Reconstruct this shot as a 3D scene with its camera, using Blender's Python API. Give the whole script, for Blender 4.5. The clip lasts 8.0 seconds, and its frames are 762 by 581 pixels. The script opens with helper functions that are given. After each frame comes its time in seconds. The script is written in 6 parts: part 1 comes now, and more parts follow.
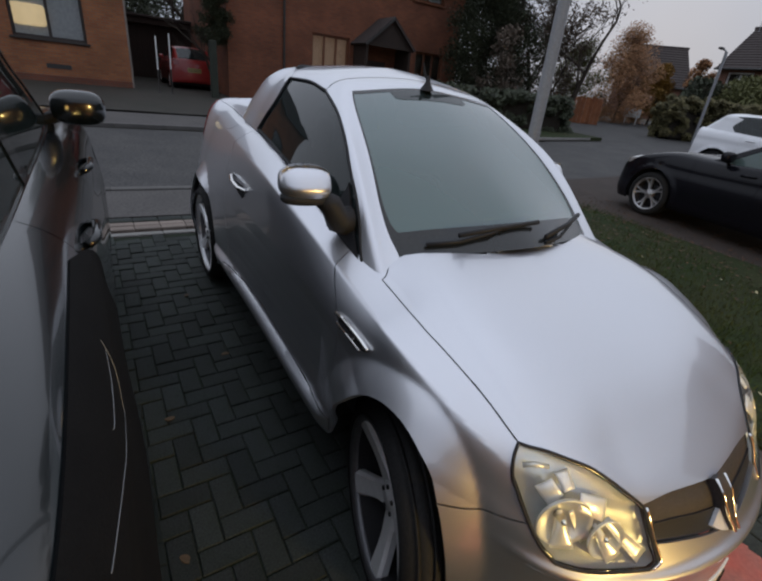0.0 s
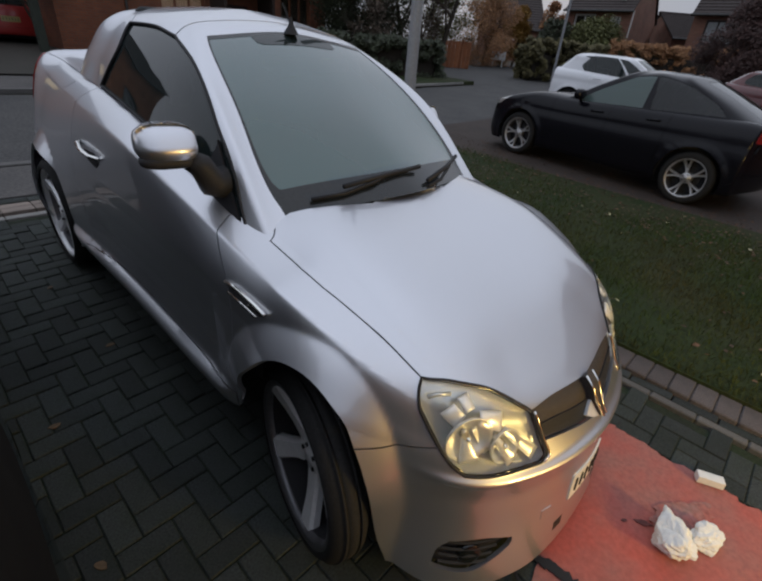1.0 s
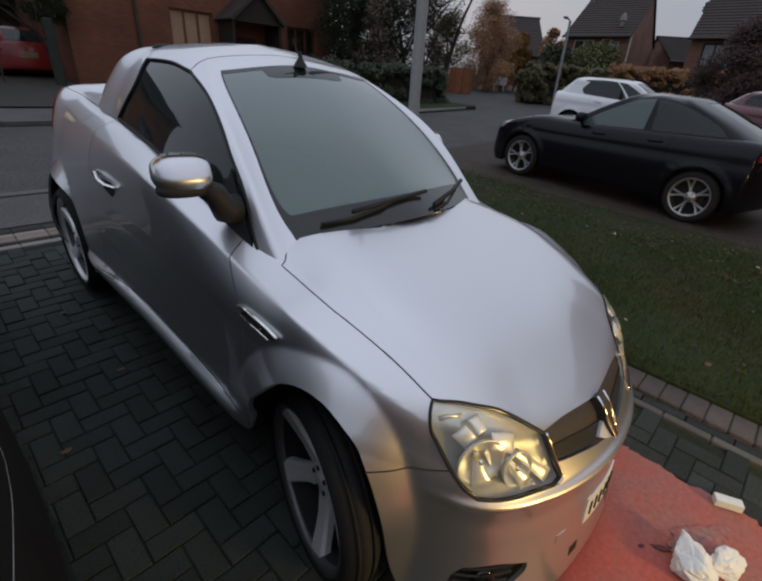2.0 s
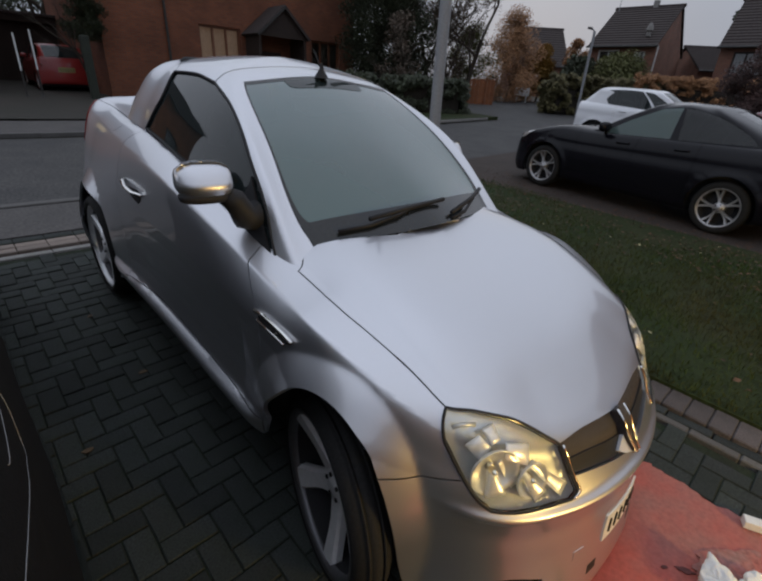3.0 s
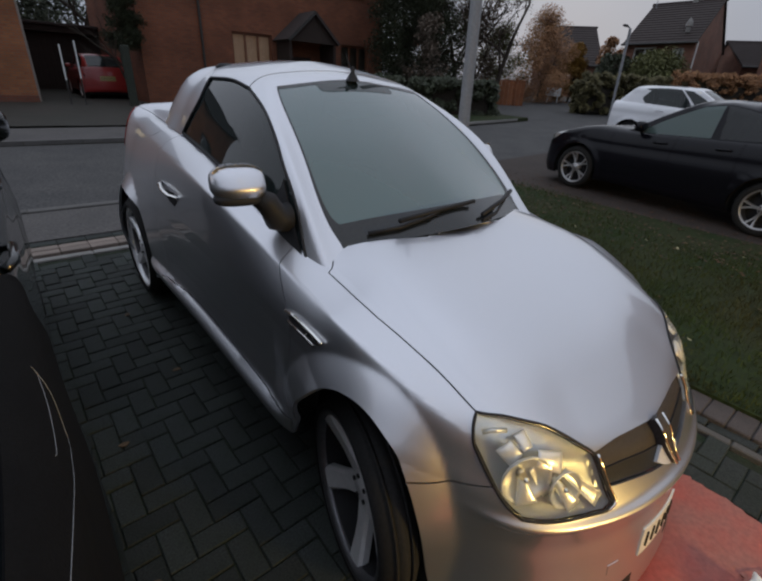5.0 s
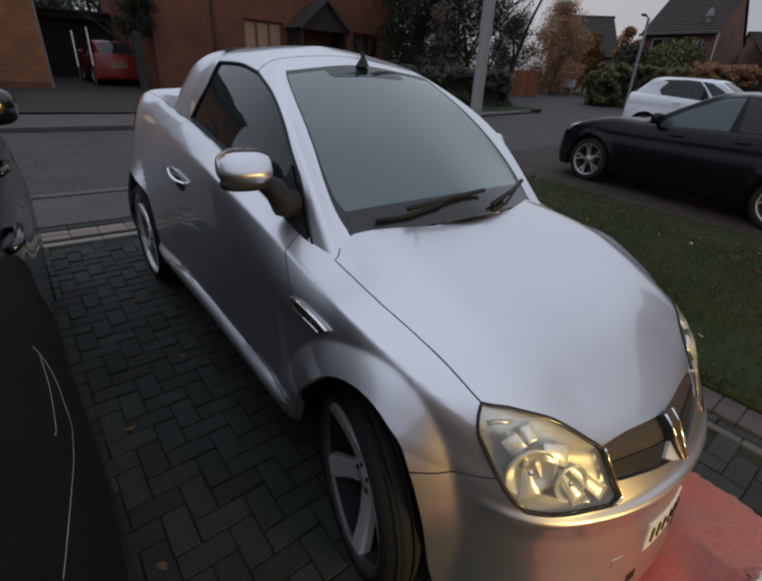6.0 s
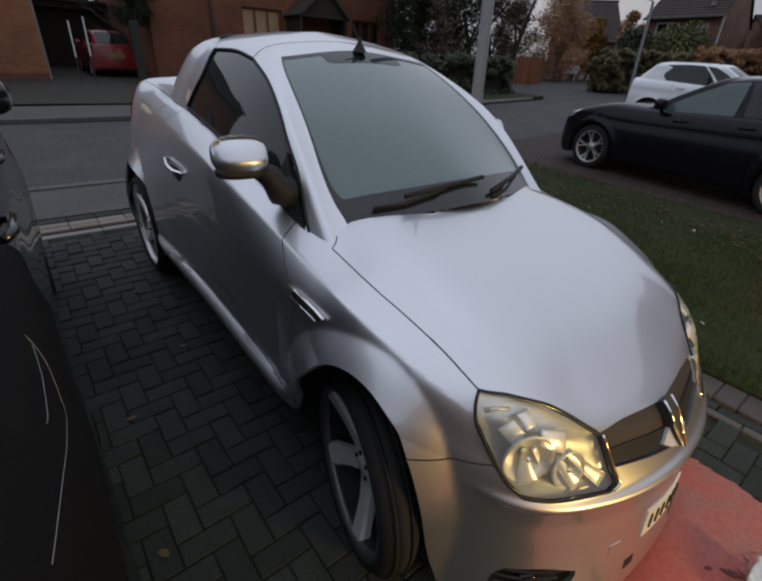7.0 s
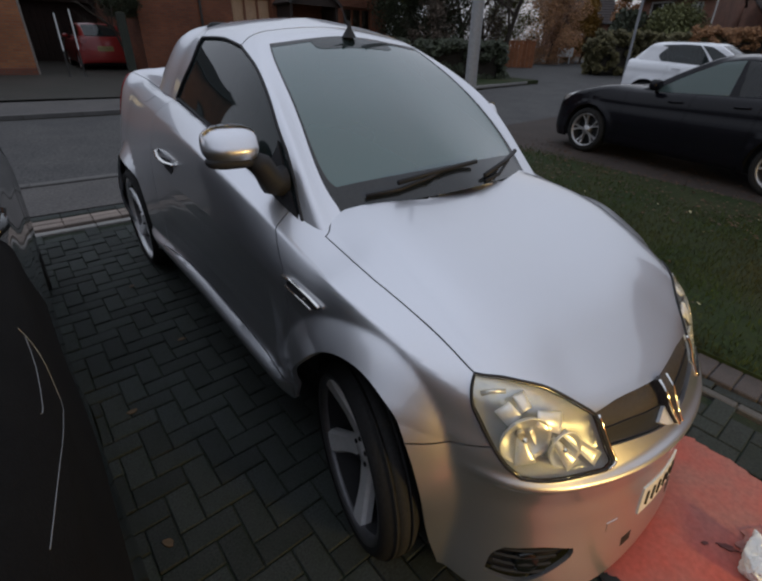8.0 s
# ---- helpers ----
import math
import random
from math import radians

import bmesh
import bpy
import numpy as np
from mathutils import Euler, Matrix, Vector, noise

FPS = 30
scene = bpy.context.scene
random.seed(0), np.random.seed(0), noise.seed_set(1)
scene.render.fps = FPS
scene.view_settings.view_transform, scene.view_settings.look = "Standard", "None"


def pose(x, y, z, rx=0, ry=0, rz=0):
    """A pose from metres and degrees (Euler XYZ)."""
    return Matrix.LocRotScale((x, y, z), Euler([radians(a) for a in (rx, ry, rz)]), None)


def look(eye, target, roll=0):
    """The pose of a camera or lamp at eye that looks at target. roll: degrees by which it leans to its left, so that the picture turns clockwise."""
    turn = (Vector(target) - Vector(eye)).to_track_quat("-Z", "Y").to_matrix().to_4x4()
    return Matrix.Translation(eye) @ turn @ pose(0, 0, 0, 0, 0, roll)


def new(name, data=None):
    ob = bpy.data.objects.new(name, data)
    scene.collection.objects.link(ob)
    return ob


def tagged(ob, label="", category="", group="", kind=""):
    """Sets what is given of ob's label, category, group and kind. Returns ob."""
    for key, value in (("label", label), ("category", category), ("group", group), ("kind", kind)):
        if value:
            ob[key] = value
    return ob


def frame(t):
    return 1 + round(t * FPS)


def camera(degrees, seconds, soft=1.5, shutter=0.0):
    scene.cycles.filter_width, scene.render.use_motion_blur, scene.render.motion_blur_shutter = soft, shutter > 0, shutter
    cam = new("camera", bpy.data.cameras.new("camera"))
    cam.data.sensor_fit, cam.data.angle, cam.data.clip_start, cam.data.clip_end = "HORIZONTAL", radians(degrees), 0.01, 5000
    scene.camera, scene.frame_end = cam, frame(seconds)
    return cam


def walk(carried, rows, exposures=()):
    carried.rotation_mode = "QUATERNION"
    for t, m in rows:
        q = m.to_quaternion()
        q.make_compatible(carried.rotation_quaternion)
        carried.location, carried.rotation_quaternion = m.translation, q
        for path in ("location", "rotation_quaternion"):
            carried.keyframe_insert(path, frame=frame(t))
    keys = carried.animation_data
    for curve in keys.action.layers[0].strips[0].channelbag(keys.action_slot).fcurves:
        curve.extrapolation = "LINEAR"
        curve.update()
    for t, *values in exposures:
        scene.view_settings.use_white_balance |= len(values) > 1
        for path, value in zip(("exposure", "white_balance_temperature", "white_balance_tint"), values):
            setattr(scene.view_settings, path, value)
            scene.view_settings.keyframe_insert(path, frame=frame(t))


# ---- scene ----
cam = camera(82.42, 8.0, soft=2.4)
PATH = [
    (0.0, pose(-1.3582, -0.7840, 1.3802, 65.484, -5.616, -31.222)),
    (0.5, pose(-1.3148, -0.8152, 1.3568, 63.201, -4.264, -37.406)),
    (1.0, pose(-1.3299, -0.7980, 1.3672, 61.289, -4.249, -46.049)),
    (2.5, pose(-1.3517, -0.8075, 1.3799, 65.338, -3.257, -44.512)),
    (3.0, pose(-1.3446, -0.8158, 1.3723, 65.218, -2.962, -42.960)),
    (3.5, pose(-1.3433, -0.8170, 1.3684, 64.925, -2.411, -42.972)),
    (4.0, pose(-1.3490, -0.8097, 1.3675, 64.826, -1.576, -41.667)),
    (4.5, pose(-1.3416, -0.8126, 1.3686, 64.801, -1.742, -40.917)),
    (5.0, pose(-1.3518, -0.8065, 1.3694, 65.388, -2.073, -39.598)),
    (6.5, pose(-1.3319, -0.8016, 1.3451, 63.509, -2.465, -37.964)),
    (7.0, pose(-1.3261, -0.8082, 1.3430, 63.002, -2.026, -38.158)),
    (7.5, pose(-1.3232, -0.8136, 1.3363, 62.372, -1.433, -38.626)),
    (8.0, pose(-1.3202, -0.8191, 1.3347, 61.707, -0.867, -38.993)),
]
walk(cam, PATH, [(0.0, 0.2), (0.5, 0.12), (1.0, 0.08), (2.5, 0.0), (8.0, 0.0)])

# ---- daylight: an overcast evening, and a warm lamp on the house behind the camera ----
world = bpy.data.worlds.new("dusk_sky")
scene.world = world
world.use_nodes = True
wn = world.node_tree
sky = wn.nodes.new("ShaderNodeTexSky")
sky.sky_type = "NISHITA"
sky.sun_disc = False
sky.sun_elevation = radians(12)
sky.sun_rotation = radians(60)
sky.dust_density = 3.0
mixer = wn.nodes.new("ShaderNodeMix")
mixer.data_type = "RGBA"
mixer.inputs[0].default_value = 0.985
wn.links.new(sky.outputs[0], mixer.inputs[6])
# cloud cover: brightest overhead, as an overcast sky is
coords = wn.nodes.new("ShaderNodeTexCoord")
split = wn.nodes.new("ShaderNodeSeparateXYZ")
wn.links.new(coords.outputs["Generated"], split.inputs[0])
ramp = wn.nodes.new("ShaderNodeMapRange")
for k, v in enumerate((0.0, 1.0, 0.9, 1.75)):
    ramp.inputs[k + 1].default_value = v
wn.links.new(split.outputs[2], ramp.inputs[0])
cloud = wn.nodes.new("ShaderNodeTexNoise")
cloud.inputs["Scale"].default_value = 2.2
cloud.inputs["Detail"].default_value = 4
wn.links.new(coords.outputs["Generated"], cloud.inputs["Vector"])
soft = wn.nodes.new("ShaderNodeMapRange")
for k, v in enumerate((0.3, 0.7, 0.92, 1.08)):
    soft.inputs[k + 1].default_value = v
wn.links.new(cloud.outputs[0], soft.inputs[0])
times = wn.nodes.new("ShaderNodeMath")
times.operation = "MULTIPLY"
wn.links.new(ramp.outputs[0], times.inputs[0])
wn.links.new(soft.outputs[0], times.inputs[1])
grey = wn.nodes.new("ShaderNodeVectorMath")
grey.operation = "SCALE"
grey.inputs[0].default_value = (3.38, 3.7, 4.45)
wn.links.new(times.outputs[0], grey.inputs["Scale"])
wn.links.new(grey.outputs[0], mixer.inputs[7])
back = wn.nodes["Background"]
wn.links.new(mixer.outputs[2], back.inputs[0])
back.inputs[1].default_value = 0.10
sun = new("sun", bpy.data.lights.new("sun", "SUN"))
sun.data.energy = 0.5
sun.data.angle = radians(150)
sun.data.color = (0.92, 0.95, 1.0)
sun.matrix_world = look((0, 0, 20), (-3, -9, 0))
porch = new("porch_lamp", bpy.data.lights.new("porch_lamp", "POINT"))
porch.data.energy = 190
porch.data.color = (1.0, 0.72, 0.24)
porch.data.shadow_soft_size = 0.22
porch.location = (0.15, -3.5, 0.80)

from mathutils import geometry
# ---- small builders ----
def ground_z(x, y):
    """The street climbs gently away from the drive and to the side; the drive has a cross fall."""
    fall = 0.045 * min(max(0.985 - x, 0), 3.1) * min(max((3.3 - y) / 3.3, 0), 1)
    return -fall + 0.04 * (min(max(y, -6), 40) - 2.45) + 0.03 * min(max(0, x - 6.5), 40)


def on_ground(x, y, dz=0.0, turn=0.0):
    return pose(x, y, ground_z(x, y) + dz, 0, 0, turn)


def thing(name, label, category, m=None, group="", kind=""):
    ob = new(name)
    ob.empty_display_size = 0.1
    ob.matrix_world = m if m is not None else Matrix()
    return tagged(ob, label, category, group, kind)


def mesh_of(name, bm, material, smooth=False):
    me = bpy.data.meshes.new(name)
    bm.normal_update()
    bm.to_mesh(me)
    bm.free()
    for p in me.polygons:
        p.use_smooth = smooth
    mats = material if isinstance(material, (list, tuple)) else [material]
    for mat in mats:
        me.materials.append(mat)
    return me


def part(name, bm, material, parent=None, label="", smooth=False):
    """One mesh object under a thing or a part; bm may be a bmesh or ready mesh data."""
    me = mesh_of(name, bm, material, smooth) if isinstance(bm, bmesh.types.BMesh) else bm
    ob = new(name, me)
    ob.parent = parent
    if label:
        ob["label"] = label
    return ob


def block(x0, x1, y0, y1, z0, z1, bevel=0.0, bm=None, seg=1):
    bm = bm or bmesh.new()
    r = bmesh.ops.create_cube(bm, size=1.0)
    m = Matrix.Translation(((x0 + x1) / 2, (y0 + y1) / 2, (z0 + z1) / 2)) @ Matrix.Diagonal((x1 - x0, y1 - y0, z1 - z0, 1))
    bmesh.ops.transform(bm, matrix=m, verts=r["verts"])
    if bevel:
        edges = list({e for v in r["verts"] for e in v.link_edges})
        bmesh.ops.bevel(bm, geom=edges, offset=bevel, segments=seg, affect="EDGES", profile=0.7)
    return bm


def tube(points, radius, sides=8, bm=None, taper=None, caps=True):
    """A round bar along points; radius may shrink to taper."""
    bm = bm or bmesh.new()
    pts = [Vector(p) for p in points]
    rings = []
    for i, p in enumerate(pts):
        d = (pts[min(i + 1, len(pts) - 1)] - pts[max(i - 1, 0)]).normalized()
        a = d.orthogonal().normalized()
        if rings:
            a = (keep - d * keep.dot(d)).normalized()
        keep = a
        b = d.cross(a)
        r = radius if taper is None else radius + (taper - radius) * i / max(1, len(pts) - 1)
        rings.append([bm.verts.new(p + (a * math.cos(2 * math.pi * k / sides) + b * math.sin(2 * math.pi * k / sides)) * r) for k in range(sides)])
    for r0, r1 in zip(rings, rings[1:]):
        for k in range(sides):
            bm.faces.new((r0[k], r0[(k + 1) % sides], r1[(k + 1) % sides], r1[k]))
    if caps:
        bm.faces.new(rings[0][::-1])
        bm.faces.new(rings[-1])
    return bm


def lathe(profile, seg=48, axis="x", bm=None):
    """Turn a profile of (along, radius) round an axis."""
    bm = bm or bmesh.new()
    rings = []
    for a, r in profile:
        ring = []
        for k in range(seg):
            t = 2 * math.pi * k / seg
            c, s = math.cos(t) * r, math.sin(t) * r
            ring.append(bm.verts.new((a, c, s) if axis == "x" else (c, a, s) if axis == "y" else (c, s, a)))
        rings.append(ring)
    for r0, r1 in zip(rings, rings[1:]):
        for k in range(seg):
            bm.faces.new((r0[k], r0[(k + 1) % seg], r1[(k + 1) % seg], r1[k]))
    bmesh.ops.recalc_face_normals(bm, faces=bm.faces[:])
    return bm


def prism(outline, y0, y1, bm=None, plane="xz"):
    """Extrude a closed outline of (a, b) points between two depths."""
    bm = bm or bmesh.new()
    def at(a, b, d):
        return (a, d, b) if plane == "xz" else (d, a, b) if plane == "yz" else (a, b, d)
    f0 = [bm.verts.new(at(a, b, y0)) for a, b in outline]
    f1 = [bm.verts.new(at(a, b, y1)) for a, b in outline]
    n = len(outline)
    bm.faces.new(f0)
    bm.faces.new(f1[::-1])
    for k in range(n):
        bm.faces.new((f0[k], f1[k], f1[(k + 1) % n], f0[(k + 1) % n]))
    bmesh.ops.recalc_face_normals(bm, faces=bm.faces[:])
    return bm


def blob(sx, sy, sz, power=3.0, seg=28):
    """A rounded box: a superellipsoid."""
    bm = bmesh.new()
    bmesh.ops.create_uvsphere(bm, u_segments=seg, v_segments=seg // 2, radius=1)
    for w in bm.verts:
        k = (abs(w.co.x) ** power + abs(w.co.y) ** power + abs(w.co.z) ** power) ** (-1 / power)
        w.co = Vector((w.co.x * k * sx, w.co.y * k * sy, w.co.z * k * sz))
    return bm

# ---- materials ----
def material(name, color, rough=0.6, metal=0.0, grain=0.0, grain_scale=60.0, stain=0.0, stain_scale=3.0, bump=0.0, coat=0.0,
             other=None, transmission=0.0, emit=None, vary=0.0, alpha=1.0, detail=6.0):
    """A procedural surface: base colour with fine grain, broad stains towards another colour, relief, and a shift for each object or island."""
    m = bpy.data.materials.new(name)
    m.use_nodes = True
    nt = m.node_tree
    bsdf = nt.nodes["Principled BSDF"]
    bsdf.inputs["Base Color"].default_value = (*color, 1)
    bsdf.inputs["Roughness"].default_value = rough
    bsdf.inputs["Metallic"].default_value = metal
    bsdf.inputs["Coat Weight"].default_value = coat
    bsdf.inputs["Coat Roughness"].default_value = 0.03
    bsdf.inputs["Transmission Weight"].default_value = transmission
    bsdf.inputs["Alpha"].default_value = alpha
    if emit:
        bsdf.inputs["Emission Color"].default_value = (*emit[0], 1)
        bsdf.inputs["Emission Strength"].default_value = emit[1]
    if not (grain or stain or bump or vary):
        return m
    tc = nt.nodes.new("ShaderNodeTexCoord")
    def noise_at(scale, det):
        n = nt.nodes.new("ShaderNodeTexNoise")
        n.inputs["Scale"].default_value = scale
        n.inputs["Detail"].default_value = det
        nt.links.new(tc.outputs["Object"], n.inputs["Vector"])
        return n
    def mix(fac, a, b, mode="MIX"):
        n = nt.nodes.new("ShaderNodeMix")
        n.data_type, n.blend_type = "RGBA", mode
        for socket, value in ((n.inputs[0], fac), (n.inputs[6], a), (n.inputs[7], b)):
            if hasattr(value, "default_value"):
                nt.links.new(value, socket)
            elif isinstance(value, tuple):
                socket.default_value = (*value, 1)
            else:
                socket.default_value = value
        return n.outputs[2]
    def remap(out, lo, hi, to_lo=0.0, to_hi=1.0):
        n = nt.nodes.new("ShaderNodeMapRange")
        for k, v in enumerate((lo, hi, to_lo, to_hi)):
            n.inputs[k + 1].default_value = v
        nt.links.new(out, n.inputs[0])
        return n.outputs[0]
    col = color
    if stain:
        col = mix(remap(noise_at(stain_scale, 4).outputs[0], 0.35, 0.68, 0, stain), col, other or tuple(c * 0.5 for c in color))
    if grain:
        g = remap(noise_at(grain_scale, detail).outputs[0], 0.3, 0.7, 1 - grain, 1 + grain)
        v = nt.nodes.new("ShaderNodeVectorMath")
        v.operation = "SCALE"
        nt.links.new(g, v.inputs["Scale"])
        if isinstance(col, tuple):
            v.inputs[0].default_value = col
        else:
            nt.links.new(col, v.inputs[0])
        col = v.outputs[0]
    if vary:
        info = nt.nodes.new("ShaderNodeObjectInfo")
        geo = nt.nodes.new("ShaderNodeNewGeometry")
        add = nt.nodes.new("ShaderNodeMath")
        add.operation = "ADD"
        nt.links.new(info.outputs["Random"], add.inputs[0])
        nt.links.new(geo.outputs["Random Per Island"], add.inputs[1])
        fr = nt.nodes.new("ShaderNodeMath")
        fr.operation = "FRACT"
        nt.links.new(add.outputs[0], fr.inputs[0])
        v = nt.nodes.new("ShaderNodeVectorMath")
        v.operation = "SCALE"
        nt.links.new(remap(fr.outputs[0], 0, 1, 1 - vary, 1 + vary), v.inputs["Scale"])
        if isinstance(col, tuple):
            v.inputs[0].default_value = col
        else:
            nt.links.new(col, v.inputs[0])
        col = v.outputs[0]
    if not isinstance(col, tuple):
        nt.links.new(col, bsdf.inputs["Base Color"])
    if bump:
        b = nt.nodes.new("ShaderNodeBump")
        b.inputs["Strength"].default_value = min(1.0, bump)
        b.inputs["Distance"].default_value = 0.004
        nt.links.new(noise_at(grain_scale * 1.7, 8).outputs[0], b.inputs["Height"])
        nt.links.new(b.outputs[0], bsdf.inputs["Normal"])
    return m


SILVER = material("silver_paint", (0.62, 0.63, 0.67), 0.38, 0.95, grain=0.06, grain_scale=900, coat=1.0)
SILVER.node_tree.nodes["Principled BSDF"].inputs["Coat Roughness"].default_value = 0.055
SILVER.node_tree.nodes["Principled BSDF"].inputs["Coat IOR"].default_value = 1.75
BLACK_PLASTIC = material("black_plastic", (0.018, 0.018, 0.02), 0.58, grain=0.15, grain_scale=200, bump=0.15)
BLACK_PLASTIC.node_tree.nodes["Principled BSDF"].inputs["Specular IOR Level"].default_value = 0.25
SCREEN_GLASS = material("misted_glass", (0.07, 0.14, 0.145), 0.08, transmission=0.35, coat=1.0, stain=0.5, stain_scale=2.5, other=(0.10, 0.14, 0.145))
BLACK_GLASS = material("black_screen_edge", (0.014, 0.016, 0.018), 0.16, grain=0.15, grain_scale=90, stain=0.4, stain_scale=6, other=(0.03, 0.033, 0.036))
CLADDING = material("matte_cladding", (0.004, 0.004, 0.0045), 0.75, grain=0.25, grain_scale=150, stain=0.4, stain_scale=8, other=(0.008, 0.008, 0.008), bump=0.3)
CLADDING.node_tree.nodes["Principled BSDF"].inputs["Specular IOR Level"].default_value = 0.12
TYRE = material("tyre_rubber", (0.018, 0.018, 0.018), 0.8, grain=0.2, grain_scale=90, bump=0.3)
TYRE.node_tree.nodes["Principled BSDF"].inputs["Specular IOR Level"].default_value = 0.2
ALLOY_DARK = material("dark_alloy", (0.16, 0.16, 0.17), 0.45, 0.8, grain=0.1, grain_scale=50)
ALLOY = material("alloy_metal", (0.80, 0.80, 0.82), 0.38, 0.45, grain=0.05, grain_scale=50)
TARMAC = material("tarmac", (0.040, 0.039, 0.039), 0.8, grain=0.65, grain_scale=34, detail=9, stain=0.7, stain_scale=1.6, other=(0.066, 0.063, 0.060), bump=0.8)
GRASS_SOIL = material("lawn_soil", (0.016, 0.030, 0.007), 0.9, grain=0.4, grain_scale=30, stain=0.6, stain_scale=1.2, other=(0.04, 0.036, 0.014), bump=0.8)
PAVER = material("paver_dark", (0.031, 0.036, 0.035), 0.72, grain=0.4, grain_scale=120, stain=0.6, stain_scale=6, other=(0.020, 0.027, 0.019), bump=0.7, vary=0.28)
ROOF_TILE = material("roof_tile", (0.044, 0.033, 0.030), 0.85, grain=0.3, grain_scale=12, bump=0.5)
BLACK_PAINT = material("black_car_paint", (0.006, 0.006, 0.009), 0.16, grain=0.05, grain_scale=300)
WHITE_PAINT = material("white_car_paint", (0.75, 0.76, 0.78), 0.3, grain=0.02, grain_scale=300, coat=0.8)
RED_PAINT = material("red_car_paint", (0.28, 0.02, 0.018), 0.35, grain=0.04, grain_scale=300, coat=0.8)
GALV = material("galvanised_steel", (0.26, 0.27, 0.285), 0.6, 0.0, grain=0.1, grain_scale=30)
# the saloon's front window: its pale reflection is put into the base colour
PALE_GLASS = material("pale_reflecting_glass", (0.13, 0.19, 0.19), 0.04, transmission=0.45)
SMOKED_GLASS = material("smoked_glass", (0.016, 0.02, 0.022), 0.03, transmission=0.7)
ALLOY_DULL = material("dull_alloy", (0.46, 0.46, 0.47), 0.4, 0.75, grain=0.1, grain_scale=50)
SIDE_GLASS = material("side_glass", (0.03, 0.042, 0.042), 0.03, transmission=0.55)
TAIL_RED = material("tail_red", (0.25, 0.01, 0.012), 0.12, coat=1.0)
CHROME = material("bright_metal", (0.78, 0.77, 0.74), 0.12, 1.0)
LAMP_BOWL = material("lamp_bowl", (0.66, 0.68, 0.69), 0.24, 0.55, grain=0.05, grain_scale=40)
LAMP_DISH = material("lamp_dish", (0.72, 0.73, 0.73), 0.28, 0.5, grain=0.04, grain_scale=60)
LAMP_SHIELD = material("lamp_shield", (0.78, 0.78, 0.80), 0.3, 0.4, grain=0.04, grain_scale=60)
LAMP_COVER = material("lamp_cover", (0.97, 0.955, 0.89), 0.08, transmission=1.0, coat=0.5)
LAMP_COVER.node_tree.nodes["Principled BSDF"].inputs["IOR"].default_value = 1.15
LAMP_GLASS = material("lamp_glass", (0.7, 0.7, 0.68), 0.1, 0.6, coat=1.0)
GRILLE_MESH = material("grille_mesh", (0.055, 0.046, 0.042), 0.5, 0.4, grain=0.5, grain_scale=260, bump=0.6)
PLATE_WHITE = material("plate_white", (0.72, 0.72, 0.70), 0.35, grain=0.03, grain_scale=80)
INTERIOR = material("dark_trim", (0.02, 0.021, 0.022), 0.8, grain=0.2, grain_scale=120, bump=0.2)
FRONT_STEER = -14.5
DARK_GREEN = material("dark_green_paint", (0.004, 0.006, 0.007), 0.2, grain=0.05, grain_scale=300, coat=0.6)
MAROON_PAINT = material("maroon_paint", (0.10, 0.012, 0.014), 0.25, grain=0.05, grain_scale=300, coat=1.0)
PLATE_YELLOW = material("plate_yellow", (0.30, 0.24, 0.09), 0.4, grain=0.03, grain_scale=80)
EARTH = material("earth", (0.05, 0.04, 0.03), 0.95, grain=0.3, grain_scale=8, stain=0.5, stain_scale=0.3, other=(0.035, 0.04, 0.02), bump=0.5)
FOOTPATH = material("footpath", (0.085, 0.078, 0.074), 0.85, grain=0.35, grain_scale=40, detail=9, stain=0.7, stain_scale=1.8, other=(0.058, 0.055, 0.053), bump=0.6)
PATH_DARK = material("dark_drive", (0.031, 0.026, 0.020), 0.85, grain=0.4, grain_scale=25, detail=8, stain=0.8, stain_scale=0.9, other=(0.018, 0.019, 0.012), bump=0.6)
GRAVEL = material("brown_gravel", (0.042, 0.029, 0.022), 0.85, grain=0.5, grain_scale=70, stain=0.7, stain_scale=1.0, other=(0.024, 0.017, 0.014), bump=1.0)
SOIL = material("garden_soil", (0.04, 0.035, 0.02), 0.95, grain=0.4, grain_scale=20, stain=0.6, stain_scale=0.8, other=(0.03, 0.04, 0.015), bump=0.8)
CONCRETE = material("concrete", (0.27, 0.26, 0.245), 0.85, grain=0.15, grain_scale=120, stain=0.5, stain_scale=4, other=(0.17, 0.165, 0.15), bump=0.4, vary=0.1)
KERB_DARK = material("dark_kerb", (0.10, 0.095, 0.09), 0.8, grain=0.2, grain_scale=90, stain=0.5, stain_scale=3, bump=0.4, vary=0.15)
SETT = material("buff_sett", (0.23, 0.185, 0.155), 0.8, grain=0.2, grain_scale=120, stain=0.5, stain_scale=5, other=(0.14, 0.115, 0.10), bump=0.5, vary=0.2)
SETT_GREY = material("grey_sett", (0.088, 0.073, 0.070), 0.85, grain=0.35, grain_scale=120, stain=0.7, stain_scale=7, other=(0.05, 0.043, 0.042), bump=0.5, vary=0.2)
JOINT_SAND = material("joint_sand", (0.016, 0.019, 0.014), 0.95, grain=0.4, grain_scale=90, stain=0.6, stain_scale=6, other=(0.02, 0.035, 0.012), bump=0.4)
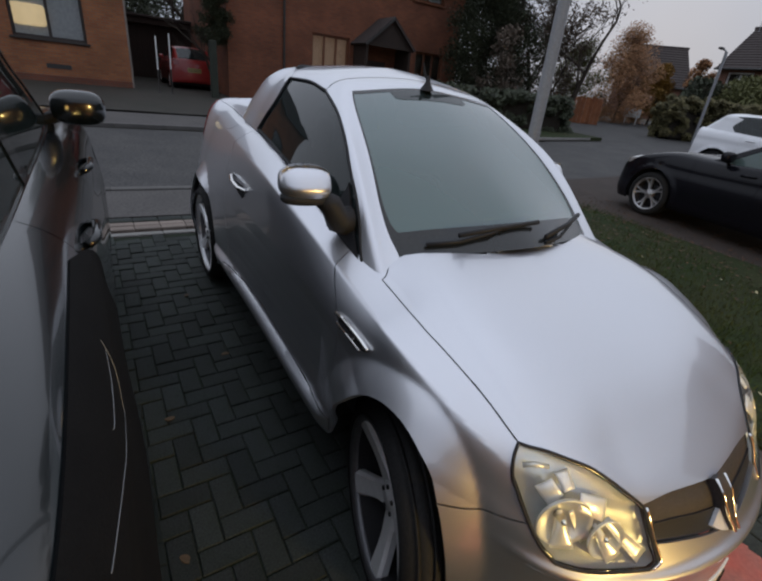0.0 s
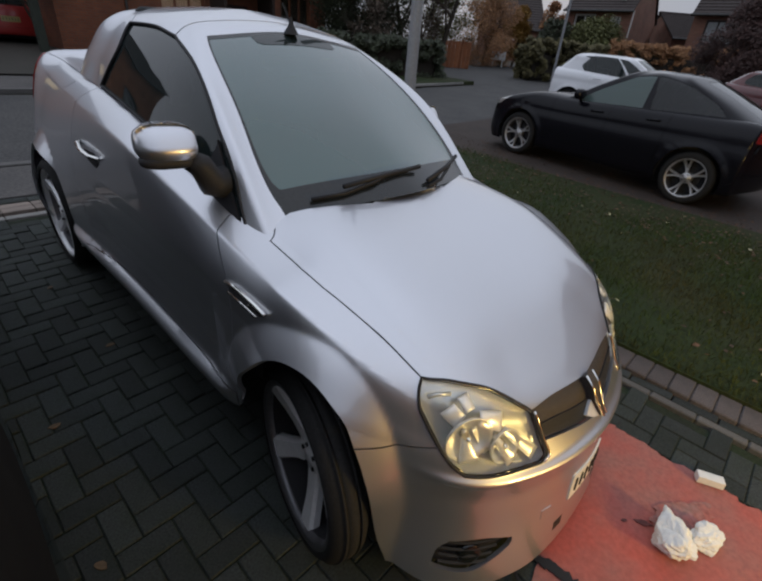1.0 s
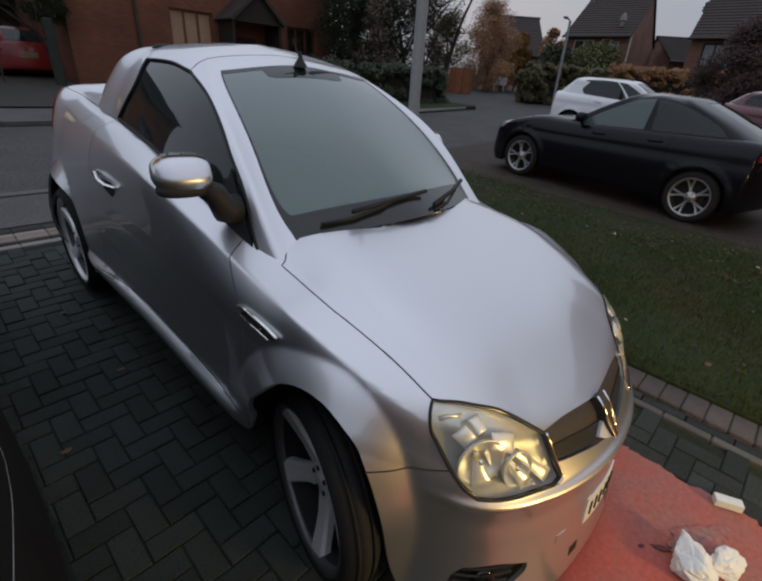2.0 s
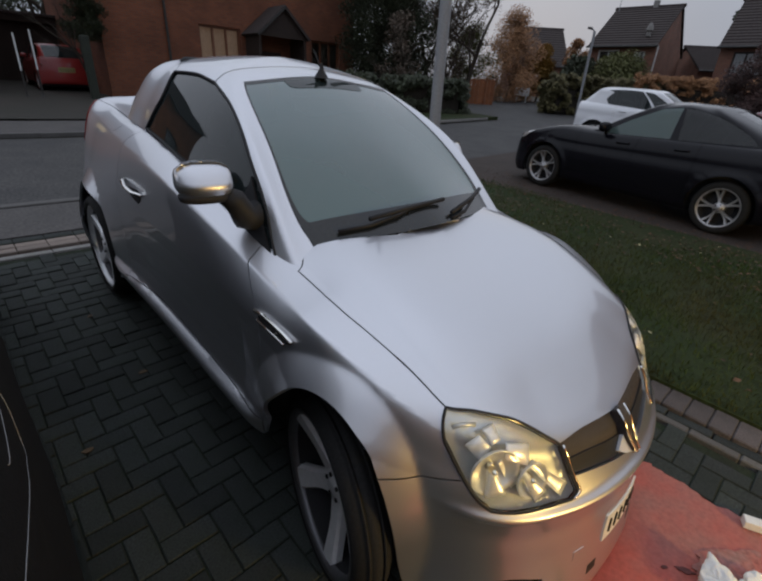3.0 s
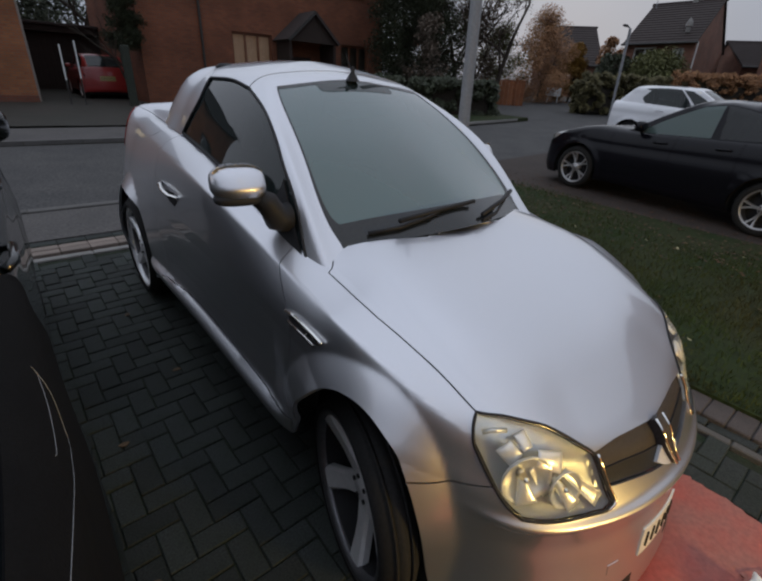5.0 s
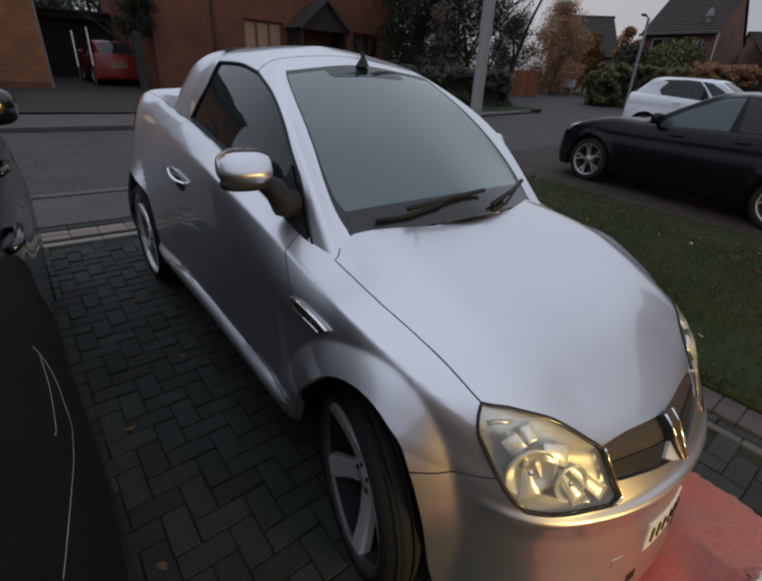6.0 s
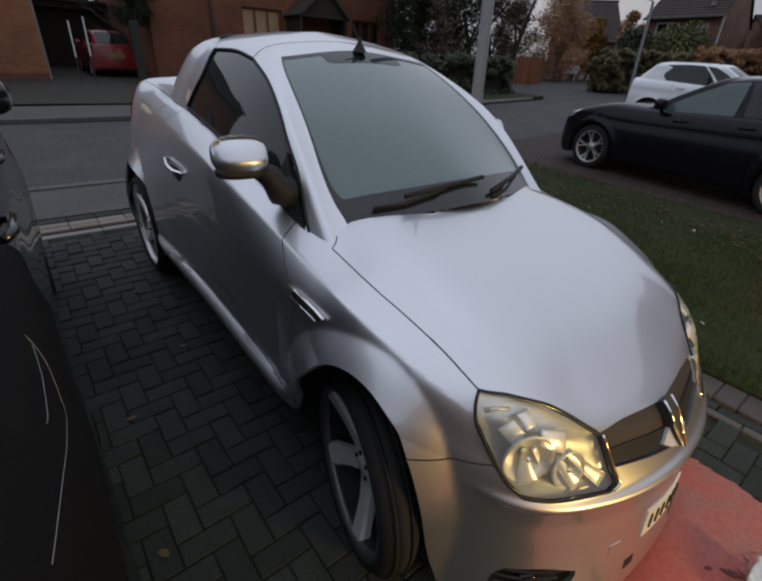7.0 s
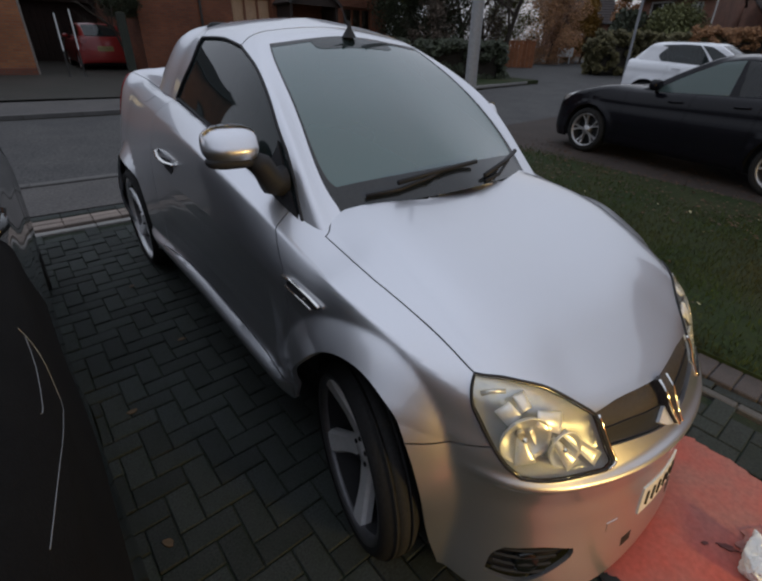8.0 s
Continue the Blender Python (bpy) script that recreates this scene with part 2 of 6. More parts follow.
RED_SHEET = material("red_sheet", (0.40, 0.075, 0.055), 0.75, grain=0.14, grain_scale=55, stain=0.85, stain_scale=3.2, other=(0.24, 0.13, 0.115), bump=0.35)
DUST = material("grey_dust", (0.25, 0.145, 0.135), 0.9, grain=0.3, grain_scale=45, stain=0.8, stain_scale=14, other=(0.36, 0.10, 0.08), bump=0.3)
STAIN = material("dark_stain", (0.10, 0.025, 0.022), 0.7, grain=0.3, grain_scale=80)
PAPER = material("white_paper", (0.72, 0.72, 0.70), 0.9, grain=0.06, grain_scale=40, stain=0.3, stain_scale=9, other=(0.5, 0.56, 0.58), bump=0.3)
GRASS = material("grass_blade", (0.032, 0.058, 0.008), 0.75, vary=0.45, grain=0.25, grain_scale=1.5, stain=0.8, stain_scale=1.1, other=(0.062, 0.052, 0.018))
LEAF_PALE = material("pale_leaf", (0.36, 0.33, 0.20), 0.7, grain=0.2, grain_scale=60, vary=0.3)
LEAF_LITTER = material("leaf_litter", (0.085, 0.045, 0.024), 0.8, grain=0.3, grain_scale=40, vary=0.5)
LEAF_BROWN = material("brown_leaf", (0.10, 0.065, 0.035), 0.8, grain=0.2, grain_scale=60, vary=0.3)


for m in (GRASS, GRASS_SOIL, PAVER, JOINT_SAND, BLACK_PAINT):
    m.node_tree.nodes["Principled BSDF"].inputs["Specular IOR Level"].default_value = 0.25


def brick_material(name, c1, c2, mortar):
    """Stretcher-bond brickwork, 215 x 65 mm with 10 mm joints, with stains and relief."""
    m = bpy.data.materials.new(name)
    m.use_nodes = True
    nt = m.node_tree
    bsdf = nt.nodes["Principled BSDF"]
    bsdf.inputs["Roughness"].default_value = 0.88
    tc = nt.nodes.new("ShaderNodeTexCoord")
    sep = nt.nodes.new("ShaderNodeSeparateXYZ")
    nt.links.new(tc.outputs["Object"], sep.inputs[0])
    add = nt.nodes.new("ShaderNodeMath")
    nt.links.new(sep.outputs[0], add.inputs[0])
    nt.links.new(sep.outputs[1], add.inputs[1])
    com = nt.nodes.new("ShaderNodeCombineXYZ")
    nt.links.new(add.outputs[0], com.inputs[0])
    nt.links.new(sep.outputs[2], com.inputs[1])
    br = nt.nodes.new("ShaderNodeTexBrick")
    br.inputs["Color1"].default_value = (*c1, 1)
    br.inputs["Color2"].default_value = (*c2, 1)
    br.inputs["Mortar"].default_value = (*mortar, 1)
    br.inputs["Scale"].default_value = 1.0
    br.inputs["Mortar Size"].default_value = 0.01
    br.inputs["Brick Width"].default_value = 0.225
    br.inputs["Row Height"].default_value = 0.075
    nt.links.new(com.outputs[0], br.inputs["Vector"])
    no = nt.nodes.new("ShaderNodeTexNoise")
    no.inputs["Scale"].default_value = 0.9
    no.inputs["Detail"].default_value = 7
    nt.links.new(tc.outputs["Object"], no.inputs["Vector"])
    mr = nt.nodes.new("ShaderNodeMapRange")
    for k, v in enumerate((0.3, 0.7, 0.72, 1.2)):
        mr.inputs[k + 1].default_value = v
    nt.links.new(no.outputs[0], mr.inputs[0])
    sc = nt.nodes.new("ShaderNodeVectorMath")
    sc.operation = "SCALE"
    nt.links.new(br.outputs["Color"], sc.inputs[0])
    nt.links.new(mr.outputs[0], sc.inputs["Scale"])
    nt.links.new(sc.outputs[0], bsdf.inputs["Base Color"])
    bu = nt.nodes.new("ShaderNodeBump")
    bu.inputs["Distance"].default_value = 0.008
    bu.invert = True
    nt.links.new(br.outputs["Fac"], bu.inputs["Height"])
    nt.links.new(bu.outputs[0], bsdf.inputs["Normal"])
    return m


BRICK = brick_material("orange_brick", (0.23, 0.074, 0.032), (0.17, 0.052, 0.025), (0.14, 0.08, 0.055))
BRICK_ORANGE = brick_material("bright_orange_brick", (0.36, 0.135, 0.052), (0.28, 0.095, 0.04), (0.22, 0.13, 0.08))
BRICK_DULL = brick_material("dull_brick", (0.24, 0.10, 0.065), (0.18, 0.075, 0.05), (0.16, 0.12, 0.09))
BRICK_DARK = brick_material("plinth_brick", (0.20, 0.06, 0.03), (0.15, 0.05, 0.03), (0.12, 0.08, 0.06))
FRAME_BROWN = material("brown_frame", (0.15, 0.055, 0.025), 0.5, grain=0.2, grain_scale=30)
FRAME_DARK = material("dark_frame", (0.03, 0.022, 0.018), 0.5, grain=0.2, grain_scale=30)
FRAME_WHITE = material("white_frame", (0.6, 0.6, 0.58), 0.4, grain=0.05, grain_scale=30)
WINDOW_GLASS = material("window_glass", (0.9, 0.92, 0.92), 0.02, transmission=1.0)
# faint emission added to brighten this curtain; it is no lamp
CURTAIN_GLOWING = material("glowing_curtain", (0.52, 0.40, 0.29), 0.9, grain=0.15, grain_scale=14, emit=((1.0, 0.58, 0.36), 0.05))
CURTAIN_DARK = material("dark_curtain", (0.08, 0.07, 0.055), 0.9, grain=0.3, grain_scale=10)
CURTAIN_PALE = material("pale_curtain", (0.42, 0.43, 0.43), 0.9, grain=0.15, grain_scale=12)
LIT_ROOM = material("lit_blind", (0.6, 0.52, 0.36), 0.9, grain=0.2, grain_scale=3, emit=((1.0, 0.72, 0.35), 0.4))
LAMP_GLOW = material("lamp_glow", (0.9, 0.8, 0.6), 0.4, emit=((1.0, 0.76, 0.40), 6.0))
GUTTER = material("dark_gutter", (0.03, 0.028, 0.026), 0.45, grain=0.1, grain_scale=40)
PIPE_PALE = material("pale_pipe", (0.30, 0.27, 0.24), 0.5, grain=0.1, grain_scale=40)
DARK_WOOD = material("dark_timber", (0.030, 0.018, 0.013), 0.8, grain=0.4, grain_scale=25, stain=0.5, stain_scale=3, bump=0.5)
FENCE_WOOD = material("fence_timber", (0.30, 0.11, 0.045), 0.85, grain=0.3, grain_scale=20, stain=0.5, stain_scale=3, bump=0.4, vary=0.15)
PIER = material("grey_pier", (0.032, 0.038, 0.028), 0.9, grain=0.2, grain_scale=30, stain=0.5, stain_scale=3, bump=0.4)
BARK = material("bark", (0.05, 0.04, 0.03), 0.95, grain=0.4, grain_scale=30, bump=0.6)
TWIG = material("hedge_twigs", (0.025, 0.02, 0.014), 0.95, grain=0.4, grain_scale=20, bump=0.6)
LEAF_DARK = material("dark_leaves", (0.050, 0.060, 0.034), 0.7, vary=0.5)
LEAF_OLIVE = material("olive_leaves", (0.105, 0.11, 0.035), 0.7, vary=0.45)
LEAF_MIXED = material("olive_brown_leaves", (0.11, 0.095, 0.038), 0.75, vary=0.5, grain=0.3, grain_scale=2.0)
LEAF_RUST = material("rust_leaves", (0.30, 0.15, 0.065), 0.75, vary=0.45)
LEAF_GOLD = material("gold_leaves", (0.26, 0.15, 0.03), 0.75, vary=0.45)
LEAF_BROWNISH = material("brown_leaves", (0.10, 0.075, 0.055), 0.8, vary=0.45)
LEAF_BRONZE = material("bronze_leaves", (0.050, 0.022, 0.018), 0.75, vary=0.45)

# ---- ground: one sheet to the horizon, with the drive, street and lawn laid on it ----
def sheet(name, xs, ys, mat, dz=0.0, label="", kind="structure", category="ground", thick=0.0):
    bm = bmesh.new()
    g = [[bm.verts.new((x, y, ground_z(x, y) + dz)) for y in ys] for x in xs]
    for i in range(len(xs) - 1):
        for j in range(len(ys) - 1):
            bm.faces.new((g[i][j], g[i + 1][j], g[i + 1][j + 1], g[i][j + 1]))
    if thick:
        r = bmesh.ops.extrude_face_region(bm, geom=bm.faces[:])
        bmesh.ops.translate(bm, vec=(0, 0, -thick), verts=[v for v in r["geom"] if isinstance(v, bmesh.types.BMVert)])
        bmesh.ops.recalc_face_normals(bm, faces=bm.faces[:])
    ob = part(name, bm, mat)
    return tagged(ob, label, category, kind=kind)


sheet("ground", (-400, -40, 6.5, 46.5, 400), (-400, -6, 40, 900), EARTH, -0.20, "dark earth running out to the horizon")
sheet("road", (-60, 6.5, 46.5, 60), (5.0, 9.55), TARMAC, -0.04, "wet grey tarmac street", category="road")
sheet("side_road", (11.6, 46.5, 60), (9.55, 14.0, 17.0), TARMAC, -0.036, "tarmac side road bending away", category="road")
sheet("pavement", (-60, 1.2), (3.93, 4.86), FOOTPATH, -0.005, "worn grey tarmac footpath", category="pavement", thick=0.06)
sheet("pavement", (1.2, 6.5, 30), (5.05, 5.06), FOOTPATH, -0.03, "worn grey tarmac footpath", category="pavement")
sheet("far_pavement", (-60, 6.5, 9.9), (9.68, 11.75), FOOTPATH, -0.005, "grey footpath across the street", category="pavement", thick=0.1)
sheet("far_drive", (-0.05, 3.25), (11.75, 25.2), PATH_DARK, 0.03, "dark sloping drive across the street", category="drive")
sheet("far_garden", (-40, -0.05), (11.75, 18.2), PATH_DARK, 0.035, "paved front garden across the street", category="ground")
sheet("far_garden", (3.25, 6.5, 16.0), (11.75, 30), SOIL, 0.035, "dark front garden across the street", category="ground")
sheet("verge", (9.9, 14.9), (9.68, 11.9), GRASS_SOIL, 0.09, "clipped grass corner inside a kerb", category="lawn", thick=0.15)
sheet("lawn", (1.33, 1.8, 2.4, 3.0, 3.6, 4.3, 5.0), (-6, -3, -1.5, -.5, .5, 1.5, 2.5, 3.5, 4.6), GRASS_SOIL, 0.035, "damp green lawn scattered with fallen leaves", category="lawn", thick=0.08)
sheet("side_drive", (5.0, 6.5, 20), (-6, 5.0), GRAVEL, 0.0, "wet brown gravel drive", category="drive")


def kerb_row(name, label, p0, p1, size, mat, height, gap=0.004, dz=0.0, group=None, limit=60):
    """A row of kerb or edging stones between two plan points, each its own piece."""
    a, b = Vector((*p0, 0)), Vector((*p1, 0))
    n = max(1, int((b - a).length / size[0]))
    run = (b - a) / n
    turn = math.degrees(math.atan2(run.y, run.x))
    base = part(name, block(0, (b - a).length, -size[1] / 2 + .006, size[1] / 2 - .006, -.1, -.012), EARTH)
    base.matrix_world = Matrix.Translation((a.x, a.y, ground_z(a.x, a.y) + dz + height)) @ pose(0, 0, 0, 0, 0, turn) @ pose(0, 0, 0, 0, -math.degrees(math.atan2(ground_z(b.x, b.y) - ground_z(a.x, a.y), (b - a).length)), 0)
    tagged(base, label, "kerb", kind="structure")
    me = mesh_of(name + "_stone", block(-run.length / 2 + gap / 2, run.length / 2 - gap / 2, -size[1] / 2, size[1] / 2, -.08, 0, .006), mat)
    for k in range(n):
        o = part("stone", me, mat, base)
        o.matrix_local = pose((k + .5) * run.length, random.uniform(-.002, .002), random.uniform(-.003, .002), random.uniform(-.6, .6), 0, random.uniform(-.4, .4))
    return base


kerb_row("drive_edging", "pale concrete edging across the drive's mouth", (-4.0, 3.42), (1.05, 3.42), (.9, .075), CONCRETE, .006)
kerb_row("sett_row", "buff brick setts along the drive's mouth", (-4.0, 3.60), (1.2, 3.60), (.21, .1), SETT, .0)
kerb_row("sett_row", "buff brick setts along the drive's mouth", (-4.0, 3.71), (1.2, 3.71), (.21, .1), SETT, .0)
kerb_row("sett_row", "dark worn setts beside the footpath", (-4.0, 3.84), (1.2, 3.84), (.21, .12), PAVER, -.004)
kerb_row("kerb", "dark worn kerb of the street", (-6.0, 4.94), (1.5, 4.94), (.9, .14), KERB_DARK, .01)
kerb_row("far_kerb", "dark wet kerb across the street", (-12.0, 9.61), (9.9, 9.61), (.9, .13), KERB_DARK, -.008)
kerb_row("verge_kerb", "pale kerb round the grass corner", (9.9, 9.62), (14.2, 9.75), (.9, .16), CONCRETE, .08)
kerb_row("verge_kerb", "pale kerb round the grass corner", (14.2, 9.75), (15.0, 11.2), (.6, .16), CONCRETE, .08)
kerb_row("lawn_edging", "buff brick edging beside the lawn", (1.235, -4.0), (1.235, 3.4), (.108, .19), SETT_GREY, .018)
kerb_row("inner_edging", "pale edging strip let into the paving", (1.035, -4.0), (1.035, 3.3), (.215, .05), KERB_DARK, .006)


# ---- cars' drive: herringbone block paving ----
def herringbone(x0, x1, y0, y1, w=0.095):
    """Cells of a 90 degree herringbone: (x, y, along x or not) of each block's middle."""
    out = []
    ni, nj = int((x1 - x0) / w) + 4, int((y1 - y0) / w) + 4
    for j in range(-4, nj):
        for i in range(-4, ni):
            k = (i - j) % 4
            if k == 0:
                out.append((x0 + (i + 1) * w, y0 + (j + .5) * w, 0))
            elif k == 2:
                out.append((x0 + (i + .5) * w, y0 + j * w, 90))
    return [q for q in out if x0 < q[0] < x1 and y0 < q[1] < y1]


drive = sheet("driveway", np.linspace(-4.4, .985, 15), np.linspace(-4.4, 3.37, 21), JOINT_SAND, -.009, "dark herringbone block paving of the drive, damp and mossy", category="paving", thick=.06)
rnd = random.Random(4)
paver_mesh = mesh_of("paver", block(-.093, .093, -.0458, .0458, -.05, 0, .004), PAVER)
loose = bmesh.new()
near = 0
for x, y, turn in herringbone(-4.3, .96, -4.3, 3.34):
    m = pose(x, y, ground_z(x, y) + rnd.uniform(-.003, .001)) @ pose(0, 0, 0, 2.29 + rnd.uniform(-.6, .6), -2.0 + rnd.uniform(-.6, .6), 0) @ pose(0, 0, 0, 0, 0, turn + rnd.uniform(-.8, .8))
    if -1.62 < x < -.6 and -.15 < y < 3.34 and near < 300:
        o = part("paver", paver_mesh, PAVER, drive)
        o.matrix_local = m
        near += 1
    else:
        hx, hy = (.093, .0458)
        vs = [loose.verts.new(m @ Vector(c)) for c in ((-hx + .004, -hy + .004, 0), (hx - .004, -hy + .004, 0), (hx - .004, hy - .004, 0), (-hx + .004, hy - .004, 0), (-hx, -hy, -.004), (hx, -hy, -.004), (hx, hy, -.004), (-hx, hy, -.004), (-hx, -hy, -.04), (hx, -hy, -.04), (hx, hy, -.04), (-hx, hy, -.04))]
        loose.faces.new(vs[:4])
        for a, b in ((0, 4), (4, 8)):
            for k in range(4):
                loose.faces.new((vs[a + (k + 1) % 4], vs[a + k], vs[b + k], vs[b + (k + 1) % 4]))
tagged(part("paver_field", loose, PAVER, drive), kind="stuff")
strip = bmesh.new()
for k in range(34):
    y = -4.0 + .215 * k
    block(1.072, 1.138, y, y + .209, ground_z(1, y) - .05, ground_z(1, y) + .002, .005, strip)
tagged(part("edge_course", strip, PAVER), "dark block course between two edgings", "paving", kind="structure")

# ---- red sheet on the ground, paper and block ----
rnd = random.Random(9)
ring = []
for (ax, ay), (bx, by) in (((-.42, -.72), (-.05, -.60)), ((-.05, -.60), (.56, -.50)), ((.56, -.50), (.64, -.62)), ((.64, -.62), (.60, -2.6)), ((.60, -2.6), (-1.0, -2.6)), ((-1.0, -2.6), (-.78, -1.15)), ((-.78, -1.15), (-.42, -.72))):
    n = max(2, int(math.hypot(bx - ax, by - ay) / .028))
    for k in range(n):
        t = k / n
        ring.append((ax + (bx - ax) * t + rnd.uniform(-.014, .014), ay + (by - ay) * t + rnd.uniform(-.014, .014)))
bm = bmesh.new()
top = bm.faces.new([bm.verts.new((x, y, ground_z(x, y) + .006 + .002 * math.sin(x * 9) * math.sin(y * 7))) for x, y in ring])
r = bmesh.ops.extrude_face_region(bm, geom=[top])
bmesh.ops.translate(bm, vec=(0, 0, -.005), verts=[v for v in r["geom"] if isinstance(v, bmesh.types.BMVert)])
bmesh.ops.recalc_face_normals(bm, faces=bm.faces[:])
tagged(part("red_sheet", bm, RED_SHEET), "red ragged-edged sheet with grey smears lying on the paving", "ground sheet")
for spine, wide in ((((-.235, -.60), (-.215, -.66), (-.20, -.72), (-.205, -.80), (-.19, -.90)), .022), (((-.31, -.62), (-.34, -.65), (-.385, -.66)), .012)):
    left, right = [], []
    for a, b in zip(spine, spine[1:]):
        for k in range(6):
            t = k / 6
            x, y = a[0] + (b[0] - a[0]) * t, a[1] + (b[1] - a[1]) * t
            w = wide * rnd.uniform(.45, 1.25)
            left.append((x - w, y + rnd.uniform(-.006, .006)))
            right.append((x + w * rnd.uniform(.6, 1.2), y + rnd.uniform(-.006, .006)))
    o = part("black_rag", prism(left + right[::-1], 0, .004, plane="xy"), BLACK_PLASTIC)
    o.matrix_world = Matrix.Translation((0, 0, ground_z(0, 0) + .009)) @ pose(0, 0, 0, 2.29, -2.58, 0)
    tagged(o, "ragged black strip of rag on the red sheet", "rag")


def smear(name, label, x, y, rx, ry, turn, mat, seed, height=.0025):
    """A thin ragged patch lying on the sheet."""
    rn = random.Random(seed)
    rim = []
    for t in np.linspace(0, 6.283, 41)[:-1]:
        k = 1 + .35 * noise.noise(Vector((math.cos(t) * 1.7 + seed, math.sin(t) * 1.7, 0))) + rn.uniform(-.12, .12)
        rim.append((rx * k * math.cos(t), ry * k * math.sin(t)))
    o = part(name, prism(rim, 0, height, plane="xy"), mat)
    o.matrix_world = on_ground(x, y, .0085, 0) @ pose(0, 0, 0, 2.29, -2.0, 0) @ pose(0, 0, 0, 0, 0, turn)
    return tagged(o, label, "stain", kind="structure")


smear("dust_smear", "pale grey dust smeared over the red sheet", .37, -.99, .13, .06, -35, DUST, 5)
smear("dark_stain", "dark red-brown stain on the red sheet", .215, -.885, .03, .011, -60, STAIN, 8)
smear("dark_stain", "dark red-brown stain on the red sheet", .17, -.83, .012, .006, -40, STAIN, 9)


def crumple(name, label, m, sx, sy, sz, mat, seed):
    rn = random.Random(seed)
    bm = bmesh.new()
    bmesh.ops.create_icosphere(bm, subdivisions=5, radius=1)
    off = Vector((seed * 3.1, 0, 0))
    planes = [Vector((rn.gauss(0, 1), rn.gauss(0, 1), rn.gauss(0, .8))).normalized() for k in range(26)]
    depth = [rn.uniform(.62, 1.0) for k in planes]
    for v in bm.verts:
        d = v.co.normalized()
        # flat facets cut by the folds, with a few sharp pleats
        k = min(h / max(d.dot(n), .35) for n, h in zip(planes, depth))
        k = min(k, 1.35) * (1 + .30 * abs(noise.noise(d * 1.9 + off)) - .10 * abs(noise.noise(d * 4.2 + off)))
        v.co = Vector((d.x * sx * k, d.y * sy * k, max(0, d.z * sz * k + sz * .55)))
    o = part(name, bm, mat)
    o.matrix_world = m
    return tagged(o, label, "tissue")


crumple("paper_towel", "crumpled white paper towel on the red sheet", on_ground(.205, -.985, .006, 20), .098, .078, .06, PAPER, 3)
crumple("paper_towel", "crumpled white paper towel on the red sheet", on_ground(.315, -1.075, .006, -25), .085, .06, .04, PAPER, 5)
o = part("white_block", block(-.05, .05, -.022, .022, 0, .035, .005, seg=2), PAPER)
o.matrix_world = on_ground(.625, -1.03, .008, -68)
tagged(o, "small white block at the red sheet's edge", "block")


# ---- grass, leaves ----
def blades(name, label, spots, mat, rnd, h=(.02, .05)):
    verts, faces = [], []
    for x, y, z in spots:
        a = rnd.uniform(0, 6.28)
        w, t = rnd.uniform(.0016, .003), rnd.uniform(*h)
        lx, ly = rnd.gauss(0, .018), rnd.gauss(0, .018)
        c, s = math.cos(a) * w, math.sin(a) * w
        k = len(verts)
        verts += [(x - c, y - s, z), (x + c, y + s, z), (x + lx * .5 + c * .7, y + ly * .5 + s * .7, z + t * .65), (x + lx * .5 - c * .7, y + ly * .5 - s * .7, z + t * .65), (x + lx, y + ly, z + t)]
        faces += [(k, k + 1, k + 2, k + 3), (k + 3, k + 2, k + 4)]
    me = bpy.data.meshes.new(name)
    me.from_pydata(verts, [], faces)
    me.materials.append(mat)
    return tagged(part(name, me, mat), label, "grass", kind="stuff")


rnd = random.Random(2)
spots = []
while len(spots) < 60000:
    x, y = 1.34 + 3.8 * rnd.random() ** 1.5, rnd.uniform(-2.6, 4.7)
    keep = noise.noise(Vector((x * .9, y * .9, 0))) - max(0, x - 3.4) * .45
    if rnd.random() < .75 + keep:
        spots.append((x, y, ground_z(x, y) + .033))
blades("grass", "short damp green grass", spots, GRASS, rnd)
for k in range(46):
    x, y = rnd.uniform(1.5, 4.9), rnd.uniform(-1.6, 4.2)
    bm = bmesh.new()
    r = rnd.uniform(.012, .026)
    c = bm.verts.new((0, 0, .006))
    edge = [bm.verts.new((math.cos(t) * r * (1 + .3 * math.sin(3 * t)), math.sin(t) * r * .6, rnd.uniform(0, .012))) for t in np.linspace(0, 6.28, 9)[:-1]]
    for a, b in zip(edge, edge[1:] + edge[:1]):
        bm.faces.new((c, a, b))
    o = part("fallen_leaf", bm, LEAF_PALE if k % 3 else LEAF_BROWN)
    o.matrix_world = on_ground(x, y, .05, rnd.uniform(0, 360)) @ pose(0, 0, 0, rnd.uniform(-25, 25), rnd.uniform(-25, 25), 0)
    tagged(o, "pale fallen leaf lying on the lawn", "leaf", "fallen leaves on the lawn")
for k, (x, y) in enumerate(((-1.25, 1.05), (-.98, 2.2), (-1.3, .35), (-.9, 1.45))):
    bm = prism([(.022 * math.cos(t) * (1 + .25 * math.sin(3 * t)), .014 * math.sin(t)) for t in np.linspace(0, 6.28, 10)[:-1]], 0, .003, plane="xy")
    o = part("fallen_leaf", bm, LEAF_BROWN)
    o.matrix_world = on_ground(x, y, .003, 60 * k)
    tagged(o, "brown fallen leaf lying on the paving", "leaf", "fallen leaves on the paving")

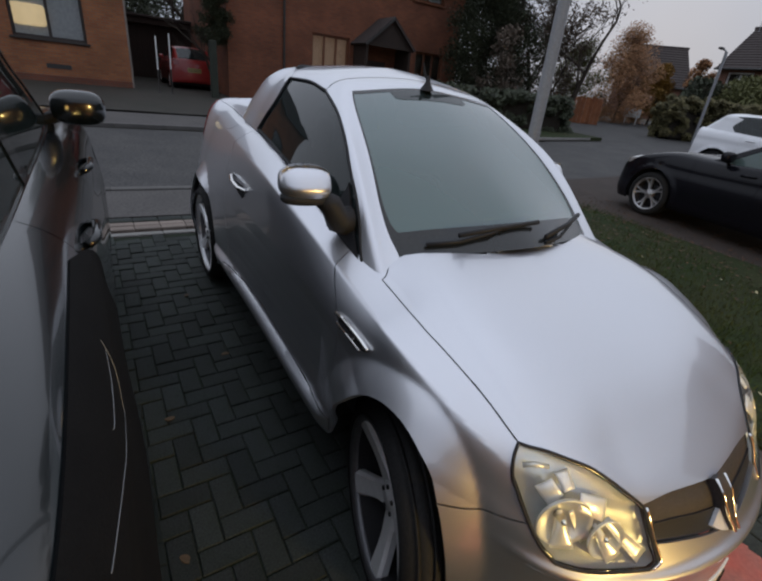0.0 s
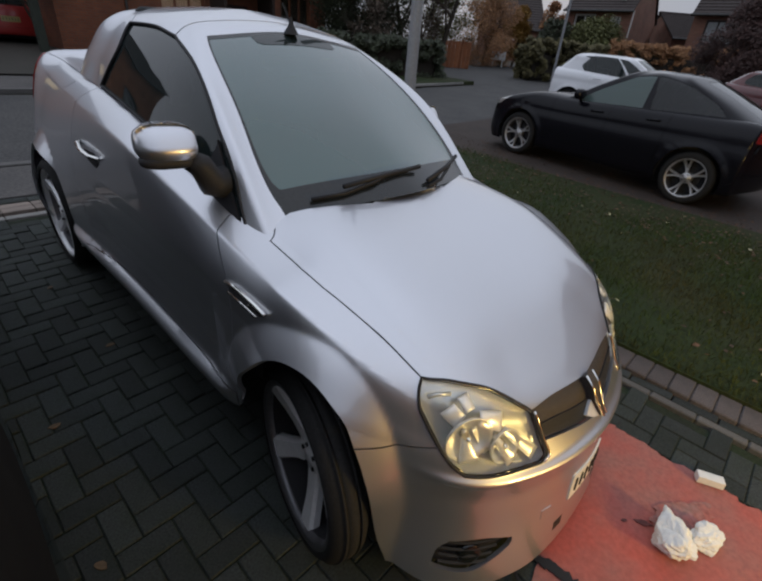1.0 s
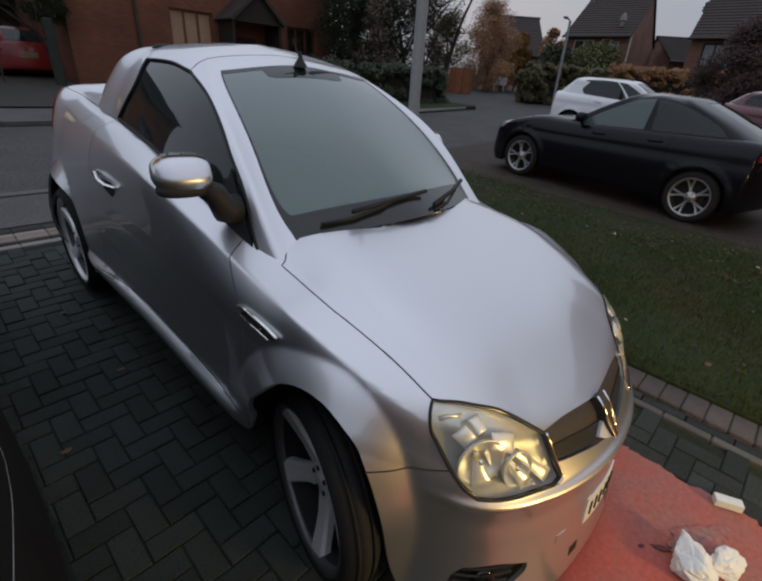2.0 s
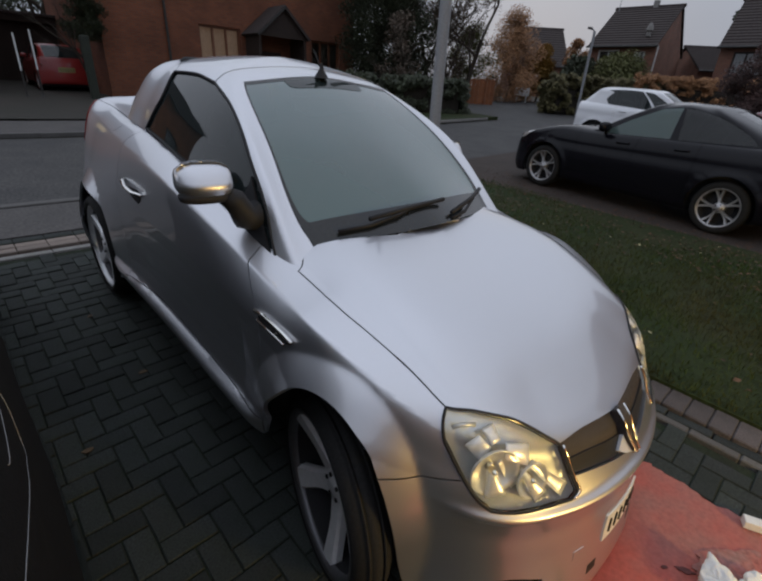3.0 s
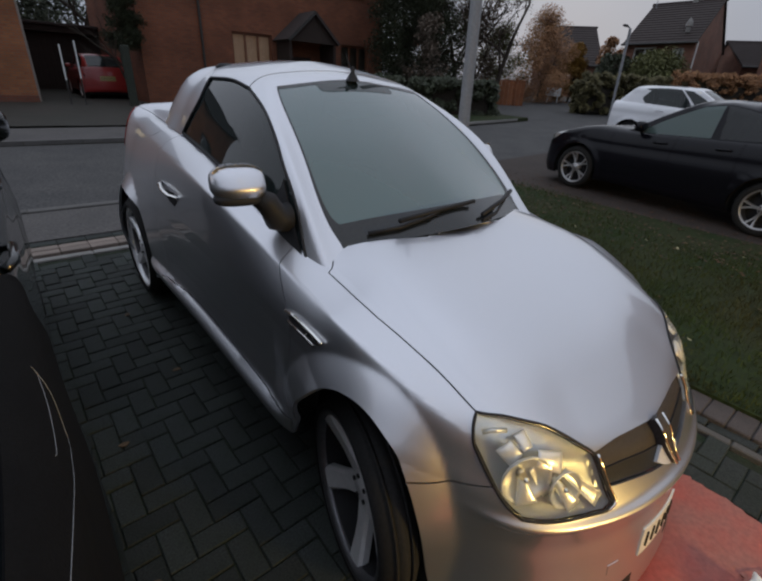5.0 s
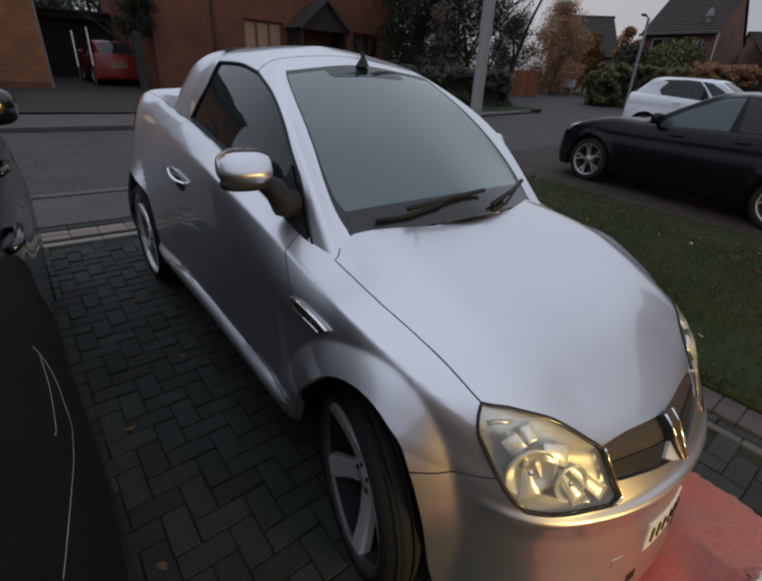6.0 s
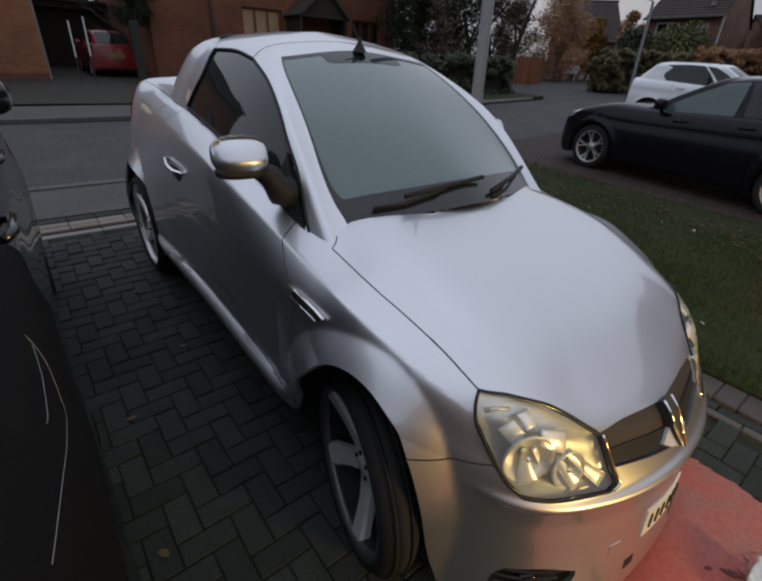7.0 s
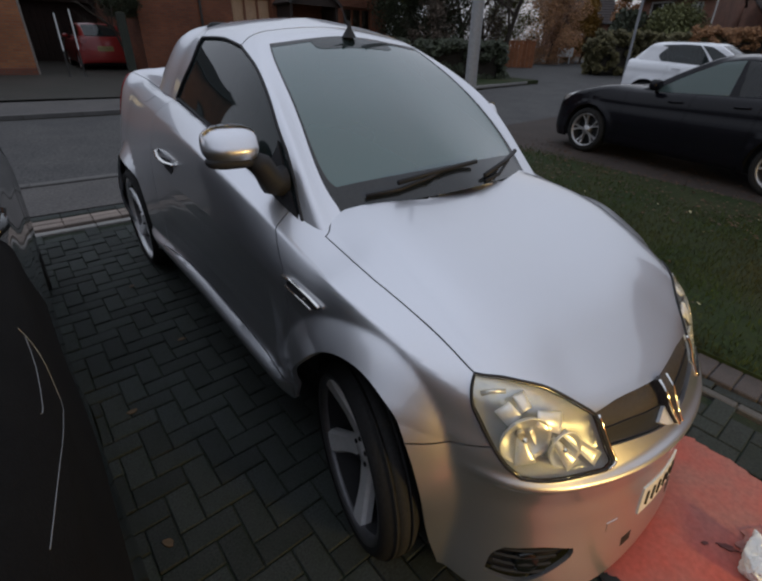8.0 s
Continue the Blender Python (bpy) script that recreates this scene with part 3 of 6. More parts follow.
# leaf litter along the gravel's edge and thinly over the lawn
rnd = random.Random(31)
verts, faces = [], []
while len(verts) < 4 * 2600:
    x, y = rnd.uniform(1.5, 6.3), rnd.uniform(-1.8, 4.6)
    if rnd.random() > (0.06 if x < 3.2 else min(1, .1 + (x - 3.2) * .8)) * (1 if x < 5.2 else .6):
        continue
    z = ground_z(x, y) + (.055 if x < 5 else .008) + rnd.uniform(-.012, .012)
    a, r, w = rnd.uniform(0, 6.28), rnd.uniform(.012, .028), rnd.uniform(.35, .7)
    c, s = math.cos(a) * r, math.sin(a) * r
    k = len(verts)
    verts += [(x - c, y - s, z), (x + s * w, y - c * w, z + rnd.uniform(0, .012)), (x + c, y + s, z + rnd.uniform(0, .008)), (x - s * w, y + c * w, z + rnd.uniform(0, .012))]
    faces.append((k, k + 1, k + 2, k + 3))
litter = bpy.data.meshes.new("leaf_litter")
litter.from_pydata(verts, [], faces)
litter.materials.append(LEAF_LITTER)
tagged(part("leaf_litter", litter, LEAF_LITTER), "damp brown leaf litter along the lawn and gravel", "leaves", kind="stuff")

# ---- houses ----
def wall_with_holes(w, z0, z1, holes, y0=0.0, y1=0.3):
    """A wall slab with openings right through it: split into cells, those in an opening left out."""
    bm = bmesh.new()
    xs = sorted({0, w, *[h[0] for h in holes], *[h[1] for h in holes]})
    zs = sorted({z0, z1, *[h[2] for h in holes], *[h[3] for h in holes]})
    for xa, xb in zip(xs, xs[1:]):
        for za, zb in zip(zs, zs[1:]):
            cx, cz = (xa + xb) / 2, (za + zb) / 2
            if not any(h[0] < cx < h[1] and h[2] < cz < h[3] for h in holes):
                block(xa, xb, y0, y1, za, zb, 0, bm)
    bmesh.ops.remove_doubles(bm, verts=bm.verts[:], dist=1e-4)
    return bm


def window(parent, x0, x1, z0, z1, panes, frame_mat, inner_mat, sill=True, y=0.1):
    """A window let into a wall: bars, panes, sill and what hangs behind."""
    w = new("window")
    w.parent = parent
    t = .085
    bm = block(x0, x1, y, y + .06, z0, z0 + t, .006)
    block(x0, x1, y, y + .06, z1 - t, z1, .006, bm)
    for k in range(panes + 1):
        x = x0 + (x1 - x0 - t) * k / panes
        block(x, x + t, y + .002, y + .058, z0 + t - .002, z1 - t + .002, .006, bm)
    part("frame", bm, frame_mat, w)
    for k in range(panes):
        a = x0 + (x1 - x0 - t) * k / panes + t
        b = x0 + (x1 - x0 - t) * (k + 1) / panes
        part("pane", block(a - .003, b + .003, y + .025, y + .035, z0 + t - .003, z1 - t + .003), WINDOW_GLASS, w)
    part("curtain", block(x0 - .05, x1 + .05, y + .16, y + .19, z0 - .05, z1 + .05), inner_mat, w)
    if sill:
        part("sill", block(x0 - .08, x1 + .08, -.07, .1, z0 - .07, z0, .012), frame_mat, w)
    return w


def house(label, m, w, d, eave, ridge, wins, wall_mat, frame_mat, over=.3, roof_mat=None, hip=False):
    h = thing("house", label, "house", m)
    part("wall", wall_with_holes(w, -1.2, eave, [q[:4] for q in wins]), wall_mat, h)
    part("wall", block(0, w, d - .3, d, -1.2, eave), wall_mat, h)
    for x in (0, w - .3):
        bm = prism([(.3, -1.2), (.3, eave), (d / 2, ridge - .12), (d - .3, eave), (d - .3, -1.2)], x, x + .3, plane="yz")
        part("gable_wall", bm, wall_mat, h)
    for s in (0, 1):
        ya, yb = (-over, d / 2) if s == 0 else (d + over, d / 2)
        za = eave - over * (ridge - eave) / (d / 2)
        rise = (ridge - za)
        slope = bmesh.new()
        rows = 16
        p = [(yb, za + rise), (ya, za)]
        for k in range(rows):
            t0, t1 = k / rows, (k + 1) / rows
            p += [(ya + (yb - ya) * t0, za + rise * t0 + .11), (ya + (yb - ya) * t1, za + rise * t1 + .06)]
        prism(p, -over * .3, w + over * .3, slope, "yz")
        part("roof", slope, roof_mat or ROOF_TILE, h, "dark tiled roof slope")
    part("ridge", tube([(-over * .6, d / 2, ridge + .05), (w + over * .6, d / 2, ridge + .05)], .1, 8), roof_mat or ROOF_TILE, h)
    part("gutter", tube([(-over * .5, -over - .04, eave - over * (ridge - eave) / (d / 2) + .02), (w + over * .5, -over - .04, eave - over * (ridge - eave) / (d / 2) + .02)], .06, 8), GUTTER, h)
    for q in wins:
        window(h, *q[:4], q[4], frame_mat, q[5])
    return h


z18 = ground_z(0, 18)
far = house("red brick house with a dark tiled porch across the street", pose(3.2, 17.9, z18), 10.9, 8.5, 5.6, 8.2,
            [(3.33, 5.02, 1.35, 2.66, 3, CURTAIN_GLOWING), (8.46, 10.05, 1.35, 2.62, 3, CURTAIN_DARK), (8.0, 9.7, 4.55, 5.35, 2, CURTAIN_PALE)], BRICK, FRAME_BROWN)
porch = new("porch")
porch.parent = far
porch.location = (5.15, -1.15, -.14)
part("porch_roof", prism([(-.12, 2.62), (1.2, 3.72), (2.4, 2.62), (2.3, 2.56), (1.2, 3.58), (-.02, 2.56)], -.15, 1.2), ROOF_TILE, porch, "dark tiled porch roof")
part("porch_gable", prism([(.02, 2.58), (1.2, 3.58), (2.28, 2.58)], .0, .06), DARK_WOOD, porch)
part("fascia", prism([(-.1, 2.6), (1.2, 3.7), (1.2, 3.6), (-.02, 2.56)], -.19, -.15), GUTTER, porch)
for x in (.05, 2.15):
    part("porch_side", block(x + .02, x + .1, .14, 1.15, -.3, 2.58, .01), DARK_WOOD, porch)
    part("porch_post", block(x, x + .12, .02, .14, -.3, 2.58, .01), DARK_WOOD, porch)
part("front_door", block(.75, 1.65, 1.06, 1.12, -.2, 2.1, .01), DARK_WOOD, porch)
part("downpipe", tube([(2.15, -.06, -.5), (2.15, -.06, 5.4)], .045, 8), GUTTER, far)
near_house = house("red brick house with a lit front window across the street", pose(-9.05, 18.0, z18), 9.0, 8.0, 5.4, 7.8,
                   [(5.95, 7.85, 1.24, 2.62, 2, CURTAIN_PALE), (2.0, 4.0, 1.24, 2.62, 2, CURTAIN_PALE)], BRICK_ORANGE, FRAME_DARK)
bm = blob(.44, .03, .30, 7, 24)
bmesh.ops.translate(bm, verts=bm.verts[:], vec=(6.42, .2, 1.86))
part("lit_lamp_shade", bm, LIT_ROOM, near_house, "glowing yellow lamp shade behind the window", True)
part("wall_vent", block(6.1 + .55, 6.1 + 1.2, -.012, .0, .42, .56, .004), GUTTER, near_house)
part("plinth", block(0, 9.0, -.05, .0, -.6, .22, .01), BRICK_DARK, near_house)
part("side_pipe", tube([(9.03, .25, -.4), (9.03, .25, 5.2)], .05, 8), PIPE_PALE, near_house)
# wooden garage, boards and white poles on the drive between
garage = thing("wooden_garage", "dark timber garage at the end of the drive", "garage", pose(-.02, 25.0, ground_z(0, 25.0)))
for k in range(16):
    part("board", block(.02 + .2 * k, .2 + .2 * k, .0, .03, -.2, 2.25 + .01 * (k % 3), .004), DARK_WOOD, garage)
part("back_board", block(0, 3.22, .035, .06, -.2, 2.25), DARK_WOOD, garage)
part("beam", block(-.05, 3.3, -.3, .1, 2.25, 2.5, .01), DARK_WOOD, garage)
part("garage_roof", block(-.1, 3.35, -.4, 4.0, 2.5, 2.62, .02), ROOF_TILE, garage)
for x, top in ((1.1, 2.43), (.69, 2.3)):
    o = thing("white_pole", "thin white pole standing on the drive", "pole", on_ground(x, 17.2, .02), "white poles on the drive")
    h = top - ground_z(x, 17.2)
    part("pole", tube([(.014, 0, h * .42), (.03, .0, h)], .022, 8), PAPER, o)
    part("lower_pole", tube([(0, 0, 0), (.014, 0, h * .42)], .023, 8), GUTTER, o, "dark lower end of the pole")
    part("base", lathe([(0, .001), (0, .07), (.03, .06), (.05, .025)], 14, "z"), GUTTER, o)
bm = block(2.36, 2.6, 16.9, 17.15, ground_z(2.5, 17), ground_z(2.5, 17) + 1.85, .03)
tagged(part("gate_pier", bm, PIER), "weathered grey gate pier beside the red car", "pier")

h2 = house("brick house with a dark roof behind the hedges", pose(28.7, 12.8, .95, 0, 0, -84), 3.6, 7.5, 3.6, 5.9,
           [(2.5, 3.1, 2.1, 3.2, 2, CURTAIN_PALE), (.5, 1.7, 2.6, 3.3, 2, CURTAIN_DARK)], BRICK_DULL, FRAME_WHITE)
part("chimney", block(2.0, 2.3, 3.6, 3.9, 5.6, 6.3, .02), CONCRETE, h2)
part("roof_vent", lathe([(0, .12), (.25, .12), (.3, .2), (.5, .16), (.7, .04)], 10, "z"), CONCRETE, h2).location = (2.9, .5, 4.0)
part("aerial", tube([(.2, 3.2, 5.7), (.2, 3.2, 7.2)], .02, 5), GALV, h2)
part("side_pipe", tube([(3.62, .3, -.5), (3.62, .3, 3.5)], .05, 6), PAPER, h2)
house("brick house with a dark roof beyond the parked cars", pose(28.9, 6.05, .85, 0, 0, -86), 7.0, 6.0, 3.6, 5.9,
      [(.6, 2.2, 2.1, 3.2, 3, CURTAIN_PALE)], BRICK_DULL, FRAME_DARK)
house("distant dark-roofed house behind the autumn trees", pose(38.2, 23.4, 1.7, 0, 0, -45), 4.4, 7.0, 2.6, 5.7, [(1.0, 1.8, 1.6, 2.6, 2, CURTAIN_DARK)], BRICK_DULL, FRAME_WHITE)
house("low dark-roofed house between its neighbours", pose(35.4, 8.4, 1.2, 0, 0, -50), 6.0, 5.0, 2.5, 3.9, [(1.5, 2.6, 1.0, 2.0, 2, CURTAIN_DARK)], BRICK_DULL, FRAME_WHITE)
# the house behind the camera, whose wall carries the lamp
# never in view: added to shade the drive and be mirrored in the paint
own = thing("own_house", "unseen brick house wall with a wall lamp behind the drive", "house", pose(0, -4.0, ground_z(0, -4)))
part("wall", block(-9, 5.85, -.3, 0, -.3, 2.3), BRICK, own)
part("roof", prism([(.2, 2.4), (-3.2, 2.65), (-3.2, 2.5), (.2, 2.3)], -9.2, 5.85, plane="yz"), ROOF_TILE, own)
# unseen gable, its outline drawn for the dark reflection on the bonnet
part("gable_wall", prism([(5.85, -.5), (5.85, 3.5), (7.9, 4.1), (12.4, 6.3), (20.0, 9.3), (20.0, -.5)], -.3, 0.03), BRICK, own, "unseen brick gable shaped for its reflection in the bonnet")
lamp_arm = part("wall_lamp", lathe([(0, .07), (.02, .07), (.03, .03), (.1, .025)], 16, "y"), BLACK_PLASTIC, own)
lamp_arm.location = (.15, 0, 1.06)
bm = blob(.09, .09, .13, 2.2, 16)
bmesh.ops.translate(bm, verts=bm.verts[:], vec=(.15, .14, 1.06))
part("lamp_globe", bm, LAMP_GLOW, own, smooth=True)

# boundary wall at the bend
fence = thing("boundary_fence", "orange-brown fence at the bend of the side road", "fence", pose(19.9, 16.2, ground_z(21, 16) + .05, 0, 0, -42.5))
for k in range(11):
    part("board", block(.22 * k, .22 * k + .205, 0, .03, -.3, 1.15 + .02 * (k % 2), .004), FENCE_WOOD, fence)
for k in range(2):
    part("post", block(1.9 * k - .05, 1.9 * k + .05, -.06, .0, -.3, 1.22, .008), FENCE_WOOD, fence)
o = tagged(part("gate_post", block(-.22, .22, -.2, .2, -.3, 1.0, .03), CONCRETE), "pale concrete gate post at the bend", "gate post")
o.matrix_world = on_ground(28.6, 15.3, 0, 30)
box = thing("white_sign", "small white sign on two legs by the road", "sign", on_ground(26.4, 15.6, 0, -60))
part("board", block(-.45, .45, -.02, .02, .35, .85, .01), PAPER, box)
for x in (-.3, .3):
    part("leg", block(x - .03, x + .03, -.02, .02, -.1, .4), PAPER, box)
# posts and lamps
post = thing("lamp_post", "plain grey steel lamp post beside the footpath", "lamp post", on_ground(4.92, 4.5))
part("pole", tube([(0, 0, -.1), (0, 0, -.08), (0, 0, 6.48), (0, 0, 6.5)], .095, 20), GALV, post, smooth=True)
part("access_door", block(-.045, .045, -.102, -.08, .35, .95, .006), GALV, post)
lamp2 = thing("street_lamp", "slim street lamp with a small head", "street lamp", on_ground(20.5, 9.07))
part("pole", tube([(0, 0, -.1), (0, 0, -.08), (.02, 0, 3.48), (.02, 0, 3.5)], .055, 10), GALV, lamp2, smooth=True)
part("arm", tube([(.02, 0, 3.45), (.0, .05, 3.55), (-.12, .12, 3.58)], .03, 8), GALV, lamp2, smooth=True)
part("head", block(-.34, -.06, .06, .2, 3.56, 3.64, .02), GUTTER, lamp2)


# ---- trees and hedges ----
def leaf_cloud(centres, n, size, rnd, flat=.6):
    """Many small bent leaves scattered round clump centres (x, y, z, r)."""
    verts, faces = [], []
    total = sum(c[3] ** 2 for c in centres)
    for cx, cy, cz, r in centres:
        for _ in range(max(8, int(n * r * r / total))):
            d = Vector((rnd.gauss(0, 1), rnd.gauss(0, 1), rnd.gauss(0, 1))).normalized() * r * rnd.random() ** .45
            p = Vector((cx + d.x, cy + d.y, cz + d.z * .85))
            a = Vector((rnd.gauss(0, 1), rnd.gauss(0, 1), rnd.gauss(0, 1))).normalized()
            b = a.orthogonal().normalized()
            s = size * rnd.uniform(.6, 1.4)
            k = len(verts)
            verts += [tuple(p - a * s), tuple(p + b * s * flat), tuple(p + a * s), tuple(p - b * s * flat)]
            faces += [(k, k + 1, k + 2), (k, k + 2, k + 3)]
    return verts, faces


def mesh_from(name, verts, faces, mat):
    me = bpy.data.meshes.new(name)
    me.from_pydata(verts, [], faces)
    me.materials.append(mat)
    return me


def tree(name, label, x, y, height, spread, mat, seed, leaves=5000, size=.09, bare=False, low=.25, category="tree", clumps=26, bark=None):
    rnd = random.Random(seed)
    t = thing(name, label, category, on_ground(x, y, -.05, rnd.uniform(0, 360)))
    bm = bmesh.new()
    tips = []
    def limb(p, d, length, r, depth):
        pts = [p]
        for k in range(4):
            d = (d + Vector((rnd.gauss(0, .13), rnd.gauss(0, .13), rnd.gauss(.02, .08)))).normalized()
            p = p + d * length / 4
            pts.append(p)
        tube(pts, r, 6 if depth < 2 else 4, bm, taper=r * .55, caps=False)
        tips.append(p)
        if depth < (4 if bare else 3):
            for _ in range(rnd.choice((3, 4)) if bare else 3):
                e = (d + Vector((rnd.gauss(0, .55), rnd.gauss(0, .55), rnd.gauss(.15, .35)))).normalized()
                limb(pts[rnd.choice((2, 3, 4))], e, length * rnd.uniform(.55, .75), r * .5, depth + 1)
    limb(Vector((0, 0, 0)), Vector((0, 0, 1)), height * .45, height * .022, 0)
    part("trunk", bm, bark or BARK, t)
    cl = []
    for k in range(clumps):
        z = height * rnd.uniform(low, 1.0)
        f = (z / height - low) / (1 - low)
        reach = spread * (.35 + .65 * math.sin(math.pi * min(1, .25 + .75 * f))) * (1.15 - .5 * f)
        a = rnd.uniform(0, 6.28)
        q = reach * rnd.random() ** .5
        cl.append((math.cos(a) * q, math.sin(a) * q, z, spread * rnd.uniform(.22, .42)))
    if leaves:
        if bare:
            cl = [(p.x, p.y, p.z, spread * .16) for p in tips[5:]]
        me = mesh_from("crown", *leaf_cloud(cl, leaves, size, rnd), mat)
        tagged(part("crown", me, mat, t), kind="stuff")
    return t


def hedge(name, label, p0, p1, width, height, mat, seed, leaves=6000, size=.05):
    rnd = random.Random(seed)
    a, b = Vector((*p0, 0)), Vector((*p1, 0))
    l = (b - a).length
    turn = math.degrees(math.atan2(b.y - a.y, b.x - a.x))
    t = thing(name, label, "hedge", on_ground(a.x, a.y, -.03, turn))
    part("twig_core", block(.28, l - .28, -width / 2 + .26, width / 2 - .26, 0, height - .3, .1), TWIG, t)
    cl = []
    for k in range(int(l * height * 14)):
        cl.append((rnd.uniform(.1, l - .1), rnd.choice((-1, 1)) * width / 2 * rnd.uniform(.55, .85), rnd.uniform(.1, height - .1), rnd.uniform(.14, .24)))
    for k in range(int(l * width * 16)):
        cl.append((rnd.uniform(.1, l - .1), rnd.uniform(-.42, .42) * width, height - rnd.uniform(.05 if "clipped" in name else -.22, .2), rnd.uniform(.12, .24)))
    for k in range(int(width * height * 36)):
        cl.append((rnd.choice((.16, l - .16)) + rnd.uniform(-.06, .06), rnd.uniform(-.45, .45) * width, rnd.uniform(.08, height - .1), rnd.uniform(.14, .24)))
    tagged(part("foliage", mesh_from("foliage", *leaf_cloud(cl, leaves, size, rnd), mat), mat, t), kind="stuff")
    return t


hedge("clipped_hedge", "dark clipped hedge behind the grass corner", (11.2, 12.6), (14.4, 11.05), 1.0, 1.35, LEAF_DARK, 1, 26000, .075)
hedge("clipped_hedge", "dark clipped hedge in front of the brick house", (9.3, 15.2), (11.0, 12.9), 1.0, 1.3, LEAF_DARK, 2, 18000, .075)
hedge("autumn_hedge", "orange-red autumn hedge before the far houses", (24.6, 8.4), (29.5, 2.6), 1.2, 1.7, LEAF_RUST, 3, 36000, .055)
hedge("roadside_hedge", "dull olive-brown roadside hedge behind the white car", (20.5, 10.8), (27.5, 7.0), 1.4, 1.5, LEAF_MIXED, 4, 70000, .065)
tree("evergreen_tree", "tall dark evergreen beside the brick house", 14.2, 15.6, 7.6, 2.0, LEAF_DARK, 11, 34000, .055, low=.06, clumps=110)
tree("evergreen_tree", "tall dark evergreen beside the brick house", 16.4, 15.0, 7.2, 1.8, LEAF_BROWNISH, 12, 26000, .045, low=.1, clumps=100)
tree("evergreen_tree", "broad dark evergreen behind the brick house", 16.6, 19.6, 8.2, 2.7, LEAF_DARK, 26, 34000, .065, low=.05, clumps=110)
tree("shrub", "bare brown shrub at the house corner", 13.6, 14.2, 3.6, 1.3, LEAF_BROWNISH, 13, 2500, .05, low=.1)
tree("bare_tree", "nearly leafless tree with fine twigs", 19.4, 15.0, 7.0, 2.2, LEAF_BROWNISH, 14, 1600, .05, bare=True)
tree("bare_tree", "nearly leafless tree with fine twigs", 17.4, 14.6, 5.6, 1.6, LEAF_BROWNISH, 24, 1600, .05, bare=True)
tree("autumn_tree", "rust-orange autumn tree by the side road", 25.6, 16.2, 4.9, 2.0, LEAF_RUST, 15, 32000, .05, low=.0, clumps=110)
tree("autumn_tree", "yellow-orange autumn tree by the side road", 28.8, 15.9, 3.3, 1.2, LEAF_GOLD, 16, 14000, .055, low=.05, clumps=50)
tree("autumn_tree", "yellow-green thinning tree by the side road", 23.0, 17.6, 4.0, 1.6, LEAF_OLIVE, 17, 12000, .05, low=.1, clumps=50)
tree("shrub", "large dark green shrub before the far house", 28.0, 10.6, 2.6, 2.2, LEAF_OLIVE, 18, 24000, .06, low=.02, clumps=60)
tree("shrub", "large dark green shrub before the far house", 26.2, 12.2, 2.6, 1.3, LEAF_DARK, 19, 8000, .08, low=.02)
tree("shrub", "rust-brown shrub beside the street lamp", 29.6, 14.0, 3.6, 1.2, LEAF_RUST, 20, 6000, .09, low=.05)
tree("conifer", "narrow dark conifer behind the far house", 40.5, 8.0, 6.4, .9, LEAF_DARK, 21, 5000, .10, low=.05)
tree("shrub", "dark bronze-leaved shrub near the parked cars", 20.4, 2.3, 3.4, 1.5, LEAF_BRONZE, 22, 24000, .045, low=.05, clumps=60)
tree("shrub", "dark ivy-clad shrub leaning over the gate pier", 2.72, 17.7, 3.7, .62, LEAF_DARK, 27, 15000, .032, low=.5, clumps=110)
tree("evergreen_tree", "dark evergreen behind the wooden garage", 3.2, 31.5, 9.5, 3.2, LEAF_DARK, 23, 9000, .09, low=.15)
tree("evergreen_tree", "dark evergreen behind the wooden garage", -.4, 32.0, 9.0, 3.0, LEAF_DARK, 25, 8000, .09, low=.15)

# ---- shell of the silver car: a cage of cross-sections, splined both ways ----
# each section: plan point on the outline, plan point it runs in to, and (distance inwards, height) from sill to centre line
NOSE = [
    ((0.00, -0.652), (0.0, 0.38), (-.03, .02, .00, .26, .01, .44, .07, .53, .15, .622, .53, .838, 1.032, .985)),
    ((0.35, -0.585), (0.0, 0.38), (-.05, .02, .00, .26, .01, .44, .05, .53, .15, .655, .53, .855, 1.03, .985)),
    ((0.595, -0.405), (0.0, 0.38), (-.04, .03, .00, .28, .00, .46, .02, .57, .105, .72, .44, .885, .985, .985)),
]
FLANK = [
    ((0.77, 0.00), (0.0, 0.38), (.05, .18, .02, .28, .00, .50, .03, .70, .15, .855, .43, .945, .859, .985)),
    ((0.80, 0.38), (0.0, 0.38), (.06, .18, .03, .26, .00, .50, .035, .76, .18, .90, .40, .972, .80, .985)),
    ((0.80, 1.20), (0.0, 1.20), (.06, .18, .035, .26, .00, .52, .04, .80, .14, 1.09, .40, 1.12, .80, 1.13)),
    ((0.80, 2.45), (0.0, 2.45), (.06, .20, .03, .28, .00, .52, .03, .80, .18, 1.14, .40, 1.19, .80, 1.20)),
]
TAIL = [
    ((0.66, 2.88), (0.0, 2.50), (.04, .24, .00, .35, .00, .55, .03, .80, .10, 1.165, .30, 1.235, .76, 1.25)),
    ((0.00, 2.97), (0.0, 2.50), (.04, .26, .00, .36, .00, .55, .04, .80, .06, 1.17, .20, 1.23, .47, 1.25)),
]
BODY = NOSE + FLANK + TAIL
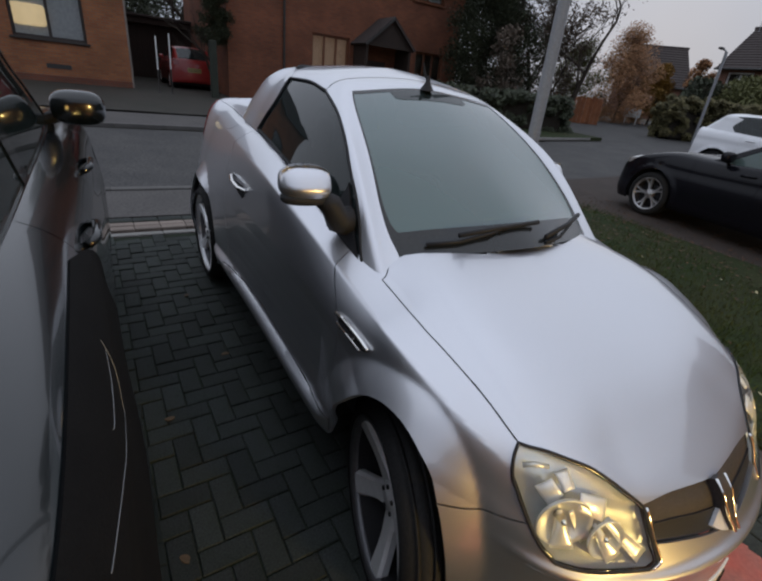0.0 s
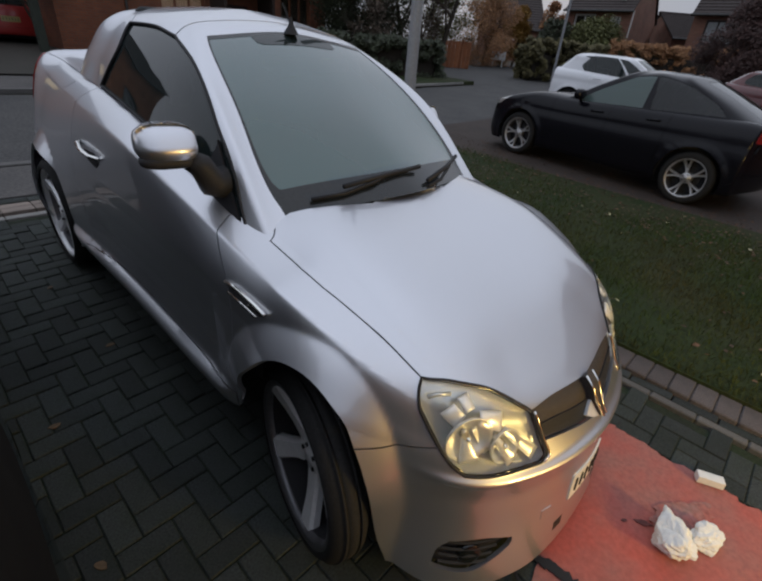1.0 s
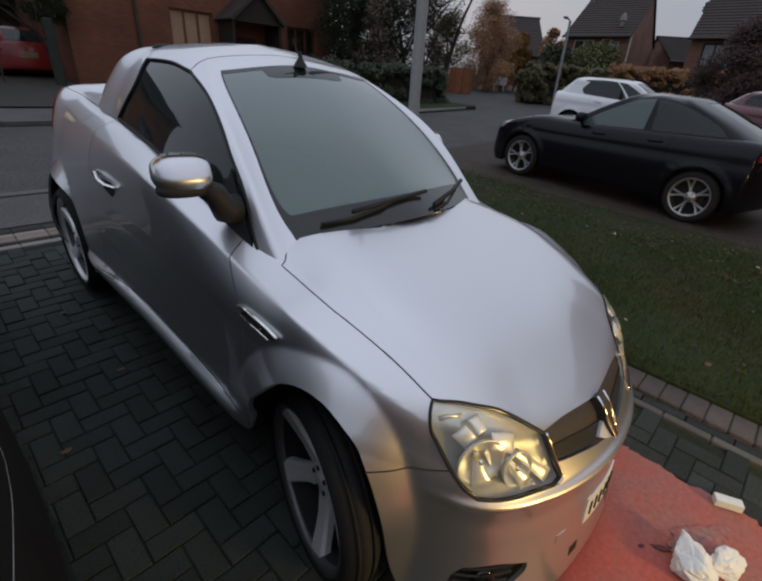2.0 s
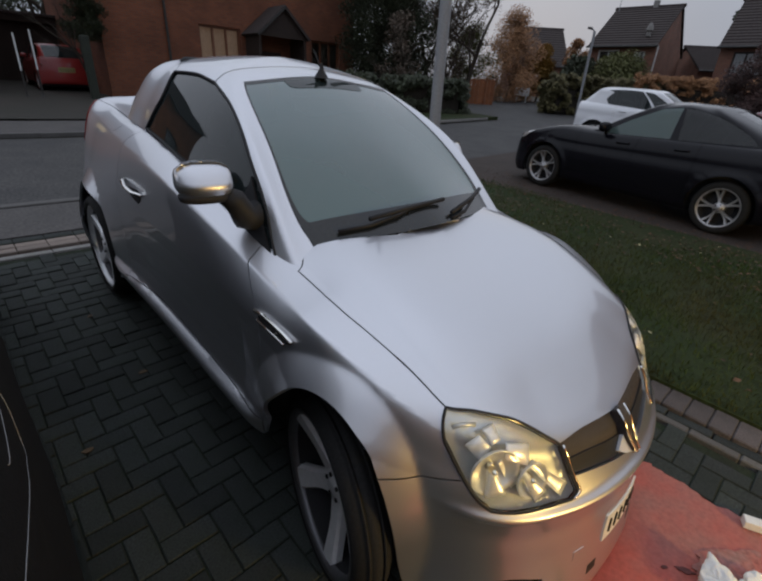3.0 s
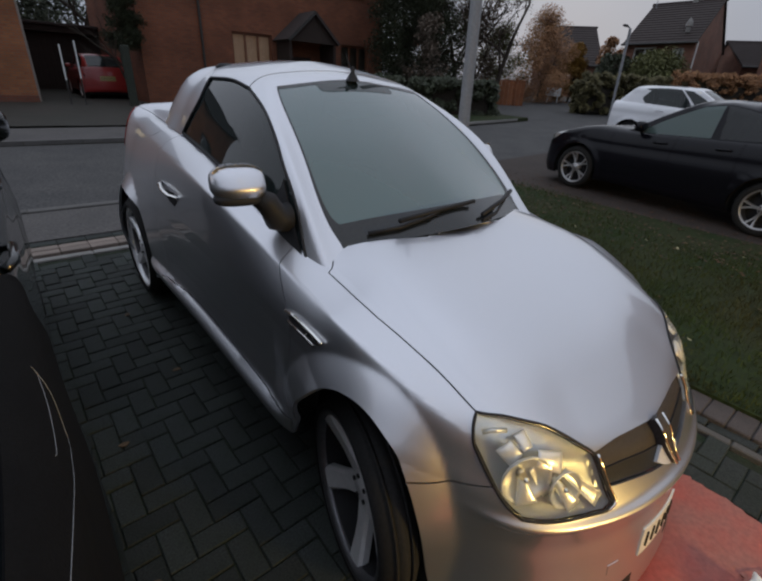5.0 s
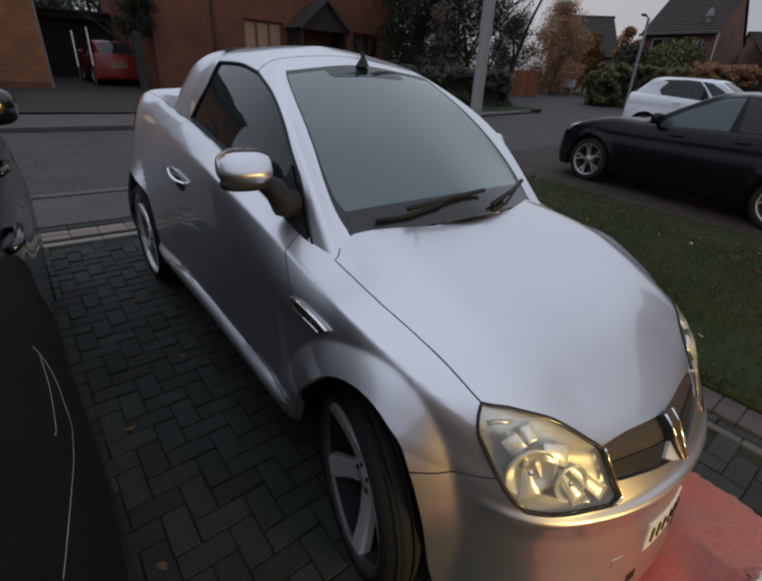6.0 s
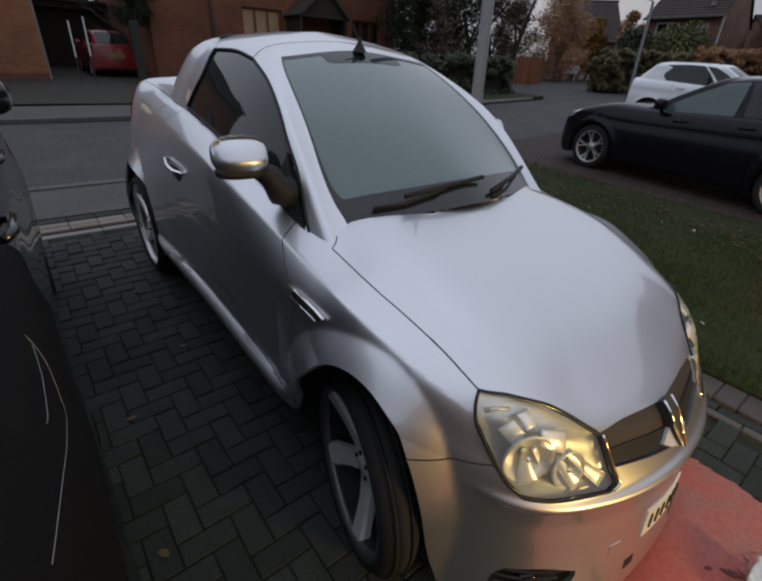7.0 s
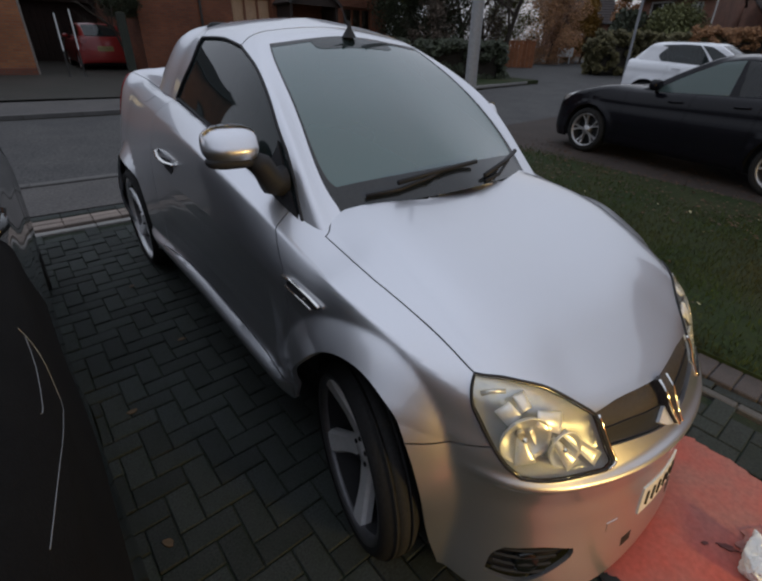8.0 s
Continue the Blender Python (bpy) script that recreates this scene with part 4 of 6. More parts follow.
# cabin: from screen centre round to the rear centre, five heights each from base to roof crown
SCREEN_SECTIONS = [
    (.00, .285, .984, .00, .69, 1.235, .00, 1.10, 1.455, .00, 1.25, 1.50, 0, 1.45, 1.535),
    (.50, .395, .942, .46, .74, 1.225, .385, 1.08, 1.42, .25, 1.27, 1.49, 0, 1.45, 1.535),
    (.632, .43, .905, .575, .75, 1.220, .475, 1.12, 1.405, .32, 1.32, 1.49, 0, 1.46, 1.535),
]
REAR_SECTIONS = [
    (.66, 1.10, 1.09, .59, 1.20, 1.270, .48, 1.38, 1.43, .33, 1.46, 1.50, 0, 1.50, 1.535),
    (.61, 1.80, 1.15, .56, 1.75, 1.300, .47, 1.70, 1.44, .33, 1.66, 1.50, 0, 1.56, 1.535),
    (.53, 2.20, 1.18, .49, 2.10, 1.310, .45, 1.93, 1.43, .33, 1.80, 1.49, 0, 1.60, 1.535),
    (.00, 2.28, 1.20, .00, 2.15, 1.320, .00, 2.00, 1.43, .00, 1.80, 1.50, 0, 1.62, 1.533),
]
CABIN = SCREEN_SECTIONS + REAR_SECTIONS


def cage_of(rows):
    net = []
    for o, c, q in rows:
        o, c = np.array(o), np.array(c)
        n = (c - o) / np.linalg.norm(c - o)
        net.append([(*(o + n * q[2 * i]), q[2 * i + 1]) for i in range(7)])
    return np.array(net)


BODY_NET = cage_of(BODY)
CABIN_NET = np.array(CABIN).reshape(7, 5, 3)


def spline(p, u):
    """Catmull-Rom through the rows of p (n, ...), at u from 0 to n - 1; ends run on straight, or mirror x for nets closed at x = 0."""
    n = len(p)
    i = np.clip(np.floor(u).astype(int), 0, n - 2)
    f = (u - i)[(...,) + (None,) * (p.ndim - 1)]
    a, b, c, d = p[np.maximum(i - 1, 0)], p[i], p[i + 1], p[np.minimum(i + 2, n - 1)]
    flip = np.ones(p.shape[-1])
    flip[0] = -1
    first = (i == 0)[(...,) + (None,) * (p.ndim - 1)]
    last = (i == n - 2)[(...,) + (None,) * (p.ndim - 1)]
    a = np.where(first, p[1] * flip, a)
    d = np.where(last, p[n - 2] * flip, d)
    return b + 0.5 * f * (c - a + f * (2 * a - 5 * b + 4 * c - d + f * (3 * (b - c) + d - a)))


def spline_v(p, v):
    """Catmull-Rom along the second index of p (k, n, 3), one v for each k; straight ends below, level over the centre line."""
    k, n = p.shape[:2]
    r = np.arange(k)
    i = np.clip(np.floor(v).astype(int), 0, n - 2)
    f = (v - i)[:, None]
    a, b, c, d = p[r, np.maximum(i - 1, 0)], p[r, i], p[r, i + 1], p[r, np.minimum(i + 2, n - 1)]
    a = np.where((i == 0)[:, None], 2 * b - c, a)
    over = p[r, n - 2] * np.array((-1, 1, 1))
    d = np.where((i == n - 2)[:, None], over, d)
    return b + 0.5 * f * (c - a + f * (2 * a - 5 * b + 4 * c - d + f * (3 * (b - c) + d - a)))


def bell(a, b, w):
    return np.exp(-(((a - b) / w) ** 2))


def shell(net, u, v, relief=None):
    """Points (k, 3) of one half (x > 0 here, mirrored later) at u along the sections and v up the section."""
    u, v = np.atleast_1d(np.asarray(u, float)), np.atleast_1d(np.asarray(v, float))
    p = spline_v(spline(net, u), v)
    return p + relief(u, v, p) if relief else p


def bonnet_terms(x, y):
    x, y = np.asarray(x), np.asarray(y)
    return np.stack([np.ones_like(x), y, x * x, y * y, x * x * y, y ** 3, x ** 4, x * x * y * y], -1)


BONNET_KNOTS = np.concatenate([BODY_NET[:5, 4], BODY_NET[:5, 4], BODY_NET[:5, 5], BODY_NET[:5, 5] * 1.0, BODY_NET[3:5, 6]])
BONNET_FIT = np.linalg.lstsq(bonnet_terms(BONNET_KNOTS[:, 0], BONNET_KNOTS[:, 1]), BONNET_KNOTS[:, 2], rcond=1e-4)[0]


def bonnet_height(x, y):
    return bonnet_terms(x, y) @ BONNET_FIT


CREASE_U = (2.2, 2.6, 3.0, 3.4, 4.1, 4.6, 5.1, 5.5, 6.0, 6.6)
CREASE_V = (3.6, 3.76, 3.83, 3.84, 3.82, 3.79, 3.76, 3.82, 3.9, 4.0)
CREASE_OUT = (0.0, 0.042, 0.06, 0.066, 0.064, 0.058, 0.045, 0.03, 0.015, 0.0)


FLANK_V = (1.63, 1.72, 1.9, 2.1, 2.4, 2.7, 3.0)
FLANK_IN = (0.0, 0.018, 0.032, 0.035, 0.027, 0.012, 0.0)


def coupe_relief(u, v, p):
    """Flared arches, the ledge under the headlamps, the sill step and the chin of the silver car."""
    out = np.zeros_like(p)
    # the bonnet is one fair surface
    top = np.clip((v - 4.1) / 0.6, 0, 1) * np.clip((4.6 - u) / 0.4, 0, 1)
    top = top * top * (3 - 2 * top)
    out[:, 2] += top * (bonnet_height(p[:, 0], p[:, 1]) - p[:, 2])
    fold = 0.54 - 0.05 * np.clip((p[:, 1] - 0.04) / 0.32, 0, 1)
    out[:, 2] += 0.006 / (1 + np.exp((p[:, 0] - fold) / 0.007)) * np.clip((v - 4.1) / 0.15, 0, 1) * np.clip((p[:, 1] + 0.36) / 0.2, 0, 1) * np.clip((0.34 - p[:, 1]) / 0.2, 0, 1)
    for y0, z0 in ((0.02, 0.32), (2.43, 0.34)):
        ahead = (p[:, 1] < y0) & (y0 < 1)
        r = np.hypot((p[:, 1] - y0) / np.where(p[:, 1] < y0, 0.755, 0.82), np.where(ahead, np.maximum(p[:, 2] - z0, 0), p[:, 2] - z0))
        way = np.stack([p[:, 0], np.minimum(p[:, 1] - 0.38, 0) * (y0 < 1)], 1)
        way /= np.linalg.norm(way, axis=1)[:, None] + 1e-6
        ramp = np.clip(((0.468 if y0 < 1 else 0.50) - r) / 0.095, -1, 2)
        ramp = np.clip(0.5 * (ramp + np.sqrt(ramp ** 2 + 0.006 + 0.05 * ahead * np.clip((0.56 - p[:, 2]) / 0.2, 0, 1))), 0, 2)
        lip = (0.062 if y0 < 1 else 0.04) * ramp * np.clip((p[:, 0] - 0.42) / 0.16, 0, 1) * (v < 3.9)
        if y0 < 1:
            # the flare dies out down towards the sill
            lip *= 1 - np.clip((p[:, 1] - 0.02) / 0.2, 0, 1) * np.clip((0.66 - p[:, 2]) / 0.24, 0, 1)
        out[:, :2] += lip[:, None] * way
    # the shoulder crease: a flat flank below it, the wing and door tops turned to the sky above it
    ridge = np.interp(u, CREASE_U, CREASE_V)
    high = np.interp(u, CREASE_U, CREASE_OUT)
    far = np.where(v > ridge, (v - ridge) / 0.3, (ridge - v) / 1.0)
    tent = np.clip(1.02 - np.sqrt(far ** 2 + 0.0006), 0, 1)
    out[:, 0] += high * np.where(v > ridge, tent, tent * (0.75 + 0.25 * tent))
    sill = 1 / (1 + np.exp(-(u - 3.93) / 0.03)) / (1 + np.exp((u - 5.62) / 0.03))
    step = np.clip((1.67 - v) / 0.15, 0, 1)
    out[:, 0] += sill * (0.037 * step * step * (3 - 2 * step) - 0.075 / (1 + np.exp((v - 1.12) / 0.10)))
    out[:, 0] -= np.interp(v, FLANK_V, FLANK_IN) * np.clip((u - 3.95) / 0.2, 0, 1) * np.clip((5.6 - u) / 0.3, 0, 1)
    front = 1 / (1 + np.exp((u - 2.05) / 0.08))
    ledge = front * (0.016 * bell(v, 2.2, 0.16) - 0.008 * bell(v, 1.6, 0.3))
    out[:, 1] -= ledge * np.clip(1.2 - p[:, 0], 0, 1)
    out[:, 0] += ledge * np.clip(p[:, 0] * 1.3, 0, 1)
    return out

def stroke(points, step=0.05):
    """An open Catmull-Rom line through uv points, evenly cut."""
    p = np.array(points, float)
    if len(p) == 2:
        n = max(2, int(np.hypot(*(p[1] - p[0])) / step))
        return [tuple(p[0] + (p[1] - p[0]) * k / n) for k in range(n + 1)]
    out = []
    for i in range(len(p) - 1):
        a, b = (p[i - 1] if i else 2 * p[0] - p[1]), p[i]
        c, d = p[i + 1], (p[i + 2] if i + 2 < len(p) else 2 * p[-1] - p[-2])
        n = max(2, int(np.hypot(*(c - b)) / step))
        for k in range(n):
            f = k / n
            out.append(tuple(b + 0.5 * f * (c - a + f * (2 * a - 5 * b + 4 * c - d + f * (3 * (b - c) + d - a)))))
    out.append(tuple(p[-1]))
    return out


def loop(*strokes, step=0.05):
    out = []
    for s in strokes:
        line = stroke(s, step)
        out += line[1:] if out and np.hypot(*(np.array(out[-1]) - line[0])) < 1e-6 else line
    if np.hypot(*(np.array(out[0]) - out[-1])) < 1e-6:
        out.pop()
    return np.array(out)


def inside(pts, poly):
    x, y = pts[:, 0][:, None], pts[:, 1][:, None]
    a, b = poly, np.roll(poly, -1, 0)
    cross = ((a[:, 1] > y) != (b[:, 1] > y)) & (x < (b[:, 0] - a[:, 0]) * (y - a[:, 1]) / (b[:, 1] - a[:, 1] + 1e-12) + a[:, 0])
    return cross.sum(1) % 2 == 1


def edge_distance(pts, poly):
    a, b = poly, np.roll(poly, -1, 0)
    d = b - a
    t = np.clip(((pts[:, None] - a) * d).sum(2) / ((d * d).sum(1) + 1e-12), 0, 1)
    return np.sqrt((((pts[:, None] - a) - t[..., None] * d) ** 2).sum(2)).min(1)


def frame_of(net, uv, relief):
    e = 0.004
    top_u, top_v = len(net) - 1, net.shape[1] - 1
    u = np.clip(uv[:, 0], 0, top_u)
    v = np.clip(uv[:, 1], 0, top_v - 0.04)
    ua, ub, va, vb = np.maximum(u - e, 0), np.minimum(u + e, top_u), np.maximum(v - e, 0), v + e
    su = (shell(net, ub, v, relief) - shell(net, ua, v, relief)) / (ub - ua)[:, None]
    sv = (shell(net, u, vb, relief) - shell(net, u, va, relief)) / (vb - va)[:, None]
    n = np.cross(sv, su)
    n /= np.linalg.norm(n, axis=1)[:, None] + 1e-12
    return su, sv, -n


class Shape:
    """A half shell with the sign that makes its normals point outwards."""
    def __init__(self, net, relief=None, grid=(0.055, 0.075), flip=1):
        self.net, self.relief, self.grid, self.flip = net, relief, grid, flip

    def at(self, u, v, lift=0.0, side=-1):
        uv = np.array([[u, v]], float)
        p = shell(self.net, uv[:, 0], uv[:, 1], self.relief)
        n = frame_of(self.net, uv, self.relief)[2] * self.flip
        q = (p + n * lift)[0]
        return Vector((q[0] * side, q[1], q[2]))


def panel(name, shape, outline, mat, parent, sides=(-1,), holes=(), lift=0.0, gap=0.0022, skirt=0.014, label="", bowl=None, whole=False, thick=0.0):
    """A sheet panel cut out of a shell by an outline in its own coordinates, with turned-in edges. whole: both halves in one mesh."""
    net, relief = shape.net, shape.relief
    du, dv = shape.grid
    top_v = net.shape[1] - 1
    loops = [outline, *holes]
    rim = []
    for k, line in enumerate(loops):
        su, sv, n = frame_of(net, line, relief)
        n = n * shape.flip
        t = np.roll(line, -1, 0) - np.roll(line, 1, 0)
        t3 = su * t[:, :1] + sv * t[:, 1:]
        area = 0.5 * np.sum(line[:, 0] * np.roll(line[:, 1], -1) - np.roll(line[:, 0], -1) * line[:, 1])
        inn = np.cross(n, t3)
        inn /= np.linalg.norm(inn, axis=1)[:, None] + 1e-9
        moved, signs = [], []
        for i in range(len(line)):
            d = np.linalg.lstsq(np.stack([su[i], sv[i]], 1), inn[i], rcond=1e-6)[0]
            signs.append(1 if (np.dot(d, (t[i][1], -t[i][0])) < 0) == (area > 0) else -1)
        sign = (1 if sum(signs) >= 0 else -1) * (-1 if k else 1)
        for i in range(len(line)):
            m = np.stack([su[i], sv[i]], 1)
            d = np.linalg.lstsq(m, inn[i], rcond=1e-6)[0]
            p = shell(net, line[i][:1], line[i][1:], None)[0]
            on_axis = abs(p[0]) < 1e-4
            q = line[i] + (np.clip(d * sign * gap, -0.05, 0.05) if gap and not on_axis else 0)
            moved.append(np.clip(q, (0, 0), (len(net) - 1, top_v)))
        rim.append(np.array(moved))
    scale = np.array((1.0, dv and du / dv))
    lo, hi = rim[0].min(0), rim[0].max(0)
    gu, gv = np.meshgrid(np.arange(lo[0] + du / 2, hi[0], du), np.arange(lo[1] + dv / 2, hi[1], dv), indexing="ij")
    g = np.stack([gu.ravel(), gv.ravel()], 1)
    keep = inside(g, rim[0]) & (edge_distance(g * scale, rim[0] * scale) > du * 0.45)
    for h in rim[1:]:
        keep &= ~inside(g, h) & (edge_distance(g * scale, h * scale) > du * 0.45)
    pts, edges = [], []
    for h in rim:
        k0 = len(pts)
        pts += [Vector(q) for q in h * scale]
        edges += [(k0 + i, k0 + (i + 1) % len(h)) for i in range(len(h))]
    pts += [Vector(q) for q in g[keep] * scale]
    vs, _, fs, orig, _, _ = geometry.delaunay_2d_cdt(pts, edges, [], 0, 1e-7)
    uv = np.array([tuple(q) for q in vs]) / scale
    cen = np.array([uv[list(f)].mean(0) for f in fs])
    ok = inside(cen, rim[0])
    for h in rim[1:]:
        ok &= ~inside(cen, h)
    faces = [tuple(f) for f, o in zip(fs, ok) if o]
    n = frame_of(net, uv, relief)[2] * shape.flip
    rise = lift if bowl is None else lift + bowl(uv, edge_distance(uv * scale, rim[0] * scale))
    pos = shell(net, uv[:, 0], uv[:, 1], relief)
    on_axis = np.abs(pos[:, 0]) < 1e-4
    n[on_axis, 0] = 0
    pos = pos + n * (np.asarray(rise)[:, None] if np.ndim(rise) else rise)
    pos[on_axis, 0] = 0
    count = {}
    for f in faces:
        for a, b in zip(f, f[1:] + f[:1]):
            count[(min(a, b), max(a, b))] = count.get((min(a, b), max(a, b)), []) + [(a, b)]
    border = [e[0] for k, e in count.items() if len(e) == 1 and not (on_axis[k[0]] and on_axis[k[1]])]
    made = []
    for group in ([tuple(sides)] if whole else [(s,) for s in sides]):
        verts, norms, tris = [], [], []
        for s in group:
            k0 = len(verts)
            flip = np.array((s, 1, 1))
            verts += list(pos * flip)
            norms += list(n * flip)
            for f in faces:
                a, b, c = (pos[j] * flip for j in f[:3])
                good = np.dot(np.cross(b - a, c - a), (n[f[0]] + n[f[1]] + n[f[2]]) * flip) > 0
                tris.append([k0 + j for j in (f if good else f[::-1])])
            for a, b in border:
                q = [pos[a] * flip, pos[b] * flip, (pos[b] - n[b] * skirt) * flip, (pos[a] - n[a] * skirt) * flip]
                m = np.cross(q[1] - q[0], q[3] - q[0])
                m /= np.linalg.norm(m) + 1e-12
                k1 = len(verts)
                verts += q
                norms += [m] * 4
                tris.append([k1, k1 + 1, k1 + 2, k1 + 3])
        me = bpy.data.meshes.new(name)
        me.from_pydata([tuple(q) for q in verts], [], tris)
        for p in me.polygons:
            p.use_smooth = True
        me.normals_split_custom_set_from_vertices([tuple(q) for q in norms])
        me.materials.append(mat)
        made.append(part(name, me, mat, parent, label))
    return made

# ---- the silver car ----
CAR = pose(0, 2.45, 0, 2.29, 0, 0) @ pose(0, -2.45, 0)
car = thing("silver_car", "silver two-seat hardtop coupe parked on the block-paved drive", "car", CAR)
body = Shape(BODY_NET, coupe_relief, (0.030, 0.042))
cabin = Shape(CABIN_NET, None, (0.05, 0.06))
shut = [(2.21, 3.93), (2.45, 4.03), (2.77, 4.07), (3.29, 4.09), (3.95, 4.07)]
corner = [(3.95, 4.07), (4.03, 4.27), (4.09, 4.45)]
lamp_top = [(1.0, 3.72), (1.06, 3.80), (1.32, 3.99), (1.6, 4.09), (1.96, 4.07), (2.21, 3.93)]
lamp_side = [(2.21, 3.93), (2.225, 3.75), (2.21, 3.51), (2.17, 3.38), (2.05, 3.01), (1.93, 2.65), (1.82, 2.42)]
lamp_low = [(1.82, 2.42), (1.62, 2.42), (1.26, 2.46), (0.97, 2.45)]
lamp_in = [(0.97, 2.45), (0.885, 2.62), (0.92, 3.05), (0.97, 3.45), (1.0, 3.72)]
arch_front = [(3.88, 1.3), (3.77, 1.79), (3.65, 2.23), (3.45, 2.6), (3.3, 2.82), (3.1, 3.01), (2.93, 3.09), (2.815, 3.06), (2.724, 2.95), (2.644, 2.79), (2.575, 2.48)]
arch_nose = [(2.575, 2.48), (2.518, 2.11), (2.449, 1.51), (2.381, 0.6), (2.3, 0.02)]
door_front = [(4.24, 3.99), (4.13, 3.59), (3.99, 3.15), (3.89, 2.57), (3.87, 1.9), (3.88, 1.57)]
door_back = [(5.42, 1.58), (5.46, 2.5), (5.5, 3.4), (5.45, 4.2)]
seam = [(2.05, 3.01), (2.36, 2.60), (2.575, 2.48)]
mouth_top = [(0, 3.87), (0.3, 3.89), (0.66, 3.86), (1.0, 3.74)]
mouth_low = [(0, 2.6), (0.3, 2.75), (0.6, 2.93), (0.92, 3.05)]
both = (-1, 1)
panel("bonnet", body, loop(mouth_top, lamp_top, shut, corner, [(4.09, 4.45), (3.98, 4.95), (3.8, 5.4), (3.4, 5.85)], [(3.4, 5.85), (0, 5.88)], [(0, 5.88), (0, 3.87)]),
      SILVER, car, both, whole=True)
panel("front_wing", body, loop(shut, corner, [(4.09, 4.45), (4.3, 4.3), (4.24, 3.99)], door_front, [(3.88, 1.57), (3.88, 1.3)], arch_front, seam[::-1],
      lamp_side[:5][::-1]), SILVER, car, both)
fog_hole = loop([(1.94, .33), (1.9, .6), (1.8, .74)], [(1.8, .74), (1.44, .78), (1.1, .68)], [(1.1, .68), (1.12, .56), (1.38, .38), (1.6, .30), (1.94, .33)])
panel("front_bumper", body, loop(seam, arch_nose, [(2.3, .02), (0, .02)], [(0, .02), (0, 2.6)], mouth_low, lamp_in[:3][::-1], lamp_low[::-1], lamp_side[4:][::-1]),
      SILVER, car, both, holes=[fog_hole], whole=True)
doors = panel("door", body, loop(door_front, [(3.88, 1.57), (4.17, 1.64), (4.45, 1.66), (4.76, 1.68), (5.07, 1.68), (5.36, 1.61), (5.42, 1.58)], door_back, [(5.45, 4.2), (4.8, 4.2), (4.3, 4.15), (4.24, 3.99)]),
      SILVER, car, both)
panel("sill", body, loop([(3.88, 1.57), (4.17, 1.64), (4.45, 1.66), (4.76, 1.68), (5.07, 1.68), (5.36, 1.61), (5.42, 1.58), (5.64, 1.4)], [(5.64, 1.4), (5.66, 1.16), (5.68, .8)], [(5.68, .8), (4.4, .85), (3.9, 1.25)], [(3.9, 1.25), (3.88, 1.57)]),
      SILVER, car, both, label="silver sill with a stepped upper edge")
quarter = loop(door_back, [(5.45, 4.2), (5.9, 4.34), (6.5, 4.38), (7.0, 4.3)], [(7.0, 4.3), (7.0, 2.3)], [(7.0, 2.3), (6.7, 2.2), (6.44, 1.7)],
               [(6.44, 1.7), (6.36, 2.4), (6.2, 2.77), (5.95, 2.83), (5.74, 2.62), (5.64, 2.2), (5.62, 1.7), (5.64, 1.4)], [(5.64, 1.4), (5.42, 1.58)])
panel("rear_quarter", body, quarter, SILVER, car, both)
panel("rear_bumper", body, loop([(6.44, 1.7), (6.7, 2.2), (7.0, 2.3)], [(7.0, 2.3), (8, 2.3)], [(8, 2.3), (8, .02)], [(8, .02), (6.46, .02)], [(6.46, .02), (6.46, .9), (6.44, 1.7)]), SILVER, car, both, whole=True)
panel("tail_panel", body, loop([(7.0, 2.3), (8, 2.3)], [(8, 2.3), (8, 4.3)], [(8, 4.3), (7.0, 4.3)], [(7.0, 4.3), (7.0, 2.3)]), SILVER, car, both, whole=True)
panel("rear_deck", body, loop([(5.45, 4.2), (5.9, 4.34), (6.5, 4.38), (7.0, 4.3)], [(7.0, 4.3), (8, 4.3)], [(8, 4.3), (8, 5.9)], [(8, 5.9), (5.45, 5.95)], [(5.45, 5.95), (5.45, 4.2)]), SILVER, car, both, whole=True)
panel("fuel_flap", body, loop([(6.42, 4.2), (6.05, 3.93), (5.74, 3.86)], [(5.74, 3.86), (5.66, 3.9), (5.64, 4.06)], [(5.64, 4.06), (6.0, 4.24), (6.42, 4.2)]), SILVER, car, (-1,), lift=0.0015, skirt=0.006)
panel("tail_light", body, loop([(6.66, 3.4), (6.62, 3.9), (6.75, 4.2)], [(6.75, 4.2), (7.15, 4.24)], [(7.15, 4.24), (7.2, 3.4)], [(7.2, 3.4), (6.66, 3.4)]), TAIL_RED, car, both, lift=0.006, skirt=0.02, label="dark red tail light")

# cabin
glass_side = [(1.03, .24), (1.07, .32), (1.10, .43), (1.105, .6), (1.085, .9), (1.07, 1.31), (1.06, 1.75), (1.055, 2.0)]
pillar_in = [(1.07, .0), (1.09, .1), (1.13, .2), (1.16, .34), (1.16, .55), (1.12, .88), (1.1, 1.31), (1.085, 1.75), (1.075, 2.06)]
win_front = [(2.08, .0), (2.05, .2), (2.0, .4), (1.98, .61), (2.0, .91), (1.93, 1.51), (2.04, 1.79), (2.3, 2.03)]
win_top = [(2.3, 2.03), (3.01, 2.06), (3.72, 1.95)]
win_back = [(3.72, 1.95), (3.71, 1.22), (3.9, .12)]
head_seam = [(2.3, 2.03), (1.88, 2.46), (1.17, 2.69), (.6, 2.88), (0, 2.93)]
screen = loop([(0, .245), (.39, .24), (.77, .235), (.97, .23), (1.03, .24)], glass_side, [(1.055, 2.0), (0, 2.03)], [(0, 2.03), (0, .245)])
panel("windscreen", cabin, screen, SCREEN_GLASS, car, both, whole=True, gap=0, skirt=0.004, label="misted greenish windscreen")
